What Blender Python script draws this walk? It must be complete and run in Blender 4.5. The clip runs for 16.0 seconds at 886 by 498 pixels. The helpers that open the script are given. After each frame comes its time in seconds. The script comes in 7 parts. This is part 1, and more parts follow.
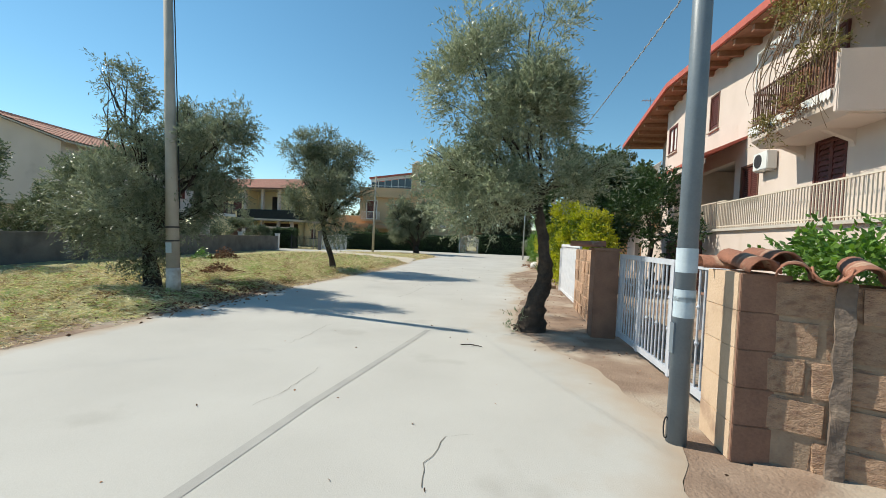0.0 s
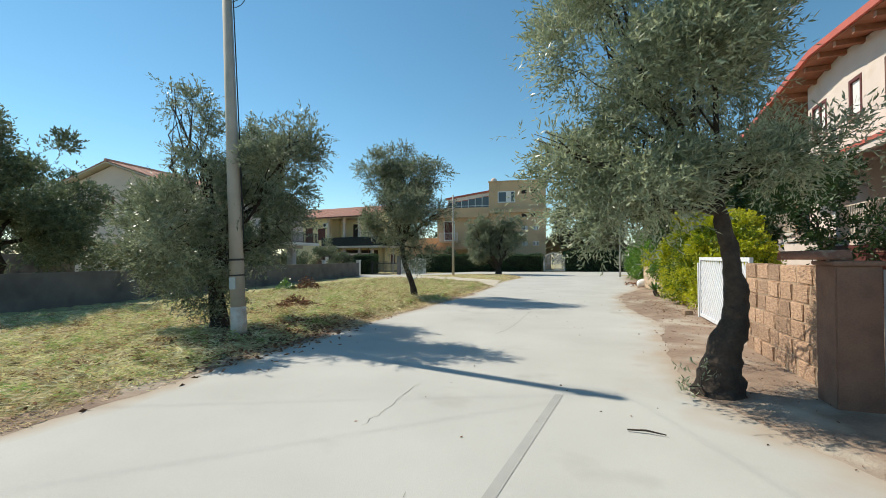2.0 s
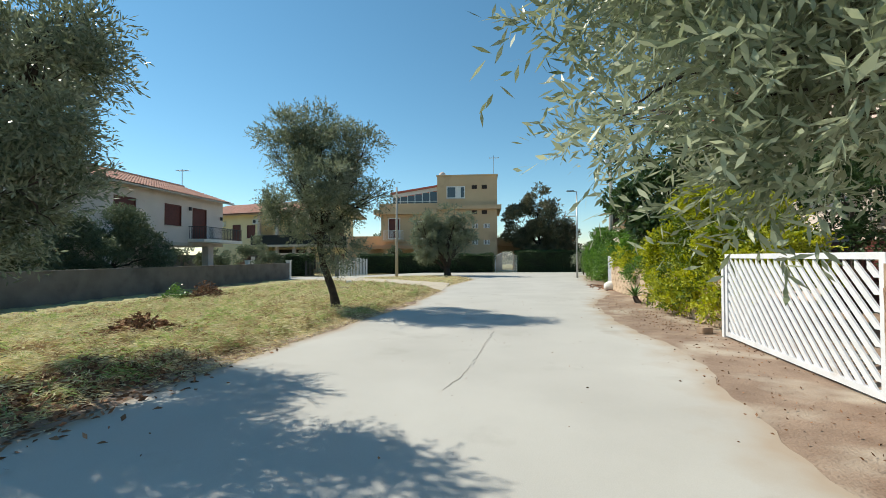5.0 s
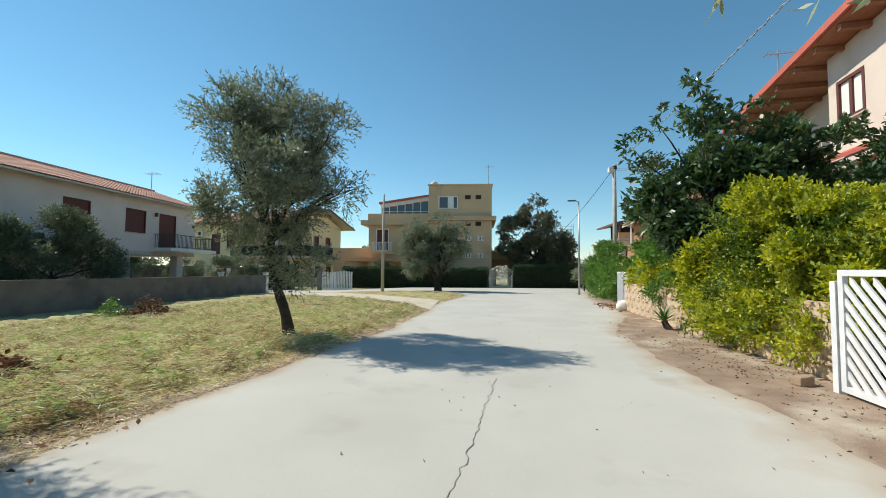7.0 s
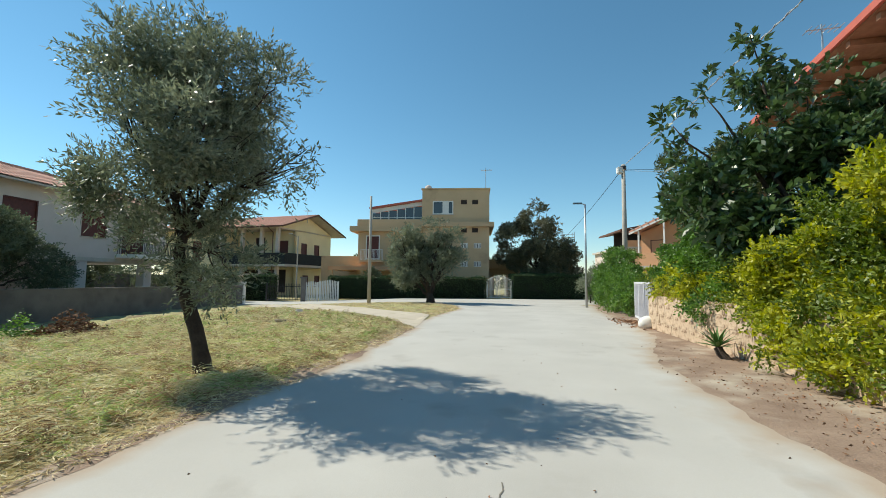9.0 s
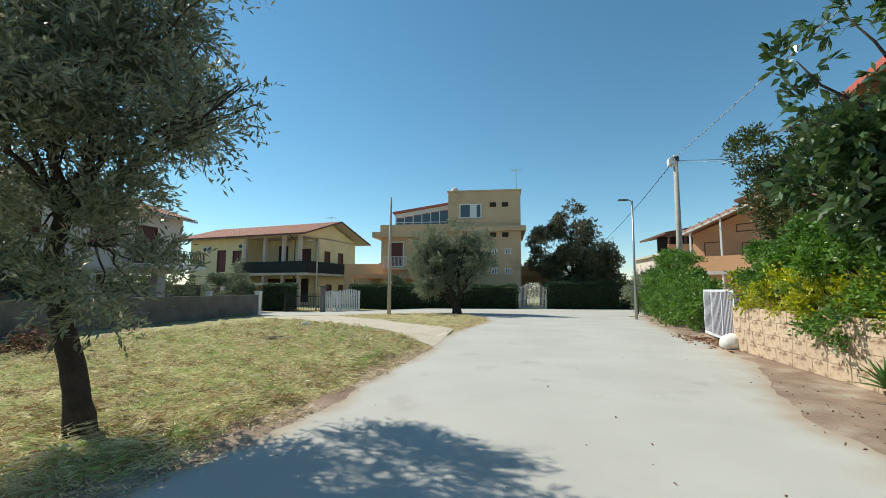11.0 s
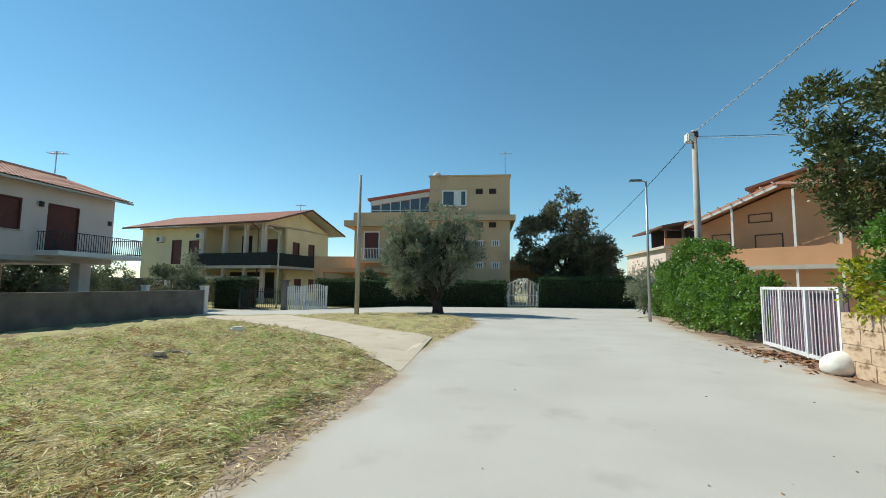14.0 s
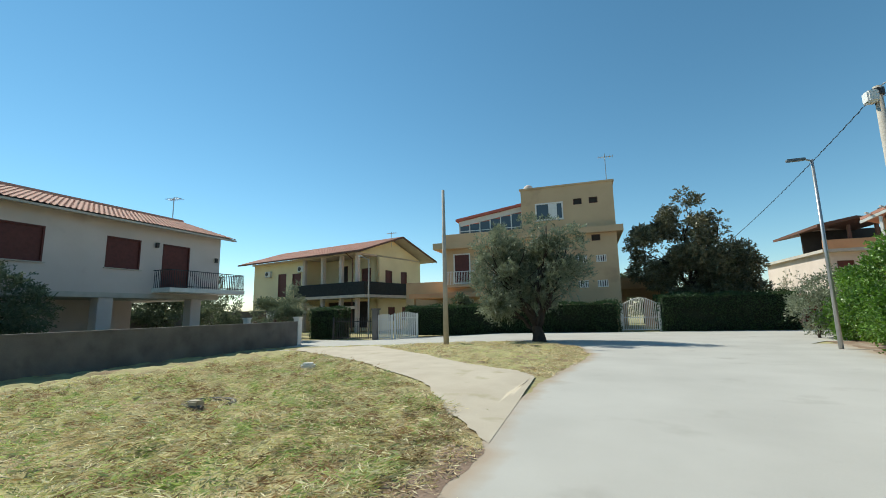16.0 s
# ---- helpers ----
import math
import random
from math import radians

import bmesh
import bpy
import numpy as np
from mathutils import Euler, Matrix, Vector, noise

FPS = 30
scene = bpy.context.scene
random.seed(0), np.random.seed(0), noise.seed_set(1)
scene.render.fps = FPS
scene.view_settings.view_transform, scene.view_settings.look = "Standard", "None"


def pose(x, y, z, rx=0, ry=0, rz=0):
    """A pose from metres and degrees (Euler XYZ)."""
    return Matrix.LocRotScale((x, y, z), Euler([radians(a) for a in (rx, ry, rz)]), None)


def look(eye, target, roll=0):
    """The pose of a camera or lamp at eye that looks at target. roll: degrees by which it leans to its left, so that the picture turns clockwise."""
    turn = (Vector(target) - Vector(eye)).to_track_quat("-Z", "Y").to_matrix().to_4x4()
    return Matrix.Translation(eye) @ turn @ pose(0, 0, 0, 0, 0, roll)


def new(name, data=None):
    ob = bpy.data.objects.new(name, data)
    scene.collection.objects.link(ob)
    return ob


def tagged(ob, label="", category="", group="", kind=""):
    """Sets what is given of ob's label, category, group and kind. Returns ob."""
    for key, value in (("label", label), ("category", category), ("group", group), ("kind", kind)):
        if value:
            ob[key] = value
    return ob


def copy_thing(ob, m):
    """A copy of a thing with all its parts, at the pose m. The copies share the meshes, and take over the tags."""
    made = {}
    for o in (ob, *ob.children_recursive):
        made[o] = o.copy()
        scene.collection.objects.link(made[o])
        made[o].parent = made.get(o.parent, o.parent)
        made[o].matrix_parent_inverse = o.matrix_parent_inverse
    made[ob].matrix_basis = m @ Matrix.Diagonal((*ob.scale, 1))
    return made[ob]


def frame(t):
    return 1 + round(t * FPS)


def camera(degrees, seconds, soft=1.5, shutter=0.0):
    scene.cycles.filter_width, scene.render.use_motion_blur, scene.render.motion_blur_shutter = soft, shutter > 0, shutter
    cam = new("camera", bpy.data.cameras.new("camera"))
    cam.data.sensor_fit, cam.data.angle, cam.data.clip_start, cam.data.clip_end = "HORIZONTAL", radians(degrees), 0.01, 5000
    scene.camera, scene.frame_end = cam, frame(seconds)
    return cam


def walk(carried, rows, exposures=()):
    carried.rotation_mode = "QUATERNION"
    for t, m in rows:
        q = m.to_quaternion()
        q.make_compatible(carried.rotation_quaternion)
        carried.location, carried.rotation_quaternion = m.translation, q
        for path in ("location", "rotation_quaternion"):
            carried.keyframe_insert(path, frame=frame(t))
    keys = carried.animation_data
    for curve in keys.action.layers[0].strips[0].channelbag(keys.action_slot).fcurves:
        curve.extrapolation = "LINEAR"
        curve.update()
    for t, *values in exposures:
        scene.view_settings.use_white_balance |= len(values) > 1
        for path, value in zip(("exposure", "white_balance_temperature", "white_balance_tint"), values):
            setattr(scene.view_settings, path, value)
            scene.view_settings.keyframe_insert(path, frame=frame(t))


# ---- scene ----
cam = camera(93.5, 16.0, soft=0.9)
PATH = [
    (0, (1.153, 0.81, 1.606), (1.075, 2.808, 1.555), 2.7),
    (0.5, (0.931, 1.256, 1.604), (0.594, 3.227, 1.602), 0.8),
    (1, (0.727, 1.776, 1.632), (0.277, 3.724, 1.696), -0.3),
    (1.5, (0.582, 2.331, 1.637), (0.087, 4.268, 1.7), -0.4),
    (2, (0.438, 2.907, 1.619), (-0.003, 4.857, 1.657), -0.1),
    (2.5, (0.361, 3.535, 1.599), (-0.03, 5.496, 1.623), 0.0),
    (3, (0.267, 4.163, 1.57), (-0.066, 6.135, 1.584), 0.0),
    (3.5, (0.234, 4.846, 1.565), (-0.034, 6.828, 1.574), -0.1),
    (4, (0.179, 5.5, 1.561), (-0.033, 7.489, 1.574), -0.3),
    (6.5, (-0.006, 8.778, 1.545), (-0.195, 10.767, 1.639), 0.1),
    (7, (-0.018, 9.457, 1.54), (-0.183, 11.447, 1.646), 0.5),
    (7.5, (-0.032, 10.139, 1.544), (-0.162, 12.131, 1.664), 0.6),
    (8, (-0.004, 10.809, 1.57), (-0.11, 12.801, 1.704), 0.6),
    (8.5, (0.029, 11.508, 1.572), (-0.084, 13.499, 1.714), 0.5),
    (9, (0.036, 12.228, 1.546), (-0.116, 14.216, 1.698), 0.6),
    (9.5, (0.067, 12.93, 1.541), (-0.144, 14.912, 1.704), 0.8),
    (10, (0.105, 13.608, 1.531), (-0.17, 15.581, 1.708), 0.9),
    (12.5, (-0.272, 16.8, 1.553), (-0.553, 18.771, 1.751), -0.3),
    (13, (-0.312, 17.463, 1.539), (-0.541, 19.442, 1.72), -0.0),
    (13.5, (-0.378, 18.162, 1.521), (-0.574, 20.146, 1.689), 0.3),
    (14, (-0.397, 18.805, 1.515), (-0.607, 20.786, 1.689), 0.7),
    (14.5, (-0.482, 19.441, 1.511), (-0.77, 21.41, 1.706), 0.7),
    (15, (-0.545, 20.076, 1.52), (-0.941, 22.023, 1.749), 0.5),
    (15.5, (-0.67, 20.745, 1.478), (-1.204, 22.655, 1.739), -0.3),
    (16, (-0.731, 21.274, 1.483), (-1.376, 23.145, 1.778), -1.2),
]
walk(cam, [(t, look(eye, target, roll)) for t, eye, target, roll in PATH],
     [(0, 0.15, 6700, 6), (8, 0.15, 6650, 4), (12.5, 0.06, 6550, 3), (16, 0.05, 6500, 2)])

# ---- world, sun, exposure ----
SUN = Vector((-0.955, 0.297, 0.0)).normalized()
SUN_EL = radians(46)
sky_world = bpy.data.worlds.new("sky")
scene.world = sky_world
sky_world.use_nodes = True
wn = sky_world.node_tree
bg = wn.nodes["Background"]
sky = wn.nodes.new("ShaderNodeTexSky")
sky.sky_type = "NISHITA"
sky.sun_disc = False
sky.sun_elevation = SUN_EL
sky.sun_rotation = math.atan2(SUN.x, SUN.y)
sky.air_density, sky.dust_density, sky.ozone_density = 1.0, 0.0, 4.0
tone = wn.nodes.new("ShaderNodeHueSaturation")
tone.inputs["Hue"].default_value, tone.inputs["Saturation"].default_value = 0.484, 1.1
wn.links.new(sky.outputs[0], tone.inputs["Color"])
wn.links.new(tone.outputs[0], bg.inputs[0])
bg.inputs[1].default_value = 0.128
sun = new("sun", bpy.data.lights.new("sun", "SUN"))
sun.data.energy, sun.data.angle, sun.data.color = 5.0, radians(0.53), (1.0, 0.94, 0.84)
sun_from = Vector((SUN.x * math.cos(SUN_EL), SUN.y * math.cos(SUN_EL), math.sin(SUN_EL)))
sun.matrix_world = look(sun_from * 60, (0, 0, 0))


# ---- materials ----
def material(name, base, alt=None, scale=6.0, rough=0.8, bump=0.3, fine=60.0, metal=0.0, spots=None, spot_at=0.62,
             per_object=0.0, per_island=0.0, spec=0.4, spot_scale=2.0):
    """A principled surface: two colours mixed by noise at two scales, stains, and relief."""
    m = bpy.data.materials.new(name)
    m.use_nodes = True
    n, l = m.node_tree.nodes, m.node_tree.links
    b = n["Principled BSDF"]
    b.inputs["Roughness"].default_value, b.inputs["Metallic"].default_value = rough, metal
    b.inputs["Specular IOR Level"].default_value = spec
    tc = n.new("ShaderNodeTexCoord")
    big = n.new("ShaderNodeTexNoise")
    big.inputs["Scale"].default_value, big.inputs["Detail"].default_value = scale, 6
    small = n.new("ShaderNodeTexNoise")
    small.inputs["Scale"].default_value, small.inputs["Detail"].default_value = fine, 4
    for x in (big, small):
        l.new(tc.outputs["Object"], x.inputs["Vector"])
    alt = alt or tuple(c * 0.8 for c in base)
    add = n.new("ShaderNodeMath")
    add.operation = "MULTIPLY_ADD"
    l.new(small.outputs[0], add.inputs[0])
    add.inputs[1].default_value = 0.45
    l.new(big.outputs[0], add.inputs[2])
    ramp = n.new("ShaderNodeValToRGB")
    ramp.color_ramp.elements[0].position, ramp.color_ramp.elements[1].position = 0.5, 0.95
    ramp.color_ramp.elements[0].color, ramp.color_ramp.elements[1].color = (*base, 1), (*alt, 1)
    l.new(add.outputs[0], ramp.inputs[0])
    col = ramp.outputs[0]
    if spots:
        sp = n.new("ShaderNodeTexNoise")
        sp.inputs["Scale"].default_value, sp.inputs["Detail"].default_value = spot_scale, 8
        l.new(tc.outputs["Object"], sp.inputs["Vector"])
        sr = n.new("ShaderNodeValToRGB")
        sr.color_ramp.elements[0].position, sr.color_ramp.elements[1].position = spot_at - 0.06, spot_at + 0.12
        l.new(sp.outputs[0], sr.inputs[0])
        mx = n.new("ShaderNodeMix")
        mx.data_type = "RGBA"
        l.new(sr.outputs[0], mx.inputs[0])
        l.new(col, mx.inputs[6])
        mx.inputs[7].default_value = (*spots, 1)
        col = mx.outputs[2]
    if per_object or per_island:
        src = n.new("ShaderNodeObjectInfo" if per_object else "ShaderNodeNewGeometry")
        k = per_object or per_island
        mr = n.new("ShaderNodeMapRange")
        mr.inputs[3].default_value, mr.inputs[4].default_value = 1 - k, 1 + k
        l.new(src.outputs["Random" if per_object else "Random Per Island"], mr.inputs[0])
        hs = n.new("ShaderNodeHueSaturation")
        l.new(mr.outputs[0], hs.inputs["Value"])
        l.new(col, hs.inputs["Color"])
        col = hs.outputs[0]
    l.new(col, b.inputs["Base Color"])
    if bump:
        bp = n.new("ShaderNodeBump")
        bp.inputs["Strength"].default_value, bp.inputs["Distance"].default_value = bump, 0.02
        l.new(add.outputs[0], bp.inputs["Height"])
        l.new(bp.outputs[0], b.inputs["Normal"])
    return m


def leaf_material(name, dark, light, rough=0.5, through_light=0.25, spec=0.4, patch_scale=1.6, patch_share=0.45):
    """Leaves: a colour for each leaf between two, in patches of darker and paler growth, slightly see-through to the sun."""
    m = bpy.data.materials.new(name)
    m.use_nodes = True
    n, l = m.node_tree.nodes, m.node_tree.links
    b, out = n["Principled BSDF"], n["Material Output"]
    geo, tc, nz, mr, mx = (n.new("ShaderNode" + k) for k in ("NewGeometry", "TexCoord", "TexNoise", "MapRange", "Mix"))
    nz.inputs["Scale"].default_value, nz.inputs["Detail"].default_value = patch_scale, 5
    l.new(tc.outputs["Object"], nz.inputs["Vector"])
    mr.inputs[1].default_value, mr.inputs[2].default_value = 0.36, 0.66
    l.new(nz.outputs[0], mr.inputs[0])
    mx.inputs[0].default_value = patch_share
    l.new(geo.outputs["Random Per Island"], mx.inputs[2])
    l.new(mr.outputs[0], mx.inputs[3])
    ramp = n.new("ShaderNodeValToRGB")
    ramp.color_ramp.elements[0].color, ramp.color_ramp.elements[1].color = (*dark, 1), (*light, 1)
    l.new(mx.outputs[0], ramp.inputs[0])
    l.new(ramp.outputs[0], b.inputs["Base Color"])
    b.inputs["Roughness"].default_value = rough
    b.inputs["Specular IOR Level"].default_value = spec
    tr = n.new("ShaderNodeBsdfTranslucent")
    hs = n.new("ShaderNodeHueSaturation")
    hs.inputs["Saturation"].default_value, hs.inputs["Value"].default_value = 1.2, 1.3
    l.new(ramp.outputs[0], hs.inputs["Color"])
    l.new(hs.outputs[0], tr.inputs[0])
    mix = n.new("ShaderNodeMixShader")
    mix.inputs[0].default_value = through_light
    l.new(b.outputs[0], mix.inputs[1])
    l.new(tr.outputs[0], mix.inputs[2])
    l.new(mix.outputs[0], out.inputs[0])
    return m


M_ROAD = material("worn_concrete_asphalt", (0.5, 0.48, 0.44), (0.42, 0.40, 0.365), 0.5, 0.9, 0.25, 120, spots=(0.36, 0.335, 0.30), spot_at=0.66, spot_scale=0.9)
rn, rl = M_ROAD.node_tree.nodes, M_ROAD.node_tree.links
rb = rn["Principled BSDF"]
r_in = rb.inputs["Base Color"].links[0].from_socket
ra, rt, rz, rm, rx = (rn.new("ShaderNode" + k) for k in ("Attribute", "TexCoord", "TexNoise", "Math", "Mix"))
ra.attribute_name = "edge"
rz.inputs["Scale"].default_value, rz.inputs["Detail"].default_value = 1.7, 8
rl.new(rt.outputs["Object"], rz.inputs["Vector"])
rr = rn.new("ShaderNodeMapRange")
rr.inputs[1].default_value, rr.inputs[2].default_value = 0.85, 1.4
rm.operation = "ADD"
rl.new(ra.outputs["Fac"], rm.inputs[0])
rl.new(rz.outputs[0], rm.inputs[1])
rl.new(rm.outputs[0], rr.inputs[0])
rx.data_type = "RGBA"
rl.new(rr.outputs[0], rx.inputs[0])
rl.new(r_in, rx.inputs[6])
rx.inputs[7].default_value = (0.40, 0.32, 0.245, 1)
rl.new(rx.outputs[2], rb.inputs["Base Color"])
M_CRACK = material("crack_filler", (0.2, 0.18, 0.15), None, 8, 0.95, 0.2)
M_STRIPE = material("darker_patch", (0.40, 0.385, 0.355), (0.34, 0.325, 0.30), 3, 0.9, 0.2, 120)
M_SOIL = material("red_brown_soil", (0.34, 0.245, 0.18), (0.21, 0.14, 0.10), 2.2, 0.97, 1.5, 38, spots=(0.46, 0.39, 0.31), spot_at=0.56, spot_scale=0.9)
M_EARTH = material("dry_earth", (0.27, 0.22, 0.14), (0.18, 0.14, 0.085), 1.2, 0.97, 0.8, 40, spots=(0.15, 0.18, 0.06), spot_at=0.5)
M_LAWN = material("mown_grass_soil", (0.46, 0.40, 0.20), (0.30, 0.28, 0.12), 0.9, 0.97, 1.0, 50, spots=(0.26, 0.18, 0.10), spot_at=0.54, spot_scale=1.6)
M_PATH = material("pale_dirt_path", (0.55, 0.48, 0.38), (0.46, 0.39, 0.30), 1.2, 0.95, 0.5, 60, spots=(0.34, 0.29, 0.17), spot_at=0.66, spot_scale=1.5)
M_CONC = material("grey_cement_render", (0.20, 0.183, 0.168), (0.125, 0.114, 0.105), 1.2, 0.9, 0.4, 40, spots=(0.10, 0.092, 0.085), spot_at=0.58, spot_scale=0.9)
M_POLE = material("cast_concrete_pole", (0.47, 0.425, 0.37), (0.37, 0.335, 0.285), 3, 0.85, 0.3, 80)
M_STEEL = material("grey_painted_steel", (0.17, 0.205, 0.235), (0.13, 0.16, 0.19), 4, 0.45, 0.15, 60, spots=(0.24, 0.25, 0.25), spot_at=0.66)
M_PAPER = material("torn_paper", (0.55, 0.62, 0.66), (0.42, 0.5, 0.56), 9, 0.8, 0.1)
M_WHITE = material("white_painted_steel", (0.72, 0.72, 0.74), (0.6, 0.6, 0.62), 5, 0.5, 0.1, 80, spots=(0.45, 0.38, 0.33), spot_at=0.7)
M_IRON = material("dark_iron", (0.03, 0.03, 0.035), (0.05, 0.045, 0.045), 8, 0.5, 0.1)
M_CREAM = material("cream_plaster", (0.66, 0.555, 0.49), (0.57, 0.475, 0.415), 0.8, 0.9, 0.3, 70, spots=(0.5, 0.39, 0.30), spot_at=0.66, spot_scale=0.7)
M_PINK = material("pale_pink_plaster", (0.66, 0.57, 0.53), (0.58, 0.50, 0.46), 0.7, 0.9, 0.25, 70, spots=(0.45, 0.38, 0.35), spot_at=0.68, spot_scale=0.6)
M_YELLOW = material("yellow_plaster", (0.82, 0.70, 0.44), (0.74, 0.62, 0.38), 0.7, 0.9, 0.25, 70)
M_OCHRE = material("ochre_plaster", (0.60, 0.43, 0.26), (0.52, 0.365, 0.22), 0.6, 0.9, 0.25, 60, spots=(0.38, 0.26, 0.16), spot_at=0.66, spot_scale=0.5)
M_ORANGE = material("orange_plaster", (0.68, 0.37, 0.20), (0.58, 0.31, 0.165), 0.6, 0.9, 0.25, 60)
M_TRIMW = material("white_trim", (0.78, 0.76, 0.72), (0.68, 0.66, 0.62), 4, 0.6, 0.1)
M_SLAB = material("concrete_slab_edge", (0.55, 0.50, 0.44), (0.42, 0.38, 0.33), 1.5, 0.9, 0.3)
M_WOOD = material("brown_wood", (0.16, 0.07, 0.045), (0.10, 0.045, 0.03), 6, 0.65, 0.3)
M_BEAM = material("stained_roof_timber", (0.33, 0.16, 0.09), (0.24, 0.11, 0.06), 5, 0.7, 0.3)
M_SHUT = material("dark_red_shutter", (0.13, 0.035, 0.028), (0.09, 0.025, 0.02), 8, 0.6, 0.2)
M_TILE = material("terracotta_tile", (0.62, 0.32, 0.24), (0.46, 0.21, 0.15), 3, 0.85, 0.5, 40, spots=(0.55, 0.33, 0.23), spot_at=0.56, spot_scale=3.0)
M_REDTRIM = material("red_gutter", (0.50, 0.12, 0.08), (0.42, 0.10, 0.07), 3, 0.6, 0.15)
M_STONE = material("tuff_block", (0.52, 0.34, 0.225), (0.36, 0.225, 0.15), 7, 0.95, 1.4, 40, spots=(0.29, 0.17, 0.12), spot_at=0.58, spot_scale=6, per_object=0.22)
M_STONEY = material("yellow_tuff_block", (0.60, 0.46, 0.33), (0.48, 0.35, 0.24), 4, 0.95, 0.9, 40, spots=(0.25, 0.16, 0.10), spot_at=0.57, spot_scale=3.2, per_object=0.06)
M_MORTAR = material("rough_mortar", (0.40, 0.29, 0.20), (0.29, 0.20, 0.14), 8, 0.95, 0.8)
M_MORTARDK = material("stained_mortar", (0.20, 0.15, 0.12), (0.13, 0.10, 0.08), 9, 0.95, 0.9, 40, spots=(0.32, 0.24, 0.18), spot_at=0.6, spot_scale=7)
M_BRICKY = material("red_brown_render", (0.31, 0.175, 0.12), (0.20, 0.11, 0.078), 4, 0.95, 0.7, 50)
M_BARK = material("olive_bark", (0.075, 0.055, 0.042), (0.032, 0.024, 0.019), 7, 0.95, 1.0, 30)
M_MESHDARK = material("dark_green_screen_cloth", (0.018, 0.022, 0.022), (0.03, 0.034, 0.034), 5, 0.9, 0.2)
# near-black colour that stands in for the shade inside rooms and recesses
M_DARKROOM = material("interior_shade_dark", (0.05, 0.04, 0.035), (0.03, 0.026, 0.022), 2, 0.9, 0)
M_PLASTIC = material("white_plastic", (0.72, 0.72, 0.70), (0.64, 0.64, 0.62), 3, 0.5, 0.05)
M_CABLE = material("black_cable", (0.02, 0.02, 0.022), None, 5, 0.6, 0)
M_ALU = material("galvanised_metal", (0.5, 0.5, 0.5), (0.4, 0.4, 0.4), 4, 0.35, 0.05, metal=0.7)
M_LITTER = material("fallen_dry_leaf", (0.32, 0.18, 0.11), (0.18, 0.10, 0.06), 3, 0.95, 0, per_island=0.6, spec=0.05)
L_OLIVE = leaf_material("olive_leaf", (0.085, 0.11, 0.048), (0.52, 0.55, 0.39), 0.35, 0.32, 0.5)
L_OLIVE_DK = leaf_material("grey_olive_leaf", (0.055, 0.075, 0.035), (0.36, 0.39, 0.275), 0.38, 0.26, 0.45)
L_YELLOW = leaf_material("golden_hedge_leaf", (0.17, 0.23, 0.028), (0.62, 0.59, 0.075), 0.5, 0.38)
L_GREEN = leaf_material("bright_creeper_leaf", (0.035, 0.09, 0.02), (0.23, 0.38, 0.08), 0.38, 0.3, 0.5)
L_GREENDK = leaf_material("mid_green_leaf", (0.05, 0.09, 0.015), (0.20, 0.26, 0.04), 0.5, 0.3)
L_HEDGE = leaf_material("clipped_hedge_leaf", (0.02, 0.045, 0.014), (0.055, 0.10, 0.03), 0.5, 0.15)
L_RUBBER = leaf_material("rubber_plant_leaf", (0.022, 0.05, 0.016), (0.13, 0.20, 0.075), 0.3, 0.2, 0.6)
L_GRASS = leaf_material("cut_grass_blade", (0.36, 0.40, 0.13), (0.92, 0.88, 0.56), 0.8, 0.3, 0.2, 5.5, 0.65)
L_STRAW = leaf_material("dry_straw_blade", (0.36, 0.26, 0.13), (0.93, 0.82, 0.57), 0.8, 0.2, 0.2, 4.5, 0.6)
L_GREENCUT = leaf_material("fresh_cut_grass", (0.18, 0.26, 0.07), (0.58, 0.66, 0.31), 0.8, 0.3, 0.2)
L_BROWNCUT = leaf_material("withered_grass", (0.16, 0.10, 0.055), (0.52, 0.37, 0.22), 0.85, 0.2, 0.2)
L_HAY = leaf_material("bleached_hay", (0.40, 0.37, 0.16), (0.97, 0.90, 0.62), 0.8, 0.2, 0.2, 6.0, 0.5)
M_GLASS = bpy.data.materials.new("window_glass")
M_GLASS.use_nodes = True
gb = M_GLASS.node_tree.nodes["Principled BSDF"]
gb.inputs["Base Color"].default_value = (0.05, 0.06, 0.07, 1)
gb.inputs["Roughness"].default_value = 0.08
gb.inputs["Specular IOR Level"].default_value = 0.8


# ---- building blocks ----
def mesh_of(name, bm, mat, smooth=False):
    me = bpy.data.meshes.new(name)
    bmesh.ops.recalc_face_normals(bm, faces=bm.faces[:])
    bm.to_mesh(me)
    bm.free()
    me.materials.append(mat)
    if smooth:
        me.polygons.foreach_set("use_smooth", [True] * len(me.polygons))
    return me


def part(name, bm, mat, parent, label="", smooth=False):
    ob = new(name, mesh_of(name, bm, mat, smooth))
    ob.parent = parent
    if label:
        tagged(ob, label)
    return ob


def share(name, me, parent, m):
    """One more object on a mesh that is already there."""
    ob = new(name, me)
    ob.parent = parent
    ob.matrix_local = m
    return ob


def thing(name, m, label, category, group="", kind=""):
    ob = new(name)
    ob.matrix_world = m
    return tagged(ob, label, category, group, kind)


def box(bm, x0, x1, y0, y1, z0, z1, bevel=0.0):
    vs = bmesh.ops.create_cube(bm, size=1.0)["verts"]
    for v in vs:
        v.co = Vector(((x0 + x1) / 2 + v.co.x * (x1 - x0), (y0 + y1) / 2 + v.co.y * (y1 - y0), (z0 + z1) / 2 + v.co.z * (z1 - z0)))
    if bevel:
        es = list({e for v in vs for e in v.link_edges})
        bmesh.ops.bevel(bm, geom=es, offset=bevel, segments=2, affect="EDGES")
    return bm


def boxes(*items, bevel=0.0):
    bm = bmesh.new()
    for i in items:
        box(bm, *i, bevel=bevel)
    return bm


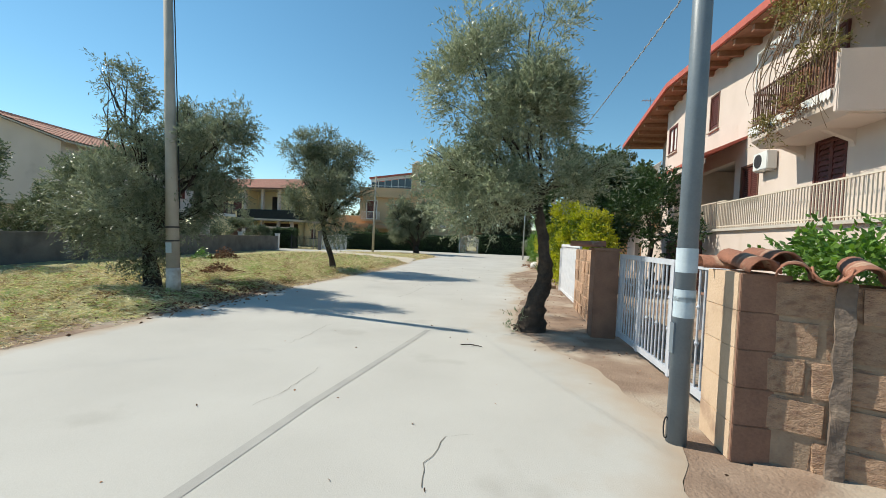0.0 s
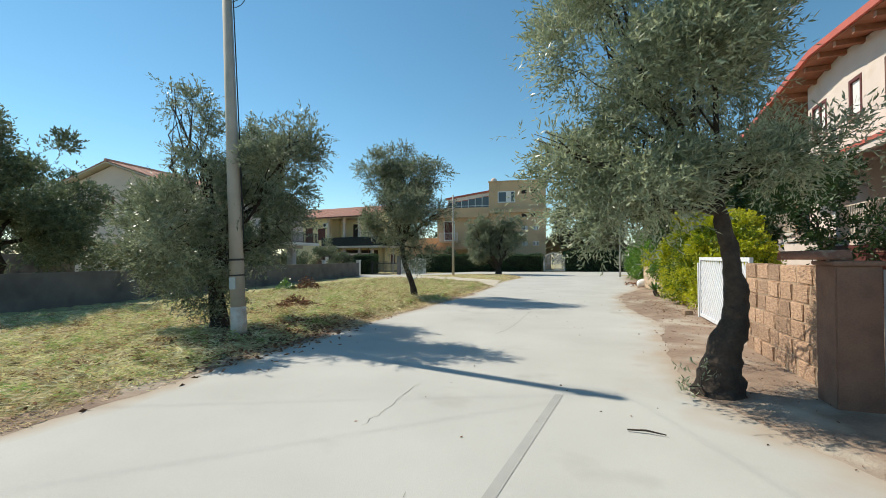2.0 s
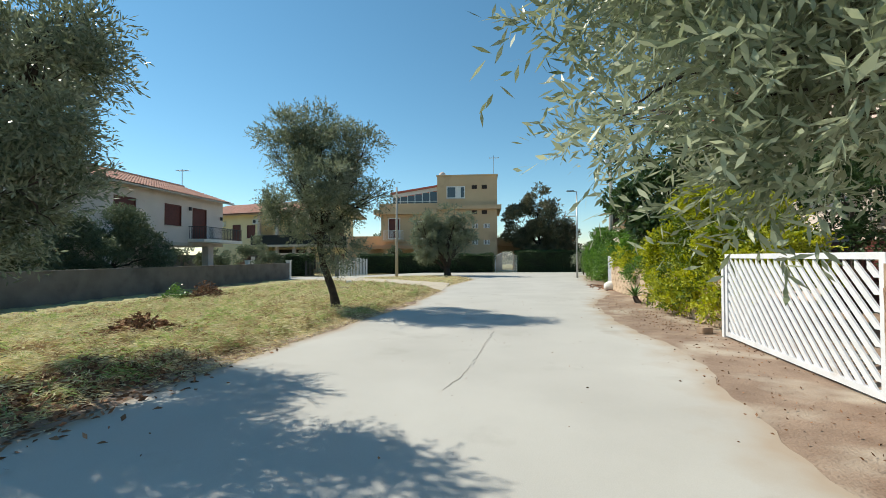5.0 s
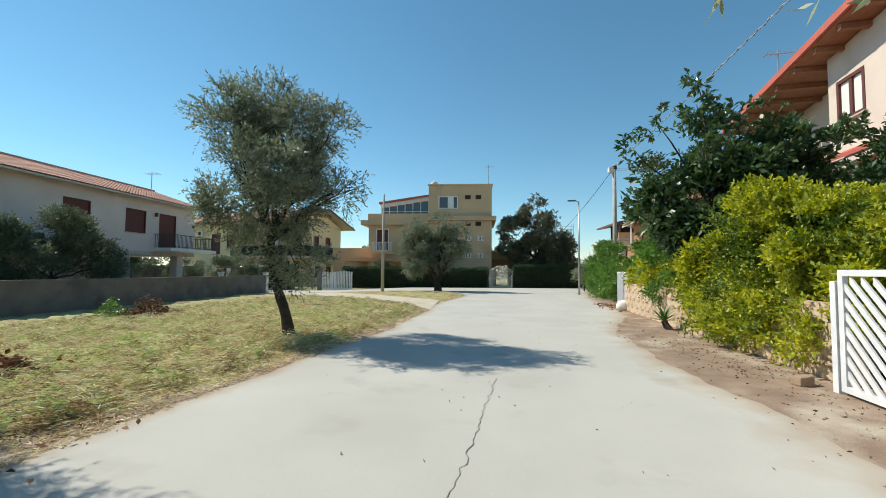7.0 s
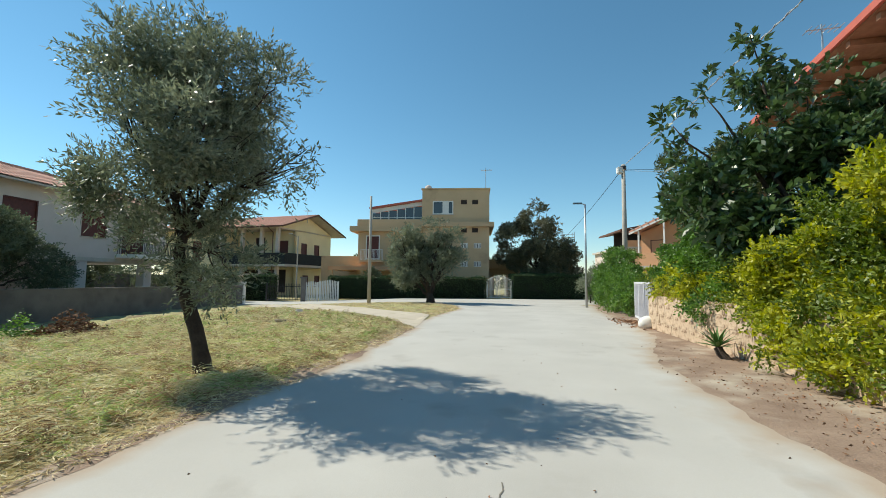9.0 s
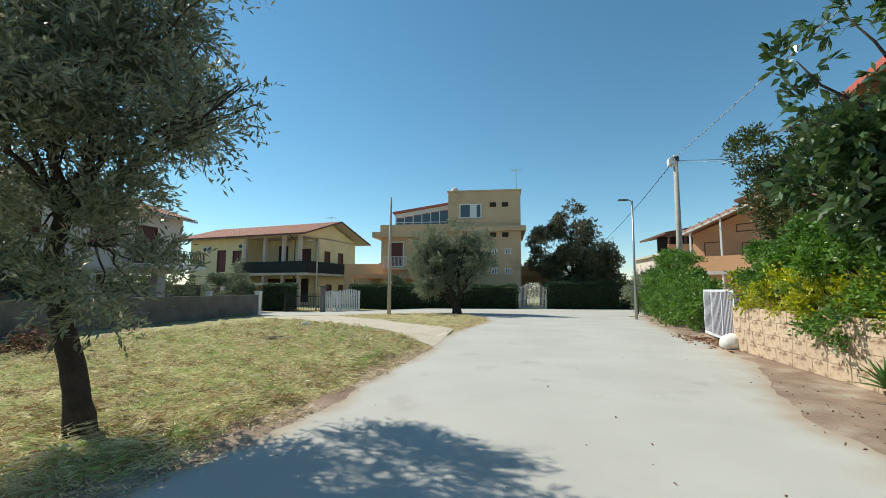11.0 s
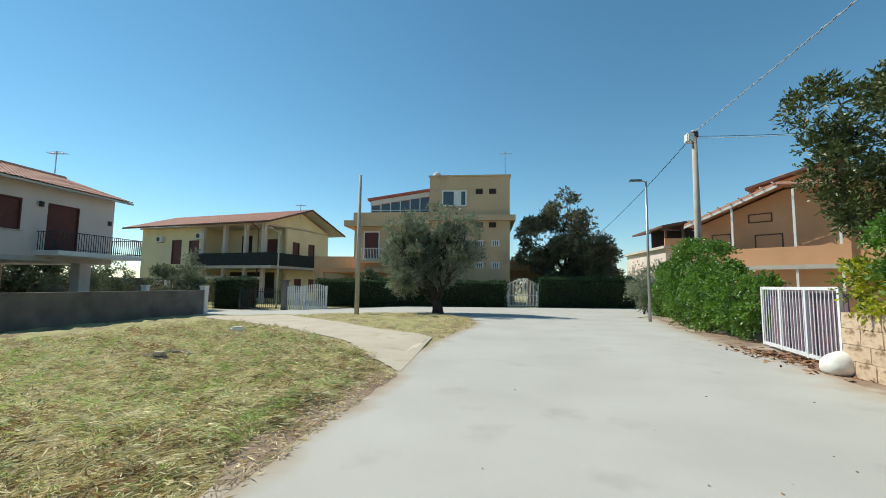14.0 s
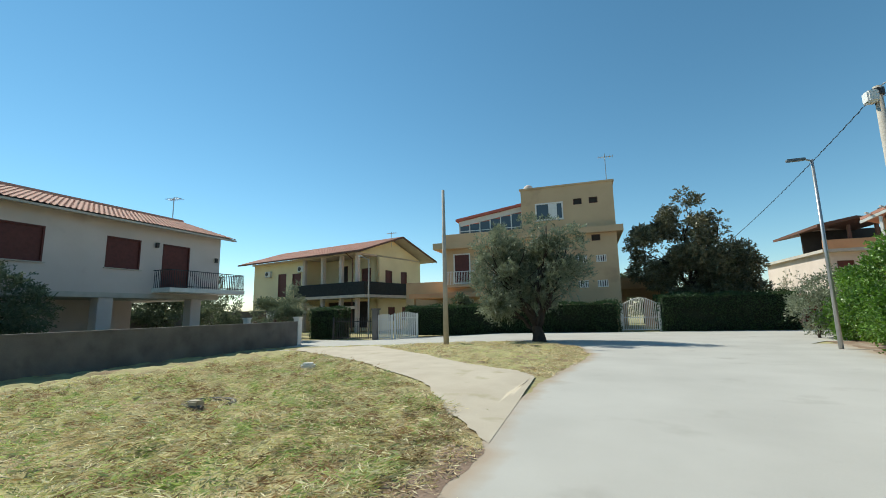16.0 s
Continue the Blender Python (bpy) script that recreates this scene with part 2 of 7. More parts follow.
def tube(bm, pts, radii, seg=8, caps=True):
    """A round bar along points, with a radius at each."""
    pts = [Vector(p) for p in pts]
    rings = []
    for i, p in enumerate(pts):
        d = (pts[min(i + 1, len(pts) - 1)] - pts[max(i - 1, 0)]).normalized()
        a = d.cross(Vector((0.31, 0.95, 0.05))).normalized()
        b = d.cross(a)
        r = radii[i] if isinstance(radii, (list, tuple)) else radii
        rings.append([bm.verts.new(p + (a * math.cos(t) + b * math.sin(t)) * r) for t in [2 * math.pi * k / seg for k in range(seg)]])
    for r0, r1 in zip(rings, rings[1:]):
        for k in range(seg):
            bm.faces.new((r0[k], r0[(k + 1) % seg], r1[(k + 1) % seg], r1[k]))
    if caps:
        bm.faces.new(rings[0])
        bm.faces.new(rings[-1])
    return bm


def prism(bm, outline, axis, a, b):
    """A flat outline pushed along an axis from a to b. The outline gives the two other coordinates in order."""
    def at(p, w):
        return {"x": (w, p[0], p[1]), "y": (p[0], w, p[1]), "z": (p[0], p[1], w)}[axis]
    lo = [bm.verts.new(at(p, a)) for p in outline]
    hi = [bm.verts.new(at(p, b)) for p in outline]
    n = len(outline)
    for k in range(n):
        bm.faces.new((lo[k], lo[(k + 1) % n], hi[(k + 1) % n], hi[k]))
    bm.faces.new(lo)
    bm.faces.new(hi)
    return bm


def wall_with_holes(bm, u0, u1, z0, z1, holes, place):
    """A wall in one piece with rectangular openings right through it. place(bm, u0, u1, z0, z1) adds a block."""
    us = sorted({u0, u1, *[c for h in holes for c in h[:2]]})
    zs = sorted({z0, z1, *[c for h in holes for c in h[2:]]})
    for a, b in zip(us, us[1:]):
        for c, d in zip(zs, zs[1:]):
            if not any(h[0] <= a and h[1] >= b and h[2] <= c and h[3] >= d for h in holes):
                place(bm, a, b, c, d)
    bmesh.ops.remove_doubles(bm, verts=bm.verts[:], dist=1e-4)
    bm.verts.index_update()
    seen = {}
    for f in bm.faces:
        seen.setdefault(frozenset(v.index for v in f.verts), []).append(f)
    bmesh.ops.delete(bm, geom=[f for fs in seen.values() if len(fs) > 1 for f in fs], context="FACES_ONLY")
    return bm


def quads(name, verts, mat, parent=None, label="", kind="", category=""):
    """Many loose four-cornered leaves from an array of n x 4 x 3."""
    n = len(verts)
    me = bpy.data.meshes.new(name)
    me.vertices.add(n * 4)
    me.vertices.foreach_set("co", verts.reshape(-1).astype(np.float32))
    me.loops.add(n * 4)
    me.loops.foreach_set("vertex_index", np.arange(n * 4, dtype=np.int32))
    me.polygons.add(n)
    me.polygons.foreach_set("loop_start", np.arange(0, n * 4, 4, dtype=np.int32))
    me.polygons.foreach_set("loop_total", np.full(n, 4, dtype=np.int32))
    me.update(calc_edges=True)
    me.materials.append(mat)
    ob = new(name, me)
    ob.parent = parent
    return tagged(ob, label, category, "", kind)


def unit(v):
    return v / np.maximum(np.linalg.norm(v, axis=-1, keepdims=True), 1e-9)


def leaves_at(rng, base, way, length, width, droop=0.0):
    n = len(base)
    side = unit(np.cross(way, rng.normal(size=(n, 3))))
    L = (length * rng.uniform(0.65, 1.2, n))[:, None]
    W = (width * rng.uniform(0.7, 1.2, n))[:, None]
    mid = base + way * L * 0.5
    tip = base + way * L + np.array([0, 0, -droop]) * L
    return np.stack([base, mid + side * W * 0.5, tip, mid - side * W * 0.5], 1)


def sprigs(rng, clusters, count, per, twig, length, width, up=0.4, shell=0.45, droop=0.0, spread=0.55, lumps=9, tight=1.0):
    """Leaves in pairs along twigs; the twigs fan out of clumps that crowd the skin of ellipsoid masses: x, y, z, three radii, share."""
    c = np.array(clusters, float)
    share_of = c[:, 6] / c[:, 6].sum()
    sub_of = np.repeat(np.arange(len(c)), lumps)
    d = unit(rng.normal(size=(len(sub_of), 3)))
    sub = c[sub_of, :3] + d * rng.uniform(0.35, 1.0, len(sub_of))[:, None] ** 0.6 * c[sub_of, 3:6]
    sub_r = rng.uniform(0.2, 0.48, len(sub_of)) * c[sub_of, 3:6].mean(1) * tight
    weight = share_of[sub_of] * sub_r ** 2
    pick = rng.choice(len(sub_of), count, p=weight / weight.sum())
    ball = unit(rng.normal(size=(count, 3)))
    p = sub[pick] + ball * (sub_r[pick] * rng.uniform(0, 1, count) ** 0.4)[:, None] * np.array([1.0, 1.0, 0.8])
    loose = rng.uniform(size=count) < 0.06
    q = rng.choice(len(c), count, p=share_of)
    dd = unit(rng.normal(size=(count, 3)))
    p[loose] = (c[q, :3] + dd * (rng.uniform(0, 1, count) ** shell)[:, None] * c[q, 3:6] * 0.95)[loose]
    out = unit(p - c[np.where(loose, q, sub_of[pick]), :3])
    way = unit(out * 0.6 + ball * 0.6 + rng.normal(size=(count, 3)) * 0.35 + np.array([0, 0, up]))
    reach = twig * rng.uniform(0.6, 1.35, count)
    f = np.tile(np.linspace(0, 1, per), count)
    bend = np.array([0, 0, -0.25]) * (f * f * np.repeat(reach, per))[:, None]
    at = np.repeat(p, per, 0) + np.repeat(way, per, 0) * (f * np.repeat(reach, per))[:, None] + bend
    lw = unit(np.repeat(way, per, 0) * 0.8 + rng.normal(size=(count * per, 3)) * spread)
    return leaves_at(rng, at, lw, length, width, droop)


def hedge_leaves(rng, x0, x1, y0, y1, z0, z1, count, length, width, rough=0.12):
    """Leaves over the faces of a clipped block."""
    sx, sy, sz = x1 - x0, y1 - y0, z1 - z0
    areas = np.array([sy * sz, sy * sz, sx * sz, sx * sz, sx * sy])
    f = rng.choice(5, count, p=areas / areas.sum())
    p = rng.uniform(0, 1, (count, 3)) * (sx, sy, sz) + (x0, y0, z0)
    nrm = np.zeros((count, 3))
    for k, (ax, val, s) in enumerate(((0, x0, -1), (0, x1, 1), (1, y0, -1), (1, y1, 1), (2, z1, 1))):
        p[f == k, ax] = val
        nrm[f == k, ax] = s
    lump = 0.07 * np.sin(p[:, 0] * 2.3 + p[:, 2] * 3) + 0.06 * np.sin(p[:, 1] * 3.1 + p[:, 0] * 1.1) + 0.05 * np.sin(p[:, 2] * 5 + p[:, 1] * 2)
    p += nrm * (lump + rng.normal(0, rough, count) - 0.05)[:, None]
    way = unit(nrm * 0.6 + rng.normal(size=(count, 3)) * 0.8 + np.array([0, 0, 0.3]))
    return leaves_at(rng, p, way, length, width)


def bars(name, me, parent, start, step, n):
    for k in range(n):
        share(name, me, parent, Matrix.Translation(Vector(start) + Vector(step) * k))


# ---- ground, road, verge ----
EDGE_Y = (-30, 3, 5, 7.5, 10, 12, 14, 16.5, 18.8, 20, 22.4, 25.7, 28, 30.5, 32, 36, 38.5, 41)
LEFT_X = (-5.4, -4.7, -4.5, -4.1, -4.0, -3.7, -3.45, -3.05, -2.6, -2.4, -2.2, -1.97, -2.0, -1.8, -1.4, -0.8, -1.2, -3.2)
RIGHT_Y = (-30, 3, 3.6, 4.6, 6.4, 7.6, 8.3, 9.4, 11.0, 12.7, 14, 16.7, 18.6, 20.5, 23.2, 25.0, 28.0, 30.3, 33.4, 36, 40, 43)
RIGHT_X = (2.6, 2.6, 2.75, 3.1, 3.0, 2.55, 2.22, 2.27, 2.7, 3.1, 3.24, 3.27, 3.3, 3.6, 4.5, 5.3, 5.9, 6.1, 6.4, 6.9, 7.8, 8.6)


def wob(a, b=0.0):
    return 0.06 * math.sin(a * 1.3 + b) + 0.035 * math.sin(a * 3.7 + 2 * b) + 0.02 * math.sin(a * 11.0 + b)


def left_edge(y):
    return float(np.interp(y, EDGE_Y, LEFT_X)) + wob(y, 0.4)


def right_edge(y):
    return float(np.interp(y, RIGHT_Y, RIGHT_X)) + 1.1 * wob(y, 2.0)


def street_line(x):
    return 49.4 + 0.15 * x


PATH_L = ((-2.0, 26.1), (-2.95, 27.7), (-4.2, 29.5), (-7.5, 32.9), (-11.5, 36.2), (-14.5, 38.6), (-15.5, 40.5))
PATH_R = ((-1.85, 30.7), (-2.2, 31.1), (-3.15, 31.9), (-5.6, 34.0), (-8.4, 37.2), (-10.0, 39.0), (-10.4, 40.0))
PLX, PLY = [p[0] for p in PATH_L][::-1], [p[1] for p in PATH_L][::-1]
PRX, PRY = [p[0] for p in PATH_R][::-1], [p[1] for p in PATH_R][::-1]


def path_calm(x, y):
    """0 on the trodden path, 1 away from it."""
    if y < 25.5 or x < -16:
        return 1.0
    return min(1.0, max(0.0, float(np.interp(x, PLX, PLY)) - y, y - float(np.interp(x, PRX, PRY))) / 0.5)


def terrain(x, y):
    """Height of the open ground: level at the road, a low bank of turf, falling towards the garden wall."""
    d = left_edge(y) - x if x < 0 and y < 42 else -1.0
    if d > 0:
        rise = 0.05 * min(1, d / 0.8) + (0.025 * math.sin(x * 1.7) * math.cos(y * 1.3) + 0.08 * noise.noise((x * 1.9, y * 1.9, 0)) + 0.07 * noise.noise((x * 4.5, y * 4.5, 3))) * min(1, d) * path_calm(x, y)
        fall = -0.34 * min(1.0, max(0.0, (-x - 6.0) / 9.0))
        fade = min(1.0, max(0.0, (42 - y) / 4.0))
        return (rise + fall) * fade - 0.34 * min(1.0, max(0.0, (-x - 6.0) / 9.0)) * (1 - fade)
    if x < -4:
        return -0.34 * min(1.0, max(0.0, (-x - 6.0) / 9.0))
    return -0.012


def sheet(name, xs, ys, height, mat):
    bm = bmesh.new()
    grid = [[bm.verts.new((x, y, height(x, y))) for x in xs] for y in ys]
    for r0, r1 in zip(grid, grid[1:]):
        for k in range(len(xs) - 1):
            bm.faces.new((r0[k], r0[k + 1], r1[k + 1], r1[k]))
    return new(name, mesh_of(name, bm, mat, True))


def spaced(*stops):
    out = []
    for a, b, n in stops:
        out += list(np.linspace(a, b, n, endpoint=False))
    return out


GX = spaced((-900, -60, 6), (-60, -18, 20), (-18, 0, 140), (0, 12, 20), (12, 60, 12), (60, 901, 6)) + [900]
GY = spaced((-900, -30, 6), (-30, 0, 15), (0, 46, 300), (46, 90, 12), (90, 901, 6)) + [900]
tagged(sheet("ground", GX, GY, lambda x, y: min(terrain(x, y), 0.2) - 0.006, M_LAWN), "mown grass and dry earth reaching far out", "ground", "", "structure")


def strip(name, ys, lo, hi, cols, mat, z, label, category, dusty=False):
    bm = bmesh.new()
    rows = []
    for y in ys:
        a, b = lo(y), hi(y)
        rows.append([bm.verts.new((a + (b - a) * (k / cols if not dusty else DUST_AT[k]), y, z)) for k in range(cols + 1)])
    for r0, r1 in zip(rows, rows[1:]):
        for k in range(cols):
            bm.faces.new((r0[k], r0[k + 1], r1[k + 1], r1[k]))
    me = mesh_of(name, bm, mat)
    if dusty:
        at = me.attributes.new("edge", "FLOAT", "POINT")
        at.data.foreach_set("value", np.tile(np.array(DUST), len(rows)).astype(np.float32))
    return tagged(new(name, me), label, category, "", "structure")


DUST_AT = (0, 0.02, 0.05, 0.10, 0.3, 0.72, 0.86, 0.95, 1.0)
DUST = (1.0, 0.7, 0.3, 0.08, 0.0, 0.0, 0.2, 0.5, 0.95)
strip("road", list(np.arange(-30, 40.9, 0.12)), left_edge, right_edge, 8, M_ROAD, 0.004, "pale worn concrete road with fine cracks", "road", True)
bm = bmesh.new()
xs = list(np.arange(-60, 60.1, 1.0))
near = [bm.verts.new((x, 40.8 + 0.12 * x + wob(x, 1.0) if x < -3.3 else (40.8 if x < 7.6 else 42 + 0.15 * (x - 7)), 0.004 - 0.34 * min(1, max(0, (-x - 6) / 9)))) for x in xs]
far = [bm.verts.new((x, street_line(x) - 0.25, 0.004 - 0.34 * min(1, max(0, (-x - 6) / 9)))) for x in xs]
for k in range(len(xs) - 1):
    bm.faces.new((near[k], near[k + 1], far[k + 1], far[k]))
tagged(new("road_crossing", mesh_of("road_crossing", bm, M_ROAD)), "pale concrete side road along the clipped hedges", "road", "", "structure")
strip("verge", list(np.arange(-30, 43, 0.2)), lambda y: right_edge(y) - 0.004 if y < 41 else right_edge(41), lambda y: 13.0, 14, M_SOIL, -0.001, "bare reddish soil strewn with dry leaves", "verge")

bm = bmesh.new()
prev = None
for y in np.arange(-20, 26.0, 0.15):
    e = left_edge(y)
    w = 0.45 + 0.18 * math.sin(y * 1.1) + 0.12 * math.sin(y * 3.7)
    row = [bm.verts.new((e + 0.01 - w * k / 4, y, terrain(e - w * k / 4 - 0.001, y) + (0.006 if k < 4 else -0.02))) for k in range(5)]
    if prev:
        for k in range(4):
            bm.faces.new((prev[k], prev[k + 1], row[k + 1], row[k]))
    prev = row
tagged(new("turf_edge", mesh_of("turf_edge", bm, M_SOIL, True)), "bare brown soil edge between turf and road", "verge", "", "structure")

# the trodden path that leaves the road across the turf
bm = bmesh.new()
rows = []
for k in range(61):
    s = k / 60 * 6
    i, f = min(int(s), 5), s - min(int(s), 5)
    a = Vector(PATH_L[i]).lerp(Vector(PATH_L[i + 1]), f)
    b = Vector(PATH_R[i]).lerp(Vector(PATH_R[i + 1]), f)
    a += Vector((wob(s * 3, 1), wob(s * 2, 3)))
    b += Vector((wob(s * 2, 5), wob(s * 3, 2)))
    rows.append([bm.verts.new((*(a.lerp(b, j / 6)), max(terrain(*(a.lerp(b, j / 6))) + 0.02, 0.009 if s < 2 else -0.3))) for j in range(7)])
for r0, r1 in zip(rows, rows[1:]):
    for j in range(6):
        bm.faces.new((r0[j], r0[j + 1], r1[j + 1], r1[j]))
tagged(new("dirt_path", mesh_of("dirt_path", bm, M_PATH, True)), "pale trodden dirt path crossing the mown turf", "path", "", "structure")


def crack(name, pts, width, mat, label, category="crack"):
    """A thin wandering line laid on the road."""
    rng = random.Random(len(pts) * 7 + int(abs(pts[0][0]) * 100))
    fine = []
    for (a, b), (c, d) in zip(pts, pts[1:]):
        n = max(2, int(math.hypot(c - a, d - b) / 0.09))
        fine += [(a + (c - a) * k / n + rng.uniform(-0.03, 0.03), b + (d - b) * k / n + rng.uniform(-0.02, 0.02)) for k in range(n)]
    bm = bmesh.new()
    prev = None
    for k, (x, y) in enumerate(fine):
        w = width * rng.uniform(0.35, 1.0)
        pair = (bm.verts.new((x - w, y, 0.0085)), bm.verts.new((x + w, y, 0.0085)))
        if prev:
            bm.faces.new((prev[0], prev[1], pair[1], pair[0]))
        prev = pair
    return tagged(new(name, mesh_of(name, bm, mat)), label, category, "", "structure")


crack("crack", ((-0.41, 11.65), (-0.29, 12.06), (-0.11, 12.88), (0.03, 13.97), (0.27, 15.66)), 0.006, M_CRACK, "thin dark crack running along the road")
crack("crack", ((-1.23, 6.63), (-1.15, 7.01), (-1.09, 7.52), (-1.04, 8.13)), 0.0035, M_CRACK, "thin dark crack in the pale road")
crack("crack", ((-0.62, 21.05), (-0.3, 21.06), (-0.09, 21.03), (0.29, 20.84), (0.79, 20.7)), 0.004, M_CRACK, "crooked crack across the pale road")
crack("crack", ((0.98, 3.43), (0.99, 3.74), (1.12, 4.14), (1.45, 4.28)), 0.005, M_CRACK, "thin crooked crack in the pale road")
crack("crack", ((-0.64, 4.49), (-0.51, 4.93), (-0.44, 5.74)), 0.0025, M_CRACK, "faint hairline crack in the road")
bm = bmesh.new()
for a, b in (((-0.75, 2.0), (-0.46, 3.18)), ((-0.46, 3.18), (-0.17, 4.6)), ((-0.17, 4.6), (0.68, 8.0))):
    d = Vector((b[0] - a[0], b[1] - a[1])).normalized()
    o = Vector((-d.y, d.x)) * 0.045
    vs = [bm.verts.new((p[0] + s * o.x, p[1] + s * o.y, 0.0075)) for p, s in ((a, 1), (a, -1), (b, -1), (b, 1))]
    bm.faces.new(vs)
tagged(new("road_seam", mesh_of("road_seam", bm, M_STRIPE)), "slightly darker filled trench seam in the road", "road seam", "", "structure")


# ---- garden wall on the far side of the grass ----
gw = thing("garden_wall", pose(-17.3, 0, 0), "low stained grey rendered wall with white end pillars", "wall", "", "structure")
part("wall", boxes((-0.11, 0.11, -12, 42.2, -0.6, 1.0)), M_CONC, gw)
part("coping", boxes((-0.14, 0.14, -12, 42.2, 1.0, 1.06)), M_CONC, gw)
for yy in (42.36,):
    part("end_pillar", boxes((-0.17, 0.17, yy - 0.16, yy + 0.16, -0.6, 1.24), (-0.21, 0.21, yy - 0.2, yy + 0.2, 1.24, 1.32)), M_TRIMW, gw, "white end pillar")
part("return_wall", boxes((-5.5, -0.17, 42.25, 42.45, -0.6, 0.85)), M_CONC, gw)
part("end_pillar", boxes((-4.0, -3.7, 42.2, 42.5, -0.6, 1.24), (-4.05, -3.65, 42.15, 42.55, 1.24, 1.32)), M_TRIMW, gw, "white end pillar")


# ---- windows, doors, shutters ----
def shutter_leaf(parent, w, h, at, slats=14, mat=None, label="louvred wooden shutter"):
    """A louvred leaf in the local x-z plane at the point at; faces -y."""
    mat = mat or M_SHUT
    lf = part("shutter", boxes((0, 0.06, 0, 0.04, 0, h), (w - 0.06, w, 0, 0.04, 0, h), (0.06, w - 0.06, 0, 0.04, 0, 0.07), (0.06, w - 0.06, 0, 0.04, h - 0.07, h)), mat, parent, label)
    lf.matrix_local = at
    bm = bmesh.new()
    n = slats
    for k in range(n):
        z = 0.07 + (h - 0.14) * (k + 0.5) / n
        s = (h - 0.14) / n
        prism(bm, ((0.005, z - s * 0.42), (0.035, z + s * 0.42), (0.035, z + s * 0.55), (0.005, z - s * 0.25)), "x", 0.06, w - 0.06)
    part("louvre", bm, mat, lf)
    return lf


def opening(parent, name, m, w, h, depth, frame_mat, fill, label, frame=0.07, sill=True, leaves=0):
    """A window or door in the local x-z plane, facing -y, set back in its hole: frame, pane, sill, shutters."""
    t = new(name)
    t.parent, t.matrix_local = parent, m
    tagged(t, label)
    part("frame", boxes((0, frame, -0.02, depth, 0, h), (w - frame, w, -0.02, depth, 0, h), (frame, w - frame, -0.02, depth, h - frame, h), (frame, w - frame, -0.02, depth, 0, frame)), frame_mat, t)
    if leaves:
        lw = (w - 2 * frame) / leaves
        for k in range(leaves):
            shutter_leaf(t, lw - 0.006, h - 2 * frame - 0.01, pose(frame + k * lw + 0.003, 0.02, frame + 0.005))
    else:
        part("pane", boxes((frame, w - frame, 0.06, 0.08, frame, h - frame)), fill, t)
    if sill:
        part("sill", boxes((-0.08, w + 0.08, -0.1, 0.02, -0.05, 0.0)), M_SLAB, t)
    return t


FACE_PX = pose(0, 0, 0, 0, 0, 90)     # faces +x
FACE_MX = pose(0, 0, 0, 0, 0, -90)    # faces -x


def tiled_roof(name, parent, u0, u1, low, high, pitch=0.24, course=0.42, mat=None, thick=0.1, fine=5):
    """A sloping roof of barrel tiles: u runs along the eave (local y), low and high are (x, z) of eave and ridge."""
    low, high = Vector((low[0], low[1])), Vector((high[0], high[1]))
    d = (high - low)
    length = d.length
    d.normalize()
    nrm = Vector((-d.y, d.x))
    if nrm.y < 0:
        nrm = -nrm
    nc = max(2, int(length / course))
    nu = int((u1 - u0) / pitch * fine)
    us = np.linspace(u0, u1, nu + 1)
    prof = np.abs(np.cos(us / pitch * math.pi)) * 0.06
    verts, faces = [], []
    rows = []
    for c in range(nc):
        for s, lift in ((c / nc, 0.03), ((c + 1) / nc - 0.002, 0.0)):
            p = low + d * length * s
            rows.append(len(verts))
            for u, q in zip(us, prof):
                o = p + nrm * (q + lift)
                verts.append((o.x, u, o.y))
    for r0, r1 in zip(rows, rows[1:]):
        for k in range(nu):
            faces.append((r0 + k, r0 + k + 1, r1 + k + 1, r1 + k))
    me = bpy.data.meshes.new(name)
    me.from_pydata(verts, [], faces)
    me.materials.append(mat or M_TILE)
    ob = new("roof_tiles", me)
    ob.parent = parent
    bm = bmesh.new()
    a, b = low, high
    prism(bm, ((a.x, a.y - 0.01), (b.x, b.y - 0.01), (b.x, b.y - thick), (a.x, a.y - thick)), "y", u0 + 0.02, u1 - 0.02)
    part("roof_deck", bm, M_SLAB, parent)
    return ob


def antenna(m, height, label="thin galvanised television antenna on its mast"):
    t = thing("antenna", m, label, "antenna", "roof antennas")
    part("mast", tube(bmesh.new(), ((0, 0, 0), (0, 0, height)), 0.032, 6), M_ALU, t)
    part("boom", tube(bmesh.new(), ((-0.5, 0, height * 0.9), (0.6, 0, height * 0.9)), 0.024, 6), M_ALU, t)
    for k in range(6):
        x = -0.45 + k * 0.2
        part("element", tube(bmesh.new(), ((x, -0.3, height * 0.9), (x, 0.3, height * 0.9)), 0.014, 5), M_ALU, t)
    return t


def wall_lamp(m):
    t = thing("wall_lamp", m, "small dark iron wall lantern", "wall lamp", "lanterns on the pink house")
    part("bracket", boxes((-0.015, 0.015, 0, 0.16, 0.12, 0.15)), M_IRON, t)
    part("lantern", boxes((-0.07, 0.07, 0.08, 0.22, -0.14, 0.1), (-0.09, 0.09, 0.06, 0.24, 0.1, 0.13)), M_IRON, t)
    return t


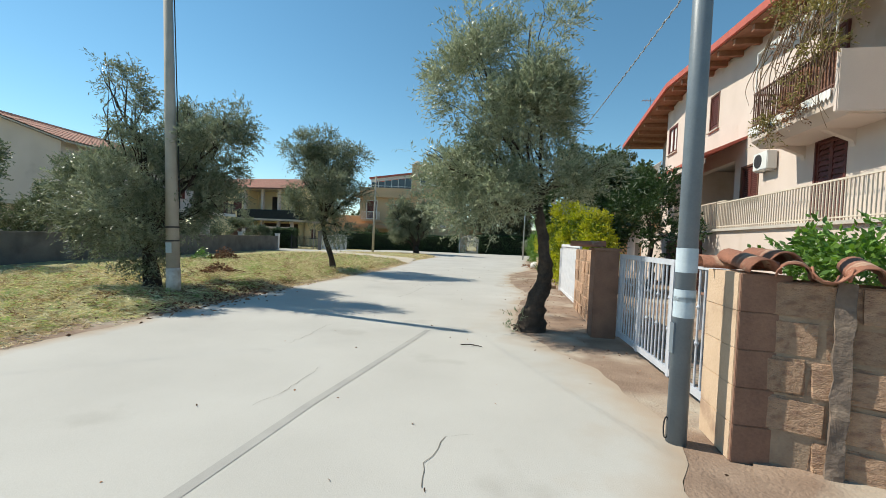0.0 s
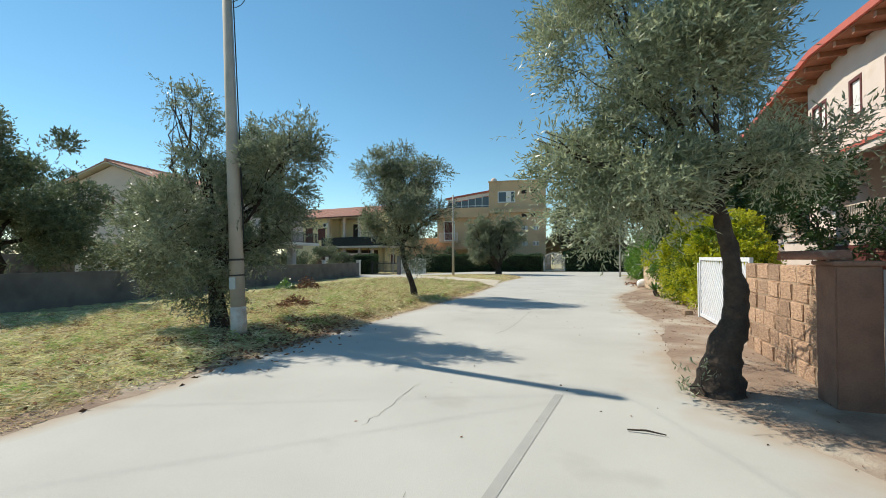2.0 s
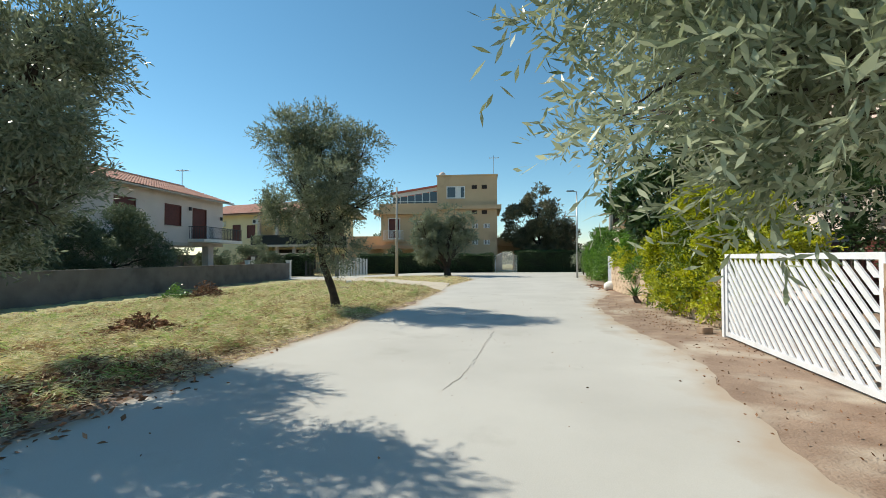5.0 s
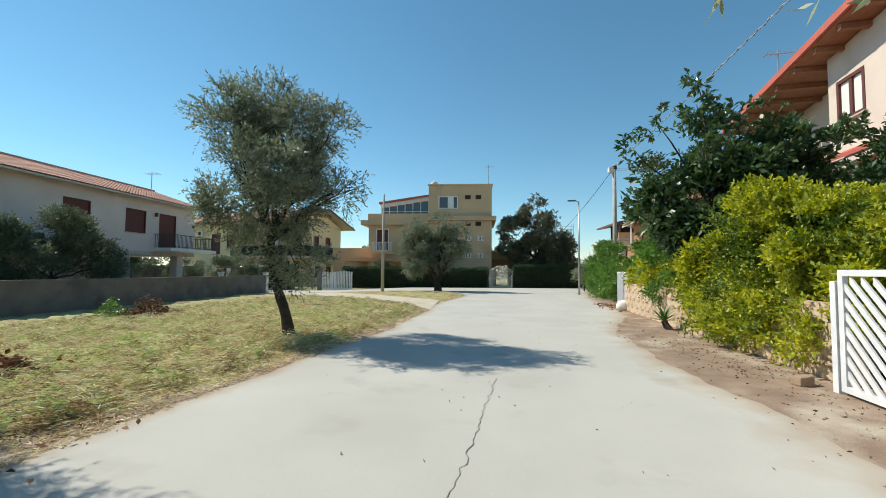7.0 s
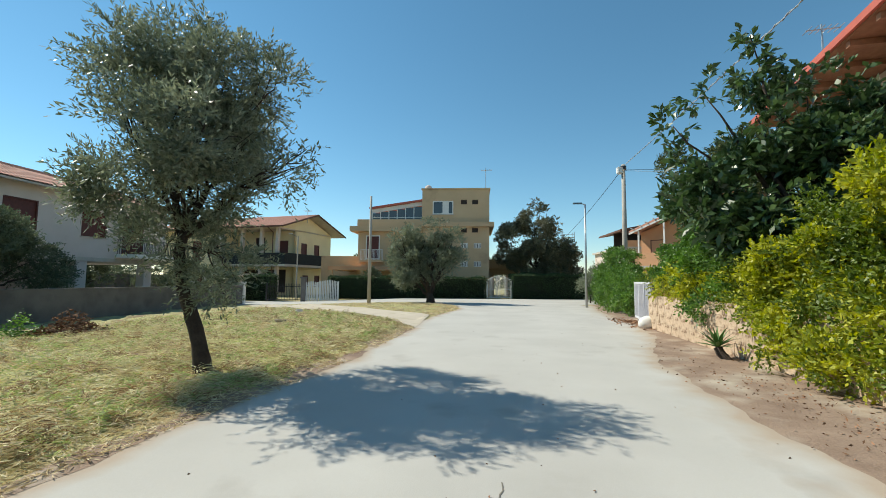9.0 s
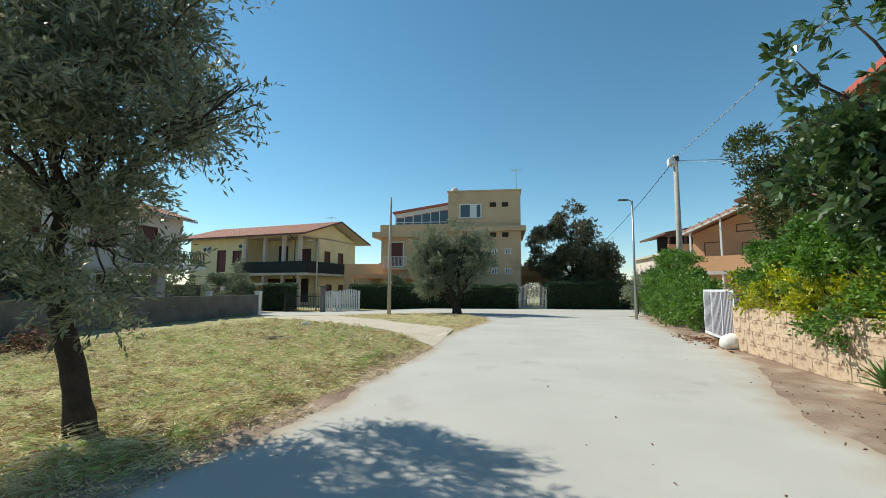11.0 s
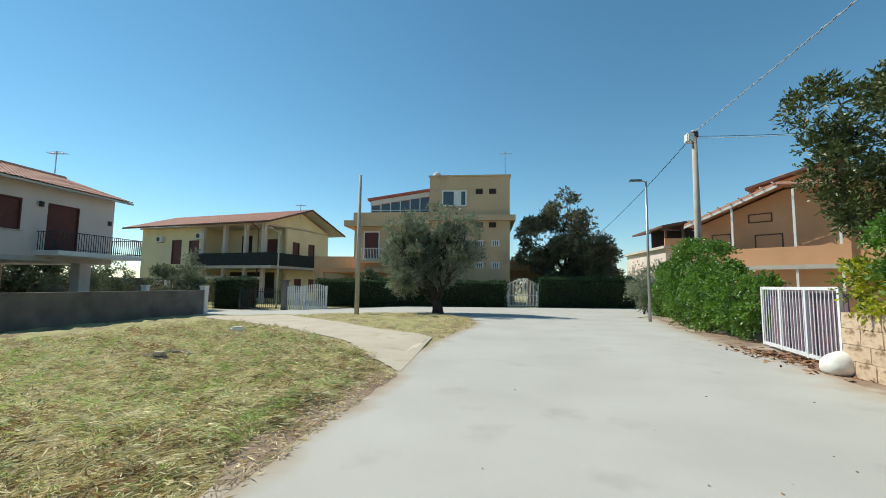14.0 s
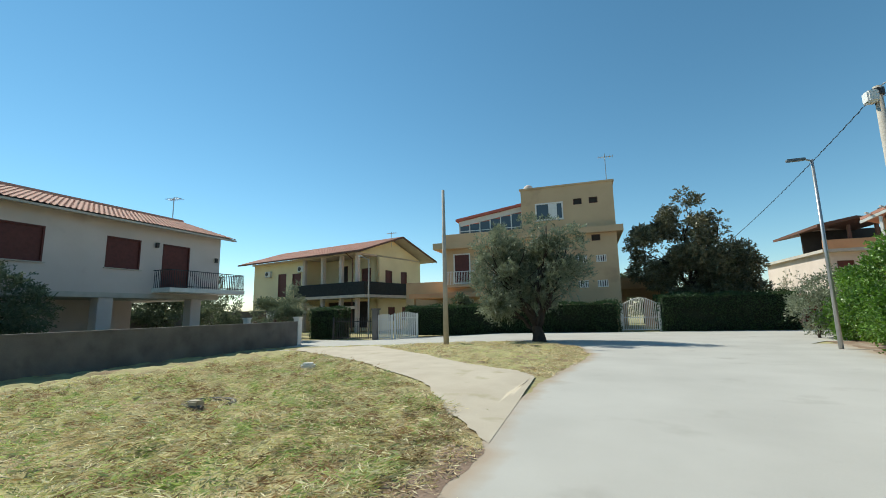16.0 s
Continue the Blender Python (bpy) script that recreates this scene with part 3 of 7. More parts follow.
# ---- the pink house on piers, beyond the garden wall ----
LH = thing("pink_house", pose(0, 0, 0), "pale pink plastered house raised on piers, terracotta roof", "house")
FX = -23.4
bm = bmesh.new()
wall_with_holes(bm, 25.4, 42.1, 2.75, 6.45, ((35.25, 36.95, 4.0, 5.6), (38.2, 39.9, 3.1, 5.6), (31.0, 32.7, 4.0, 5.6)),
                lambda b, a, c, z0, z1: box(b, FX - 0.3, FX, a, c, z0, z1))
part("wall", bm, M_PINK, LH)
part("wall", boxes((-31.6, FX - 0.3, 41.8, 42.1, 2.75, 6.45)), M_PINK, LH)
part("wall", boxes((-31.9, -31.6, 25.4, 42.1, 2.75, 6.45)), M_PINK, LH)
bm = bmesh.new()
wall_with_holes(bm, -31.6, FX - 0.3, 2.75, 6.45, ((-28.2, -27.4, 4.3, 5.7),), lambda b, a, c, z0, z1: box(b, a, c, 25.4, 25.7, z0, z1))
part("wall", bm, M_PINK, LH)
for y0 in (25.4, 41.8):
    bm = bmesh.new()
    prism(bm, ((-31.9, 6.45), (FX, 6.45), (-27.6, 7.85)), "y", y0, y0 + 0.3)
    part("gable", bm, M_PINK, LH)
part("floor_slab", boxes((-31.9, FX + 0.02, 25.38, 42.12, 2.5, 2.75)), M_SLAB, LH)
part("floor_slab", boxes((-31.6, FX - 0.3, 25.7, 41.8, 6.3, 6.42)), M_DARKROOM, LH)
for py in (26.0, 30.7, 35.5, 40.6):
    for px in (-23.75, -30.8):
        part("pier", boxes((px - 0.3, px + 0.3, py - 0.35, py + 0.35, -0.6, 2.5), bevel=0.02), M_PINK, LH)
part("ground_floor_wall", boxes((-31.5, -27.6, 26.4, 39.6, -0.6, 2.5)), M_PINK, LH)
tiled_roof("roof", LH, 24.9, 42.6, (-22.65, 6.42), (-27.6, 8.05))
tiled_roof("roof", LH, 24.9, 42.6, (-32.55, 6.42), (-27.6, 8.05), fine=3)
bm = bmesh.new()
tube(bm, [(-27.6, y, 8.12) for y in (24.9, 42.6)], 0.13, 8)
part("ridge", bm, M_TILE, LH)
part("gutter", boxes((-22.72, -22.58, 24.9, 42.6, 6.3, 6.4)), M_SLAB, LH)
for (y0, y1, z0, z1) in ((35.25, 36.95, 4.0, 5.6), (31.0, 32.7, 4.0, 5.6)):
    t = opening(LH, "window", pose(FX, y0, z0, 0, 0, 90), y1 - y0, z1 - z0, 0.16, M_SHUT, M_SHUT, "closed dark red roller shutter window")
t = opening(LH, "balcony_door", pose(FX, 38.2, 3.1, 0, 0, 90), 1.7, 2.5, 0.16, M_SHUT, M_SHUT, "half-closed dark red roller shutter door", sill=False)
t = opening(LH, "window", pose(-28.2, 25.4, 4.3), 0.8, 1.4, 0.16, M_SHUT, M_SHUT, "small shuttered gable window")
part("balcony_slab", boxes((FX, -22.0, 37.7, 42.9, 2.82, 3.06), (-25.2, FX, 42.12, 42.9, 2.82, 3.06)), M_TRIMW, LH)
rail = new("railing")
rail.parent = LH
part("top_rail", boxes((-22.08, -22.03, 37.75, 42.85, 4.02, 4.06), (FX, -22.06, 37.75, 37.8, 4.02, 4.06), (-25.2, -22.06, 42.81, 42.85, 4.02, 4.06)), M_IRON, rail)
part("bottom_rail", boxes((-22.08, -22.03, 37.75, 42.85, 3.14, 3.17), (-25.2, -22.06, 42.81, 42.85, 3.14, 3.17)), M_IRON, rail)
bar_me = mesh_of("baluster", boxes((-0.012, 0.012, -0.012, 0.012, 3.06, 4.03)), M_IRON)
bars("baluster", bar_me, rail, (-22.055, 37.8, 0), (0, 0.14, 0), 37)
bars("baluster", bar_me, rail, (-23.3, 37.77, 0), (0.14, 0, 0), 9)
bars("baluster", bar_me, rail, (-25.2, 42.83, 0), (0.14, 0, 0), 23)
wall_lamp(pose(FX, 37.75, 5.45, 0, 0, -90))
wall_lamp(pose(FX, 41.7, 5.0, 0, 0, -90))
antenna(pose(-26.5, 41.0, 8.0), 1.4)


# ---- the yellow house with the loggia ----
H2M = pose(-20.62, 55.15, 0, 0, 0, -13.6) @ Matrix.Diagonal((1.058, 1.058, 1.058, 1))
H2 = thing("yellow_house", H2M, "pale yellow two-storey house with a columned loggia", "house")
bm = bmesh.new()
wall_with_holes(bm, -17.0, -8.6, -0.5, 6.9, ((-12.7, -11.4, 3.2, 5.6), (-10.4, -9.1, 3.9, 5.5)), lambda b, a, c, z0, z1: box(b, a, c, 1.0, 1.3, z0, z1))
part("wall", bm, M_YELLOW, H2)
part("wall", boxes((-17.0, -16.7, 1.3, 10.4, -0.5, 6.9)), M_YELLOW, H2)
bm = bmesh.new()
wall_with_holes(bm, -8.6, -1.0, -0.5, 6.9, ((-6.2, -4.9, 3.4, 6.1), (-3.0, -1.8, 3.4, 5.7), (-7.6, -2.0, 0.0, 2.5)), lambda b, a, c, z0, z1: box(b, a, c, 3.4, 3.7, z0, z1))
part("loggia_wall", bm, M_YELLOW, H2)
part("wall", boxes((-8.9, -8.6, 1.3, 3.4, -0.5, 6.9)), M_YELLOW, H2)
bm = bmesh.new()
wall_with_holes(bm, 3.4, 10.4, -0.5, 6.9, ((4.6, 5.6, 3.3, 5.5), (7.0, 8.0, 3.9, 5.5), (5.0, 6.0, 0.6, 1.9), (7.2, 8.2, 0.6, 1.9)), lambda b, a, c, z0, z1: box(b, -1.3, -1.0, a, c, z0, z1))
part("gable_wall", bm, M_YELLOW, H2)
bm = bmesh.new()
prism(bm, ((1.0, 6.9), (10.4, 6.9), (5.7, 8.55)), "x", -1.3, -1.0)
part("gable", bm, M_YELLOW, H2)
part("wall", boxes((-16.7, -1.3, 10.1, 10.4, -0.5, 6.9)), M_YELLOW, H2)
for cx in (-8.4, -5.7, -3.2, -1.15):
    part("column", boxes((cx - 0.17, cx + 0.17, 0.75, 1.09, -0.5, 6.9), bevel=0.02), M_CREAM, H2, "cream column")
part("balcony_slab", boxes((-9.2, 0.4, 0.2, 3.4, 2.75, 3.0), (-1.0, 0.4, 3.4, 9.6, 2.75, 3.0)), M_SLAB, H2)
part("screen", boxes((-9.1, 0.3, 0.24, 0.28, 3.0, 4.15), (0.28, 0.32, 0.28, 6.6, 3.0, 4.15)), M_MESHDARK, H2, "dark screening cloth along the balcony")
part("balcony_end", boxes((0.26, 0.36, 6.6, 9.6, 3.0, 3.9)), M_CREAM, H2)
part("lintel", boxes((-7.2, -1.0, 0.3, 0.6, 1.75, 2.0)), M_CREAM, H2)
part("ceiling_slab", boxes((-17.0, -1.0, 0.7, 10.4, 6.75, 6.9)), M_CREAM, H2)
roof_frame = new("roof")
roof_frame.parent, roof_frame.matrix_local = H2, pose(0, 0, 0, 0, 0, 90)
tiled_roof("roof", roof_frame, -0.3, 18.2, (-0.2, 6.85), (5.7, 8.8), mat=M_TILE, fine=4)
tiled_roof("roof", roof_frame, -0.3, 18.2, (11.6, 6.85), (5.7, 8.8), mat=M_TILE, fine=3)
part("gutter", boxes((-18.2, 0.35, -0.3, -0.18, 6.75, 6.88)), M_WOOD, H2)
part("downpipe", tube(bmesh.new(), ((-1.6, -0.2, 6.8), (-1.6, 0.7, 6.3), (-1.6, 0.7, -0.3)), 0.05, 8), M_WOOD, H2)
bm = bmesh.new()
prism(bm, ((-0.3, 6.88), (5.7, 8.86), (11.7, 6.88), (11.7, 6.72), (5.7, 8.68), (-0.3, 6.72)), "x", 0.3, 0.38)
part("verge_board", bm, M_WOOD, H2)
opening(H2, "window", pose(-12.7, 1.0, 3.2), 1.3, 2.4, 0.14, M_SHUT, M_SHUT, "closed dark shutter door", sill=False)
opening(H2, "window", pose(-10.4, 1.0, 3.9), 1.3, 1.6, 0.14, M_SHUT, M_SHUT, "closed dark shutter window")
opening(H2, "door", pose(-6.2, 3.4, 3.4), 1.3, 2.7, 0.2, M_WOOD, M_DARKROOM, "open dark doorway", sill=False)
opening(H2, "window", pose(-3.0, 3.4, 3.4), 1.2, 2.3, 0.2, M_WOOD, M_SHUT, "closed dark shutter door", sill=False)
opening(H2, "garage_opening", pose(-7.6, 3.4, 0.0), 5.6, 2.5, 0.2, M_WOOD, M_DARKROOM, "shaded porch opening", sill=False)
for y0, z0, w, h in ((4.6, 3.3, 1.0, 2.2), (7.0, 3.9, 1.0, 1.6), (5.0, 0.6, 1.0, 1.3), (7.2, 0.6, 1.0, 1.3)):
    opening(H2, "window", pose(-1.0, y0, z0, 0, 0, 90), w, h, 0.14, M_WOOD, M_SHUT, "closed brown shutter window", sill=z0 != 3.3)


def aircon(m, group="outdoor air conditioners"):
    t = thing("air_conditioner", m, "white outdoor air conditioner unit on the wall", "air conditioner", group)
    part("case", boxes((-0.42, 0.42, -0.32, -0.02, 0, 0.58), bevel=0.02), M_PLASTIC, t)
    bm = bmesh.new()
    bmesh.ops.create_cone(bm, cap_ends=True, segments=20, radius1=0.22, radius2=0.22, depth=0.02, matrix=pose(-0.1, -0.33, 0.3, 90))
    part("fan_grille", bm, M_IRON, t)
    part("bracket", boxes((-0.3, -0.26, -0.3, 0, -0.05, 0), (0.26, 0.3, -0.3, 0, -0.05, 0)), M_ALU, t)
    return t


aircon(H2M @ pose(-14.2, 1.0, 5.4))
aircon(H2M @ pose(-8.85, 1.0, 5.6))
antenna(pose(-20.0, 60.5, 8.3), 1.6)


# ---- the ochre house with the tower ----
YH = thing("ochre_house", pose(0, 0, 0), "tall ochre plastered house with a glazed roof terrace", "house")
FY = 53.0
bm = bmesh.new()
SMALL = ((-1.35, -0.75, 9.1, 9.55), (-0.25, 0.35, 9.1, 9.55), (-1.35, -0.75, 6.3, 6.75), (-0.25, 0.35, 6.3, 6.75))
GRIL = ((-1.35, -0.65, 4.75, 5.25), (-0.05, 0.65, 4.75, 5.25), (-1.35, -0.65, 2.95, 3.45), (-0.05, 0.65, 2.95, 3.45))
wall_with_holes(bm, -5.2, 1.45, 0, 10.6, (*SMALL, *GRIL, (-4.15, -2.1, 8.1, 9.45)), lambda b, a, c, z0, z1: box(b, a, c, FY, FY + 0.3, z0, z1))
part("tower_wall", bm, M_OCHRE, YH)
part("tower_wall", boxes((1.15, 1.45, FY + 0.3, FY + 8, 0, 10.6)), M_OCHRE, YH)
part("tower_wall", boxes((-5.2, -4.9, FY + 0.3, FY + 8, 0, 10.6)), M_OCHRE, YH)
part("tower_wall", boxes((-4.9, 1.15, FY + 7.7, FY + 8, 0, 10.6)), M_OCHRE, YH)
part("tower_roof", boxes((-4.9, 1.15, FY + 0.3, FY + 7.7, 10.1, 10.3)), M_SLAB, YH)
part("parapet_cap", boxes((-5.3, 1.55, FY - 0.1, FY + 0.35, 10.6, 10.72), (1.12, 1.55, FY + 0.35, FY + 8.1, 10.6, 10.72)), M_OCHRE, YH)
part("cornice", boxes((-5.2, 1.9, FY - 0.45, FY, 6.85, 7.3), (1.45, 1.9, FY, FY + 8, 6.85, 7.3)), M_OCHRE, YH)
for x0, x1, z0, z1 in SMALL:
    opening(YH, "window", pose(x0, FY, z0), x1 - x0, z1 - z0, 0.2, M_WOOD, M_DARKROOM, "small dark square window", 0.04, False)
gr_me = mesh_of("vertical_bar", boxes((-0.045, 0.045, 0.05, 0.11, 0, 0.5)), M_TRIMW)
for x0, x1, z0, z1 in GRIL:
    t = opening(YH, "vent_window", pose(x0, FY, z0), x1 - x0, z1 - z0, 0.2, M_TRIMW, M_DARKROOM, "ventilation window with white bars", 0.04, False)
    bars("vertical_bar", gr_me, t, (0.12, -0.02, 0), (0.155, 0, 0), 4)
t = opening(YH, "window", pose(-4.15, FY, 8.1), 2.05, 1.35, 0.2, M_TRIMW, M_GLASS, "white-framed double window, half shuttered", 0.1, True)
part("mullion", boxes((0.98, 1.08, 0.0, 0.12, 0.1, 1.25), (0.1, 0.98, 0.03, 0.05, 0.1, 0.12)), M_TRIMW, t)
part("blind", boxes((1.08, 1.6, 0.04, 0.055, 0.1, 1.25)), M_TRIMW, t, "drawn white blind")
# wing
bm = bmesh.new()
wall_with_holes(bm, -11.6, -5.2, 0, 6.35, ((-10.8, -9.4, 3.6, 6.0), (-10.6, -9.2, 0.3, 2.4), (-7.6, -6.4, 3.6, 5.6)), lambda b, a, c, z0, z1: box(b, a, c, FY, FY + 0.3, z0, z1))
part("wing_wall", bm, M_OCHRE, YH)
part("wing_wall", boxes((-11.6, -11.3, FY + 0.3, FY + 8, 0, 6.35)), M_OCHRE, YH)
part("roof_slab", boxes((-12.3, -5.2, FY - 0.7, FY + 8, 6.35, 6.85)), M_OCHRE, YH)
part("parapet", boxes((-11.7, -5.2, FY - 0.1, FY + 0.1, 6.85, 7.6), (-11.7, -11.5, FY + 0.1, FY + 8, 6.85, 7.6)), M_OCHRE, YH)
part("canopy", boxes((-14.2, -5.2, FY - 1.2, FY, 2.5, 2.85), (-14.2, -11.6, FY, FY + 5, 2.5, 2.85)), M_ORANGE, YH, "orange-brown canopy slab")
part("canopy_pier", boxes((-14.1, -13.8, FY - 1.1, FY - 0.8, 0, 2.5)), M_OCHRE, YH)
part("canopy_pier", boxes((-11.0, -10.7, FY - 1.1, FY - 0.8, 0, 2.5)), M_OCHRE, YH)
part("terrace_wall", boxes((-17.2, -11.6, FY + 5, FY + 5.2, 0, 4.2)), M_OCHRE, YH)
opening(YH, "balcony_door", pose(-10.8, FY, 3.6), 1.4, 2.4, 0.15, M_TRIMW, M_SHUT, "white-framed dark red shutter door", 0.1, False)
opening(YH, "window", pose(-10.6, FY, 0.3), 1.4, 2.1, 0.15, M_TRIMW, M_DARKROOM, "dark ground-floor opening", 0.08, False)
opening(YH, "window", pose(-7.6, FY, 3.6), 1.2, 2.0, 0.15, M_TRIMW, M_SHUT, "closed dark red shutter", 0.08, True)
part("balcony_rail", boxes((-11.2, -9.0, FY - 0.5, FY - 0.46, 4.5, 4.55)), M_TRIMW, YH)
bal = mesh_of("baluster", boxes((-0.015, 0.015, -0.015, 0.015, 3.5, 4.5)), M_TRIMW)
bars("baluster", bal, YH, (-11.2, FY - 0.48, 0), (0.13, 0, 0), 18)
part("balcony_slab", boxes((-11.3, -8.9, FY - 0.6, FY, 3.3, 3.5)), M_OCHRE, YH)
bm = bmesh.new()
wall_with_holes(bm, 1.45, 5.5, 0, 2.95, ((2.2, 3.5, 0, 2.3),), lambda b, a, c, z0, z1: box(b, a, c, FY + 5.8, FY + 6.1, z0, z1))
part("side_wing_wall", bm, M_OCHRE, YH)
part("side_balcony", boxes((1.45, 5.6, FY + 4.6, FY + 5.8, 2.95, 3.15)), M_OCHRE, YH)
part("side_balcony_parapet", boxes((1.45, 5.6, FY + 4.6, FY + 4.72, 3.15, 3.9)), M_OCHRE, YH)
# glazed terrace room
bm = bmesh.new()
prism(bm, ((-10.6, 8.7), (-5.2, 9.5), (-5.2, 9.68), (-10.6, 8.88)), "y", FY + 0.2, FY + 4.5)
part("terrace_roof", bm, M_REDTRIM, YH, "red-edged sloping terrace roof")
bm = bmesh.new()
prism(bm, ((-10.4, 8.3), (-5.2, 9.1), (-5.2, 9.5), (-10.4, 8.7)), "y", FY + 0.5, FY + 0.62)
part("terrace_fascia", bm, M_TRIMW, YH)
for k in range(7):
    x = -10.35 + k * 0.85
    part("mullion", boxes((x - 0.04, x + 0.04, FY + 0.5, FY + 0.6, 6.85, 8.35 + (x + 10.4) * 0.154)), M_TRIMW, YH)
for k in range(6):
    x = -10.31 + k * 0.85
    part("pane", boxes((x, x + 0.77, FY + 0.54, FY + 0.56, 6.9, 8.3 + (x + 10.4) * 0.154)), M_GLASS, YH)
part("transom", boxes((-10.35, -5.2, FY + 0.49, FY + 0.51, 7.85, 7.92)), M_TRIMW, YH)
bm = bmesh.new()
tube(bm, ((-4.7, FY + 0.9, 10.3), (-4.7, FY + 0.9, 10.85), (-4.7, FY + 0.9, 11.1), (-4.7, FY + 0.9, 11.25)), [0.36, 0.4, 0.33, 0.12], 14)
tank = thing("water_tank", pose(0, 0, 0), "rounded terracotta coloured water tank on the roof", "water tank")
part("tank_body", bm, M_CREAM, tank, smooth=True)
antenna(pose(1.1, FY + 0.5, 10.3), 2.6, "tall galvanised television antenna on the parapet")


# ---- clipped hedges, gates and fences along the side road ----
def hedge_block(x0, x1, depth, z0, z1, label, count, seed):
    """A clipped hedge that follows the side road: a core coloured dark as inner shade, under a coat of leaves."""
    rng = np.random.default_rng(seed)
    t = thing("hedge", pose((x0 + x1) / 2, street_line((x0 + x1) / 2), 0, 0, 0, 8.5), label, "hedge", "clipped street hedges")
    h = (x1 - x0) / 2
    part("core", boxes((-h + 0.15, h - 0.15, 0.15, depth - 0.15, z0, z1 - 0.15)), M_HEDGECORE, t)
    quads("foliage", hedge_leaves(rng, -h, h, 0, depth, z0, z1, count, 0.11, 0.06, 0.05), L_HEDGE, t)
    return t


# near-black core colour stands in for the shade deep between the leaves
M_HEDGECORE = material("hedge_inside_shade", (0.018, 0.026, 0.012), (0.01, 0.015, 0.008), 5, 0.95, 0.5)
hedge_block(-12.6, 1.1, 1.3, -0.1, 1.85, "long clipped dark green hedge along the road", 26000, 3)
hedge_block(3.35, 10.9, 1.5, 0, 2.2, "clipped dark green hedge beside the arched gate", 17000, 4)
rng = np.random.default_rng(5)
t = thing("hedge", pose(-18.5, 47.2, -0.34), "square clipped hedge between the iron gates", "hedge", "clipped street hedges")
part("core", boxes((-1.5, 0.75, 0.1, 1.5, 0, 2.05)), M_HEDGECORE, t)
quads("foliage", hedge_leaves(rng, -1.6, 0.85, 0, 1.6, 0, 2.2, 9000, 0.11, 0.06, 0.06), L_HEDGE, t)


def arched_gate(m, w, h, rise, n, mat, label):
    """A two-leaf gate of upright bars under an arched top rail."""
    t = thing("gate", m, label, "gate")
    for s in (0, 1):
        leaf = new("gate_leaf")
        leaf.parent = t
        x0 = s * w / 2
        top = lambda x: h + rise * math.sin(math.pi * x / w)
        for z in (0.08, h * 0.5):
            part("rail", boxes((x0 + 0.02, x0 + w / 2 - 0.02, -0.02, 0.02, z, z + 0.05)), mat, leaf)
        pts = [(x0 + 0.02 + (w / 2 - 0.04) * k / 8, 0, top(x0 + 0.02 + (w / 2 - 0.04) * k / 8)) for k in range(9)]
        part("top_rail", tube(bmesh.new(), pts, 0.025, 6), mat, leaf)
        for k in range(n):
            x = x0 + 0.04 + (w / 2 - 0.08) * k / (n - 1)
            part("bar", boxes((x - 0.014, x + 0.014, -0.014, 0.014, 0.08, top(x))), mat, leaf)
    return t


arched_gate(pose(1.2, street_line(1.2) + 0.3, 0, 0, 0, 8.5), 2.1, 1.65, 0.4, 10, M_TRIMW, "white iron gate with an arched top")
for gx in (1.14, 3.33):
    t = thing("gate_post", pose(gx, street_line(gx) + 0.35, 0), "plain white gate post", "gate post", "posts of the arched gate")
    part("post", boxes((-0.07, 0.07, -0.07, 0.07, 0, 1.75), bevel=0.01), M_TRIMW, t)


def picket_panel(m, w, h, n, mat, label, group="", bow=0.0, dark=False):
    t = thing("gate" if not dark else "fence", m, label, "gate" if not dark else "fence", group)
    for z in (0.12, h - 0.28):
        part("rail", boxes((0, w, -0.02, 0.02, z, z + 0.05)), mat, t)
    for k in range(n):
        x = w * (k + 0.5) / n
        wd = w / n * (0.3 if not dark else 0.1)
        part("picket", boxes((x - wd, x + wd, -0.035, -0.02, 0.06, h + bow * math.sin(math.pi * x / w))), mat, t)
    for x in (0, w):
        part("post", boxes((x - 0.05, x + 0.05, -0.05, 0.05, 0, h + 0.05)), mat, t)
    return t


picket_panel(pose(-14.25, 46.75, -0.32, 0, 0, 8), 1.0, 1.6, 7, M_TRIMW, "white slatted pedestrian gate", "white slatted gates", 0.1)
picket_panel(pose(-13.1, 46.95, -0.30, 0, 0, 8), 1.55, 1.65, 11, M_TRIMW, "white slatted double gate", "white slatted gates", 0.15)
picket_panel(pose(-17.5, 46.4, -0.33, 0, 0, 6), 2.95, 1.5, 22, M_IRON, "black iron railing beside the hedge", "black iron fences", dark=True)
picket_panel(pose(-22.6, 46.2, -0.34, 0, 0, 4), 2.4, 2.0, 18, M_IRON, "black iron gate between white pillars", "black iron fences", dark=True)
for gx, gy in ((-22.8, 46.2), (-14.4, 46.7)):
    t = thing("gate_pillar", pose(gx, gy, -0.34), "weathered pale gate pillar with a cap", "gate pillar", "gate pillars")
    part("pillar", boxes((-0.18, 0.18, -0.18, 0.18, 0, 2.0)), M_TRIMW if gx < -20 else M_CONC, t)
    part("cap", boxes((-0.24, 0.24, -0.24, 0.24, 2.0, 2.1)), M_CONC, t)


# ---- poles and cables ----
def tapered_pole(name, m, h, r0, r1, mat, label, category, group=""):
    t = thing(name, m, label, category, group)
    part("shaft", tube(bmesh.new(), ((0, 0, -0.3), (0, 0, h)), [r0, r1], 18), mat, t, smooth=True)
    return t


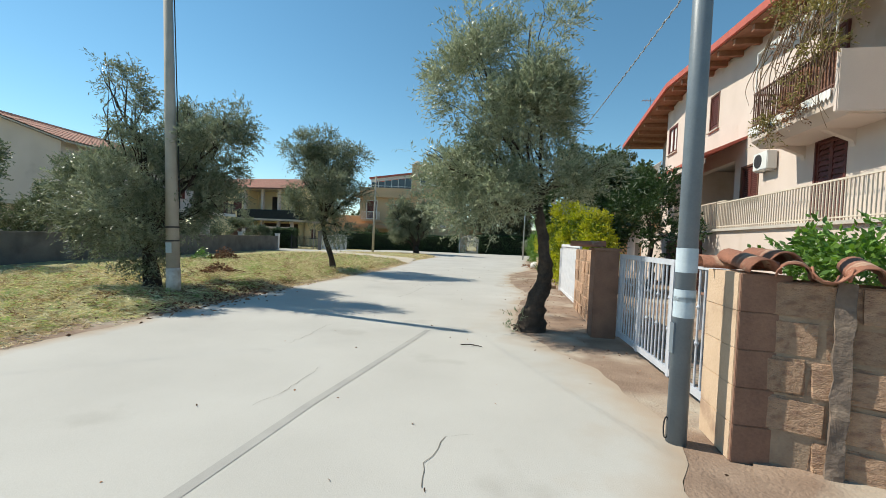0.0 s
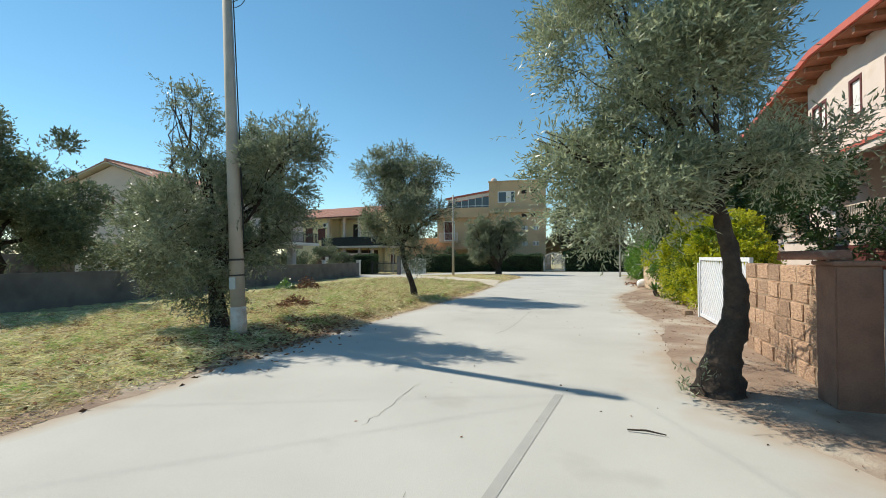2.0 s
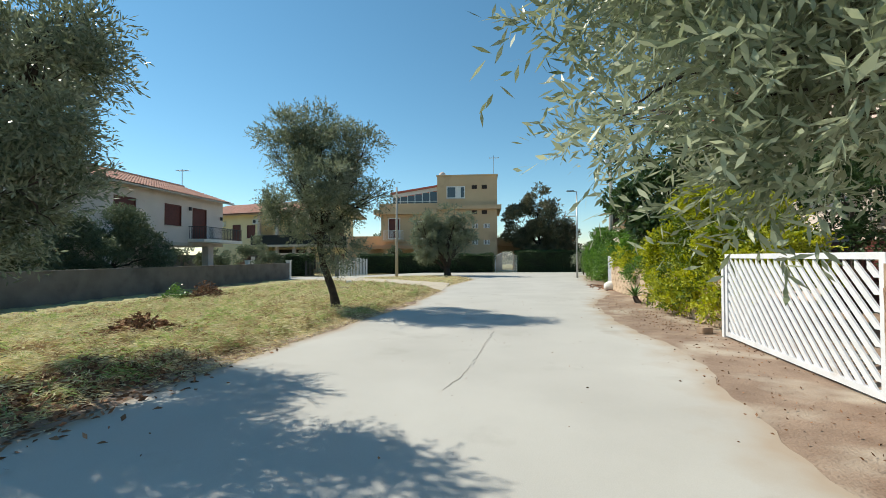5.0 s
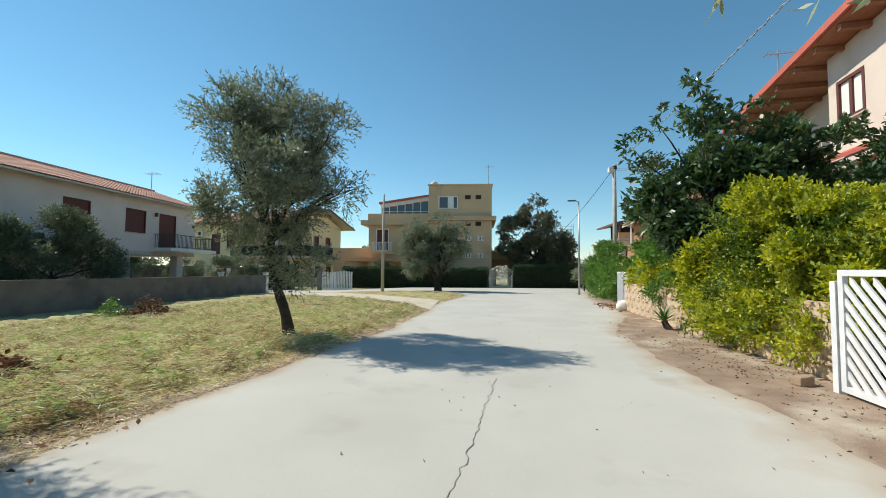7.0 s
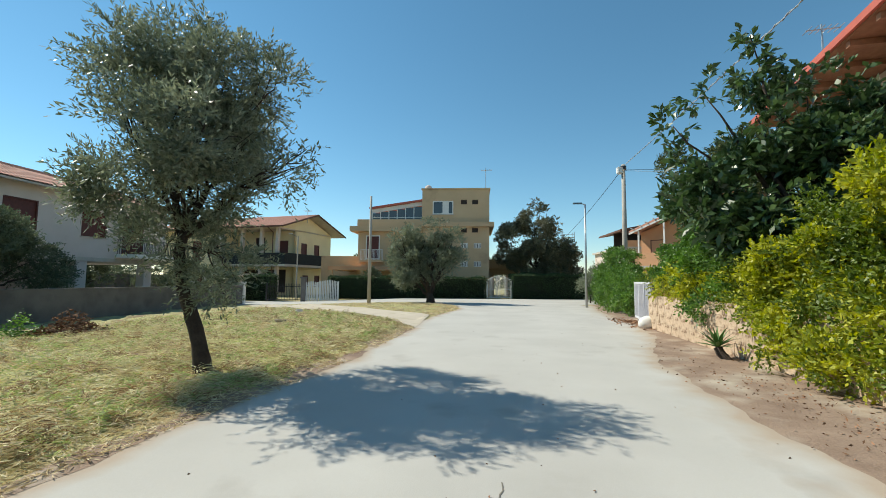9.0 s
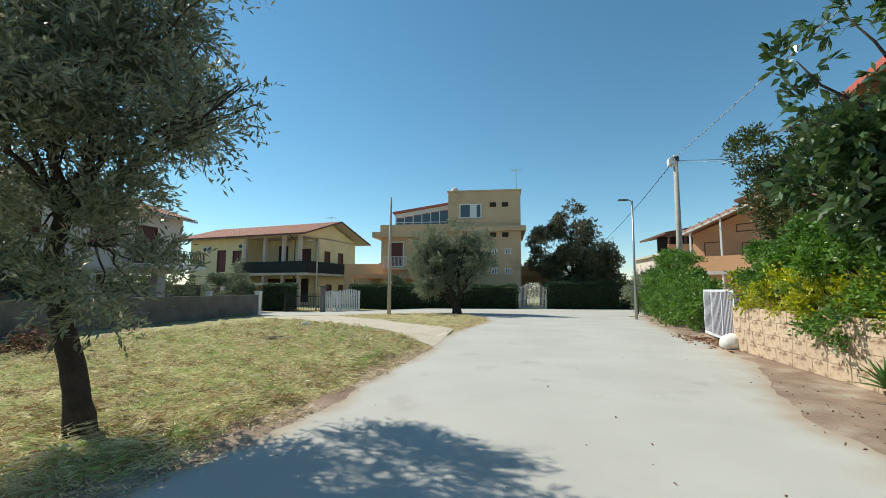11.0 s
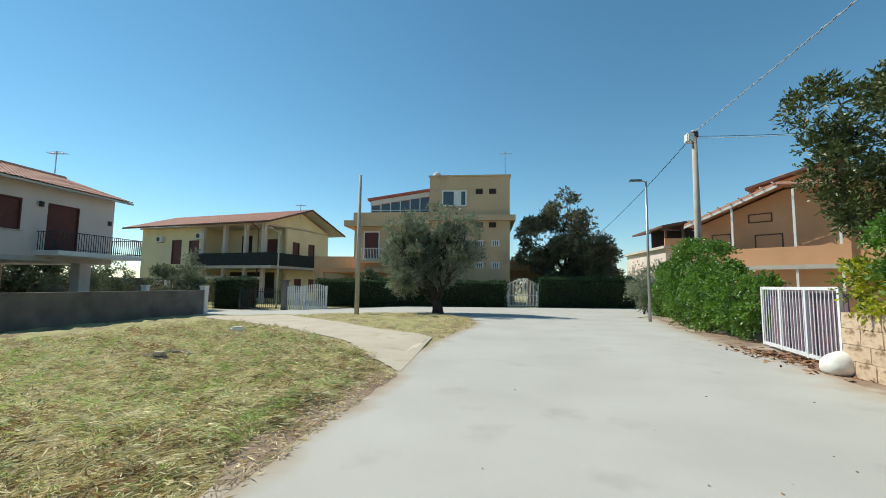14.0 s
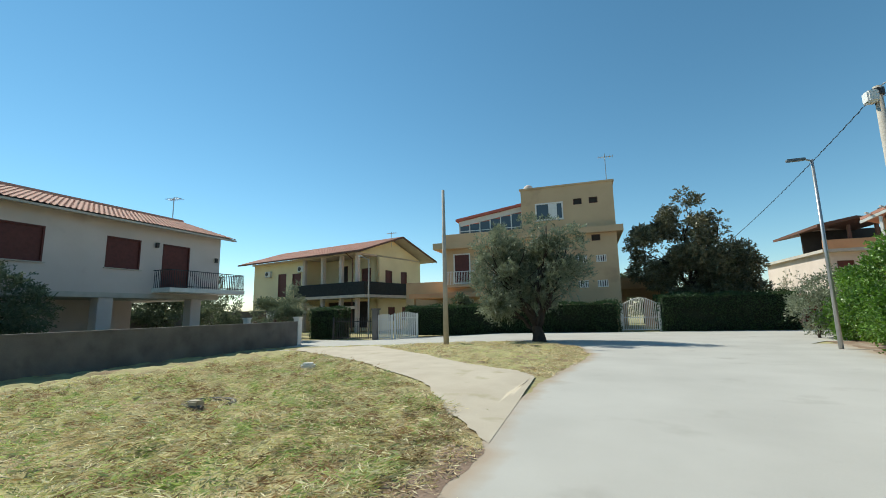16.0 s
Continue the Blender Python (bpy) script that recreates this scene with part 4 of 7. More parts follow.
P1 = tapered_pole("utility_pole", pose(-5.45, 10.25, 0, 0, -2.9, 0), 7.8, 0.15, 0.085, M_POLE, "tall tapered concrete utility pole with painted foot", "utility pole", "concrete poles")
M_FLAKE = material("flaking_white_paint", (0.70, 0.66, 0.62), (0.58, 0.52, 0.47), 6, 0.8, 0.6, 60, spots=(0.46, 0.37, 0.29), spot_at=0.52, spot_scale=5)
part("painted_foot", tube(bmesh.new(), ((0, 0, 0), (0, 0, 0.62)), [0.154, 0.149], 18), M_FLAKE, P1, "flaking white paint", True)
part("band", tube(bmesh.new(), ((0, 0, 1.55), (0, 0, 1.59)), 0.146, 18), M_IRON, P1, "steel band")
part("band", tube(bmesh.new(), ((0, 0, 1.24), (0, 0, 1.27)), 0.149, 18), M_IRON, P1, "steel band")
part("notice", boxes((-0.06, 0.07, -0.16, -0.14, 0.98, 1.22)), M_PAPER, P1, "pale paper notice")
part("crossarm", boxes((-0.05, 0.05, -0.12, 0.12, 7.3, 7.42)), M_IRON, P1)
for k in range(3):
    bm = bmesh.new()
    tube(bm, [(0.14 + 0.28 * math.cos(a), 0.1 * k - 0.1, 7.2 + (0.26 + 0.05 * k) * math.sin(a)) for a in np.linspace(0, 2 * math.pi, 17)], 0.008, 5, False)
    part("cable_coil", bm, M_CABLE, P1)
part("cable", tube(bmesh.new(), ((0.13, 0.02, 7.2), (0.16, 0.02, 4), (0.17, 0.02, 2.0)), 0.012, 6), M_CABLE, P1)
P2 = tapered_pole("utility_pole", pose(-6.85, 39.2, 0), 7.1, 0.125, 0.065, M_POLE, "bare tapered concrete pole standing in the grass", "utility pole", "concrete poles")
P3 = tapered_pole("utility_pole", pose(9.76, 40.0, 0), 9.3, 0.19, 0.115, M_POLE, "thick concrete utility pole carrying overhead cables", "utility pole", "concrete poles")
part("junction_box", boxes((-0.45, -0.1, -0.3, 0.1, 8.65, 9.1), bevel=0.05), M_PLASTIC, P3, "white junction box")
part("collar", tube(bmesh.new(), ((0, 0, 8.95), (0, 0, 9.2)), 0.19, 14), M_IRON, P3)
NP = tapered_pole("steel_pole", pose(3.03, 4.32, 0), 6.2, 0.08, 0.072, M_STEEL, "grey painted steel pole with torn paper strips", "pole")
for z, c in ((1.42, 0.20), (1.18, 0.10), (1.05, 0.17)):
    part("sticker", tube(bmesh.new(), ((0, 0, z), (0, 0, z + c)), 0.0812, 24, False), M_PAPER, NP, "torn paper strip", smooth=True)
part("wire_loop", tube(bmesh.new(), [(-0.088 - 0.02 * math.sin(a), 0.0, 0.12 + 0.09 * math.cos(a)) for a in np.linspace(0, 6.3, 13)], 0.006, 5, False), M_CABLE, NP)
part("hatch", boxes((-0.088, -0.07, -0.03, 0.03, 0.75, 1.0)), M_STEEL, NP)
SL = thing("street_lamp", pose(6.9, 38.6, 0), "slim grey street lamp with a flat head", "street lamp")
part("shaft", tube(bmesh.new(), ((0, 0, -0.2), (0, 0, 6.42)), [0.07, 0.045], 12), M_ALU, SL, smooth=True)
part("arm", tube(bmesh.new(), ((0, 0, 6.38), (-0.25, -0.05, 6.45)), 0.03, 8), M_ALU, SL)
part("lamp_head", boxes((-0.75, -0.2, -0.13, 0.05, 6.41, 6.5), bevel=0.02), M_STEEL, SL, "flat grey lamp head")
SL2 = thing("street_lamp", pose(-15.4, 47.5, -0.3), "slim pale lamp post by the white gate", "street lamp")
part("shaft", tube(bmesh.new(), ((0, 0, 0), (0, 0, 5.6)), [0.06, 0.05], 10), M_POLE, SL2)
part("arm", tube(bmesh.new(), ((0, 0, 5.5), (-0.5, -0.2, 5.8)), 0.03, 8), M_POLE, SL2)
part("lamp_head", boxes((-0.75, -0.45, -0.28, -0.12, 5.78, 5.86)), M_PLASTIC, SL2)


def cable(a, b, sag, r, label, mat=None, twist=False):
    a, b = Vector(a), Vector(b)
    bm = bmesh.new()
    n = 40
    pts = [a.lerp(b, k / n) - Vector((0, 0, sag * 4 * (k / n) * (1 - k / n))) for k in range(n + 1)]
    tube(bm, pts, r, 5)
    if twist:
        n2 = int((b - a).length / 0.12)
        tube(bm, [a.lerp(b, k / n2) + Vector((0.03 * math.sin(k * 1.4), 0, 0.03 * math.cos(k * 1.4) - sag * 4 * (k / n2) * (1 - k / n2))) for k in range(n2 + 1)], r * 0.8, 4)
    t = new("overhead_cable", mesh_of("overhead_cable", bm, mat or M_CABLE))
    return tagged(t, label, "cable", "overhead cables")


M_CABLEG = material("weathered_cable", (0.42, 0.45, 0.50), (0.3, 0.33, 0.37), 5, 0.6, 0)
cable((9.76, 40.0, 9.2), (5.2, 3.0, 7.4), 0.25, 0.016, "twisted overhead cable along the street", M_CABLEG, True)
cable((9.76, 40.0, 9.1), (9.9, 75.0, 5.5), 0.8, 0.011, "twisted overhead cable running on down the street", M_CABLE, True)
cable((9.76, 40.0, 9.0), (30, 36.0, 9.6), 0.6, 0.012, "thin overhead cable to the houses", M_CABLE)
cable((9.76, 40.0, 8.9), (30, 30.0, 8.4), 0.8, 0.014, "pale overhead cable to the houses", M_PLASTIC)
cable((-5.47, 10.3, 7.4), (-30, 4.0, 11.0), 0.5, 0.003, "thin overhead cable leaving the pole", M_CABLE)
cable((-5.47, 10.3, 7.35), (-28, -4.0, 10.5), 0.5, 0.003, "thin overhead cable leaving the pole", M_CABLE)
cable((-5.47, 10.3, 7.5), (4.0, -14.0, 8.2), 0.5, 0.003, "thin overhead cable leaving the pole", M_CABLE)


# ---- trees ----
def limb(bm, a, b, r0, r1, seed, wander=0.12, n=7, seg=8):
    rng = random.Random(seed)
    a, b = Vector(a), Vector(b)
    pts, rad = [], []
    for k in range(n + 1):
        f = k / n
        w = wander * math.sin(math.pi * f) * (b - a).length
        pts.append(a.lerp(b, f) + Vector((rng.uniform(-w, w), rng.uniform(-w, w), rng.uniform(-w, w) * 0.4)) * (0.6 if 0 < k < n else 0))
        rad.append(r0 + (r1 - r0) * f)
    tube(bm, pts, rad, seg)
    return pts


def olive_tree(m, trunk, radii, clusters, count, per, leaf, seed, label, mat, twig=0.34, group="olive trees", name="olive_tree", shell=0.5, up=0.4, gnarl=0.0):
    """A tapered crooked trunk, limbs that reach into each clump, and a crown of leaves along twigs."""
    rng = np.random.default_rng(seed)
    t = thing(name, m, label, "tree", group)
    bm = bmesh.new()
    pts = [Vector(p) for p in trunk]
    fine, rad = [], []
    for i in range(len(pts) - 1):
        for k in range(8):
            fine.append(pts[i].lerp(pts[i + 1], k / 8) + Vector(rng.normal(0, 0.003, 3)))
            rad.append(radii[i] + (radii[i + 1] - radii[i]) * k / 8 + rng.normal(0, 0.002) * radii[i])
    fine.append(pts[-1])
    rad.append(radii[-1])
    tube(bm, fine, rad, 22)
    for k in range(4 if gnarl else 0):
        turn = k * 1.7
        twist = [p + Vector((math.cos(turn + 0.22 * i), math.sin(turn + 0.22 * i), 0)) * r * 0.5 for i, (p, r) in enumerate(zip(fine, rad))]
        tube(bm, twist, [r * (0.48 + 0.1 * math.sin(i * 0.9 + k)) for i, r in enumerate(rad)], 12)
    for v in bm.verts:
        v.co += noise.noise_vector(v.co * 5) * (0.015 + 0.08 * gnarl) + noise.noise_vector(Vector((v.co.x * 16, v.co.y * 16, v.co.z * 5))) * (0.006 + 0.03 * gnarl)
    part("trunk", bm, M_BARK, t, smooth=True)
    top = pts[-1]
    for k, c in enumerate(clusters):
        bm = bmesh.new()
        start = fine[max(0, len(fine) - 1 - 2 * (k % 4))]
        ps = limb(bm, start, (c[0], c[1], c[2] + 0.3 * c[5]), radii[-1] * 0.55, 0.008, seed * 31 + k)
        for j in range(5):
            a = ps[2 + j % 5]
            d = unit(rng.normal(size=3)) * np.array(c[3:6]) * 0.8
            limb(bm, a, Vector((c[0], c[1], c[2])) + Vector(d), radii[-1] * 0.18, 0.004, seed * 77 + k * 9 + j, n=5, seg=5)
        part("limb", bm, M_BARK, t, smooth=True)
    quads("crown", sprigs(rng, clusters, count, per, twig, leaf[0], leaf[1], up=up, shell=shell), mat, t)
    return t


def leafy(name, m, clusters, count, per, leaf, mat, seed, label, category="shrub", twig=0.25, trunk=((0, 0, -0.2), (0, 0, 1.0)), r=0.1, group="", droop=0.0, up=0.4, shell=0.4):
    rng = np.random.default_rng(seed)
    t = thing(name, m, label, category, group)
    bm = bmesh.new()
    limb(bm, trunk[0], trunk[1], r, r * 0.7, seed)
    part("trunk", bm, M_BARK, t, smooth=True)
    for k, c in enumerate(clusters):
        bm = bmesh.new()
        limb(bm, trunk[1], c[:3], r * 0.5, 0.01, seed + k, seg=6)
        part("limb", bm, M_BARK, t, smooth=True)
    quads("foliage", sprigs(rng, clusters, count, per, twig, leaf[0], leaf[1], up=up, droop=droop, shell=shell), mat, t)
    return t


# the leaning olive by the gates
olive_tree(pose(2.62, 8.5, 0), ((-0.1, 0.0, -0.1), (-0.08, 0, 0.22), (-0.02, 0, 0.5), (0.1, 0.02, 0.85), (0.13, 0, 1.15), (0.06, 0, 1.6), (0.0, 0, 2.0), (-0.1, 0.05, 2.5)),
           [0.31, 0.22, 0.175, 0.155, 0.125, 0.105, 0.09, 0.075],
           ((-1.0, 0.0, 3.0, 1.0, 0.95, 0.9, 3), (-1.35, 0.2, 4.3, 0.75, 0.8, 1.2, 2.2), (-0.3, 0.2, 3.9, 0.75, 0.8, 1.1, 3.0), (-0.35, 0.2, 5.3, 0.65, 0.7, 1.0, 1.7),
            (1.0, 0.0, 2.85, 0.55, 0.6, 0.35, 0.8), (0.35, 0.2, 2.9, 0.7, 0.75, 0.5, 1.5), (-0.9, 0.1, 2.2, 0.8, 0.8, 0.5, 1.3), (-2.2, 0, 3.1, 0.45, 0.35, 0.2, 0.2), (-1.5, 0.1, 5.5, 0.4, 0.45, 0.6, 0.5), (-1.2, 2.1, 2.72, 0.65, 0.3, 0.17, 0.42), (-1.75, 0.3, 3.05, 0.55, 0.5, 0.65, 1.3), (-1.6, 0.2, 2.35, 0.5, 0.5, 0.4, 0.8)),
           7600, 13, (0.09, 0.02), 11, "large gnarled olive tree leaning beside the gates", L_OLIVE, gnarl=0.5)
leafy("olive_shoots", pose(2.28, 8.3, 0), ((0, 0, 0.22, 0.18, 0.16, 0.16, 1), (-0.14, -0.05, 0.12, 0.14, 0.12, 0.1, 0.7)), 22, 7, (0.07, 0.018), L_OLIVE, 15, "young shoots at the foot of the olive tree", "shoots", 0.16, ((0.05, 0, 0), (0, 0, 0.12)), 0.012)
# the olive in the grass that shades the road
olive_tree(pose(-4.37, 18.7, 0.02), ((0.12, 0, -0.1), (0.0, 0, 0.5), (-0.3, 0, 1.3), (-0.42, 0, 1.9), (-0.4, 0.05, 2.4)), [0.15, 0.11, 0.095, 0.085, 0.075],
           ((-1.55, 0, 5.25, 0.55, 0.55, 0.75, 1.1), (-0.5, 0, 5.4, 0.65, 0.6, 0.65, 1.1), (0.95, 0.1, 4.75, 0.55, 0.55, 0.6, 1.0), (-0.75, 0.8, 4.15, 0.9, 0.9, 0.8, 2.1), (0.4, -0.7, 3.85, 0.8, 0.85, 0.7, 1.9), (-0.5, -1.1, 3.6, 0.6, 0.6, 0.6, 0.9), (-1.1, 0.2, 4.6, 0.75, 0.75, 0.7, 1.7), (0.25, 0.0, 4.8, 0.8, 0.75, 0.6, 1.5), (-1.5, 0, 3.0, 0.7, 0.7, 0.6, 1.3),
            (-0.1, 0, 3.0, 0.9, 0.85, 0.65, 1.8), (1.25, 0, 3.4, 0.5, 0.5, 0.4, 0.7), (0.3, 0, 1.75, 0.5, 0.45, 0.65, 1.5), (-0.5, 0, 2.2, 0.6, 0.6, 0.45, 1.1), (1.6, 0.1, 3.6, 0.25, 0.25, 0.2, 0.2), (-2.0, 0, 4.9, 0.25, 0.25, 0.4, 0.25)),
           6200, 12, (0.1, 0.027), 12, "slender olive tree with a leaning trunk in the grass", L_OLIVE_DK)
# olive bush behind the pole
olive_tree(pose(-6.35, 10.7, 0), ((0.1, 0, -0.2), (0, 0, 0.5), (-0.1, 0, 1.0), (-0.1, 0, 1.5)), [0.22, 0.17, 0.13, 0.1],
           ((-1.45, 0.1, 2.2, 1.0, 0.95, 0.95, 2.0), (0.0, -1.3, 2.05, 0.65, 0.75, 0.75, 1.5), (-1.2, 2.2, 3.9, 0.8, 0.85, 1.0, 1.7), (-0.3, 1.9, 4.2, 0.7, 0.8, 0.8, 1.2), (-0.9, 0.2, 4.95, 0.45, 0.5, 0.65, 1.0), (-0.75, 0.2, 4.1, 0.5, 0.55, 0.6, 1.1), (-0.3, 0.1, 3.1, 0.65, 0.65, 0.7, 1.4), (1.4, 0.3, 3.5, 0.75, 0.75, 0.8, 2.0), (1.75, 0.3, 4.2, 0.45, 0.45, 0.45, 0.7),
            (0.5, 0.2, 2.2, 0.85, 0.8, 0.8, 1.7), (-0.3, 0.0, 0.95, 0.7, 0.65, 0.6, 0.9), (-2.2, 0.2, 1.7, 0.55, 0.6, 0.6, 0.8), (0.75, 0.3, 4.3, 0.25, 0.25, 0.45, 0.35), (1.5, 0.3, 2.3, 0.5, 0.5, 0.5, 0.7), (-1.3, 0.1, 5.4, 0.25, 0.25, 0.25, 0.25)),
           7600, 12, (0.1, 0.025), 13, "bushy olive tree grown round the concrete pole", L_OLIVE_DK)
# round olive on the island
olive_tree(pose(-3.0, 41.2, 0), ((0, 0, -0.1), (-0.02, 0, 0.3), (-0.12, 0, 0.7)), [0.36, 0.27, 0.2],
           ((-1.7, 0, 3.1, 1.4, 1.4, 1.7, 3.4), (0.1, 0, 3.3, 1.5, 1.4, 1.9, 3.8), (1.2, 0, 2.9, 1.0, 1.1, 1.4, 2.0), (-2.5, 0, 2.3, 0.9, 0.9, 1.0, 1.6), (-1.3, 0, 5.0, 1.3, 1.1, 0.9, 1.8), (0.6, 0, 5.1, 1.1, 1.0, 0.9, 1.5), (-0.4, 0, 1.9, 1.5, 1.0, 0.8, 1.6), (-2.3, 0, 4.4, 0.7, 0.8, 0.7, 0.9), (1.5, 0, 4.3, 0.6, 0.7, 0.7, 0.8)),
           6000, 12, (0.15, 0.042), 14, "round dense olive tree on the grass island", L_OLIVE_DK)


# magnolia-like tree beyond the gate
leafy("tree", pose(6.1, 55.0, 0), ((2.6, 0, 3.4, 1.6, 1.8, 2.2, 2.4), (2.2, 0, 5.0, 1.5, 1.6, 1.5, 1.8), (-1.7, 0, 5.5, 2.1, 2.2, 2.2, 3), (-0.1, 0, 7.6, 1.4, 1.7, 2.0, 2.2), (1.5, 0, 6.4, 1.3, 2.0, 1.7, 2.0), (2.4, 0, 3.9, 1.8, 2.0, 1.8, 2.0), (0, 0, 3.2, 2.8, 2.2, 2.2, 4.4), (2.0, 0.3, 2.6, 2.0, 2.0, 2.0, 3.0), (-3.0, 0, 6.0, 0.9, 1.2, 1.0, 1), (0.2, 0, 9.1, 0.6, 0.8, 0.9, 0.5), (2.3, 0, 7.7, 0.4, 0.5, 0.8, 0.3)),
      9500, 9, (0.22, 0.09), leaf_material("glossy_dark_leaf", (0.028, 0.038, 0.018), (0.27, 0.25, 0.14), 0.3, 0.08, 0.6), 21, "tall dark glossy-leaved tree behind the hedge", "tree", 0.3, ((0, 0, 0), (0, 0, 3)), 0.2)
# rubber tree over the golden hedge
leafy("rubber_tree", pose(7.2, 21.8, 0), ((-0.8, 0, 3.4, 1.6, 1.4, 1.5, 3), (-0.9, 0, 5.3, 0.75, 0.75, 1.1, 1.2), (0.9, 0, 4.0, 1.5, 1.3, 1.1, 2.6), (2.0, 0, 4.6, 1.1, 1.1, 1.1, 2.0), (1.2, 0.2, 5.6, 0.9, 0.9, 0.8, 1.2), (0.2, 0, 5.7, 0.6, 0.6, 0.6, 0.7), (-2.0, 0, 4.2, 0.8, 0.8, 0.6, 0.8), (-2.2, 0, 3.2, 0.8, 0.9, 0.6, 0.8), (0.4, 0, 2.2, 2.0, 1.2, 1.2, 2), (-0.95, 0, 6.4, 0.35, 0.35, 0.7, 0.6), (-0.95, 0, 7.2, 0.18, 0.18, 0.35, 0.22), (-2.0, 0, 5.8, 0.3, 0.3, 0.35, 0.3), (-2.7, 0, 5.1, 0.35, 0.35, 0.35, 0.3), (0.6, 0, 5.0, 0.6, 0.6, 0.5, 0.6)),
      3100, 8, (0.24, 0.10), L_RUBBER, 22, "large rubber tree with broad glossy dark leaves", "tree", 0.28, ((0, 0, 0), (0, 0, 2)), 0.16, droop=0.15, up=0.6)
# golden hedge over the tuff wall
rng = np.random.default_rng(23)
t = thing("golden_hedge", pose(0, 0, 0), "overgrown golden green hedge spilling over the wall", "hedge")
CL = [(5.95, 15.7, 1.75, 0.7, 0.8, 0.8, 1.6), (5.8, 16.8, 2.15, 0.8, 1.0, 0.95, 2.6), (5.85, 18.0, 2.15, 0.85, 1.0, 1.05, 2.8), (5.8, 19.2, 2.0, 0.85, 1.0, 1.1, 2.6), (5.8, 20.6, 1.5, 0.75, 1.0, 1.0, 2.2),
      (5.4, 16.5, 1.2, 0.5, 0.9, 0.8, 1.4), (5.3, 17.8, 1.0, 0.5, 0.9, 0.75, 1.3), (5.4, 19.2, 0.9, 0.45, 0.9, 0.6, 1), (6.1, 22.0, 1.6, 0.6, 0.9, 0.75, 1.5), (5.95, 23.5, 1.4, 0.5, 0.9, 0.5, 1.1), (6.05, 25, 1.5, 0.5, 0.9, 0.5, 1.2), (6.1, 26.4, 1.6, 0.45, 0.7, 0.45, 0.9), (5.05, 16.9, 0.55, 0.28, 0.8, 0.5, 0.8), (5.05, 18.3, 0.5, 0.28, 0.9, 0.45, 0.8), (5.2, 19.9, 0.5, 0.25, 0.8, 0.4, 0.6), (6.0, 15.2, 1.5, 0.4, 0.3, 0.8, 0.5)]
quads("foliage", sprigs(rng, CL, 14500, 8, 0.2, 0.085, 0.048, up=0.5, shell=0.4, lumps=14, tight=0.9), L_YELLOW, t)
quads("inner_foliage", sprigs(rng, [(x, y, z, a * 0.92, b, c * 0.92, w) for x, y, z, a, b, c, w in CL], 4500, 8, 0.18, 0.08, 0.042, up=0.4, shell=0.4, lumps=14, tight=0.9), L_GREENDK, t, "greener leaves inside the hedge")
bm = bmesh.new()
for k in range(14):
    limb(bm, (5.9 + 0.03 * k, 15.4 + 0.75 * k, 0), (5.75, 15.4 + 0.75 * k, 1.9), 0.035, 0.01, 400 + k, 0.15, 6, 6)
part("stems", bm, M_BARK, t, smooth=True)
rng = np.random.default_rng(230)
t = thing("climber", pose(0, 0, 0), "bright green climber over the tuff wall", "climber")
quads("foliage", sprigs(rng, ((5.85, 21.6, 2.7, 0.5, 0.7, 0.6, 1.6), (6.0, 22.2, 1.9, 0.6, 0.9, 0.8, 2), (6.2, 23.8, 2.0, 0.6, 0.9, 0.7, 2), (6.1, 21.2, 2.3, 0.7, 0.8, 0.7, 1.4), (6.35, 25.3, 1.9, 0.5, 0.8, 0.6, 1.4), (5.75, 22.8, 1.1, 0.3, 0.9, 0.4, 0.8), (6.6, 23.2, 2.8, 0.6, 0.9, 0.6, 1.6), (6.7, 24.8, 2.6, 0.7, 1.0, 0.6, 2.0), (6.8, 26.2, 2.4, 0.6, 0.8, 0.55, 1.6)), 7000, 8, 0.2, 0.09, 0.05), L_GREEN, t)
bm = bmesh.new()
for k in range(6):
    limb(bm, (6.1, 21.2 + 0.8 * k, 0), (6.1, 21.2 + 0.8 * k, 2.0), 0.03, 0.01, 450 + k, 0.15, 6, 6)
part("stems", bm, M_BARK, t, smooth=True)
# bright creeper hedge by the pale gate
rng = np.random.default_rng(24)
t = thing("creeper_hedge", pose(0, 0, 0), "loose bright green creeper hedge along the verge", "hedge")
CL2 = [(7.4, 31.9, 1.15, 0.45, 0.9, 1.0, 1.8), (7.6, 33.6, 1.35, 0.6, 1.2, 1.25, 2.3), (7.9, 35.4, 1.6, 0.75, 1.3, 1.55, 2.8), (8.3, 37.4, 1.6, 0.9, 1.4, 1.7, 2.8), (8.9, 39.8, 1.5, 1.0, 1.6, 1.6, 2.6), (9.6, 42.6, 1.4, 1.0, 1.6, 1.5, 2.4), (8.5, 37.0, 2.9, 0.7, 1.2, 0.7, 1.2),
       (7.1, 32.6, 0.8, 0.3, 1.1, 0.8, 1), (7.2, 34.6, 0.9, 0.35, 1.2, 0.9, 1.1), (7.6, 37, 0.9, 0.4, 1.3, 0.9, 1)]
quads("foliage", sprigs(rng, CL2, 11500, 8, 0.2, 0.10, 0.055, up=0.4, shell=0.35, lumps=14, tight=0.9), L_GREEN, t)
bm = bmesh.new()
for k in range(13):
    limb(bm, (7.5 + 0.2 * k, 31.8 + 0.95 * k, 0), (7.45 + 0.2 * k, 31.8 + 0.95 * k, 2.0), 0.04, 0.01, 500 + k, 0.15, 6, 6)
part("stems", bm, M_BARK, t, smooth=True)
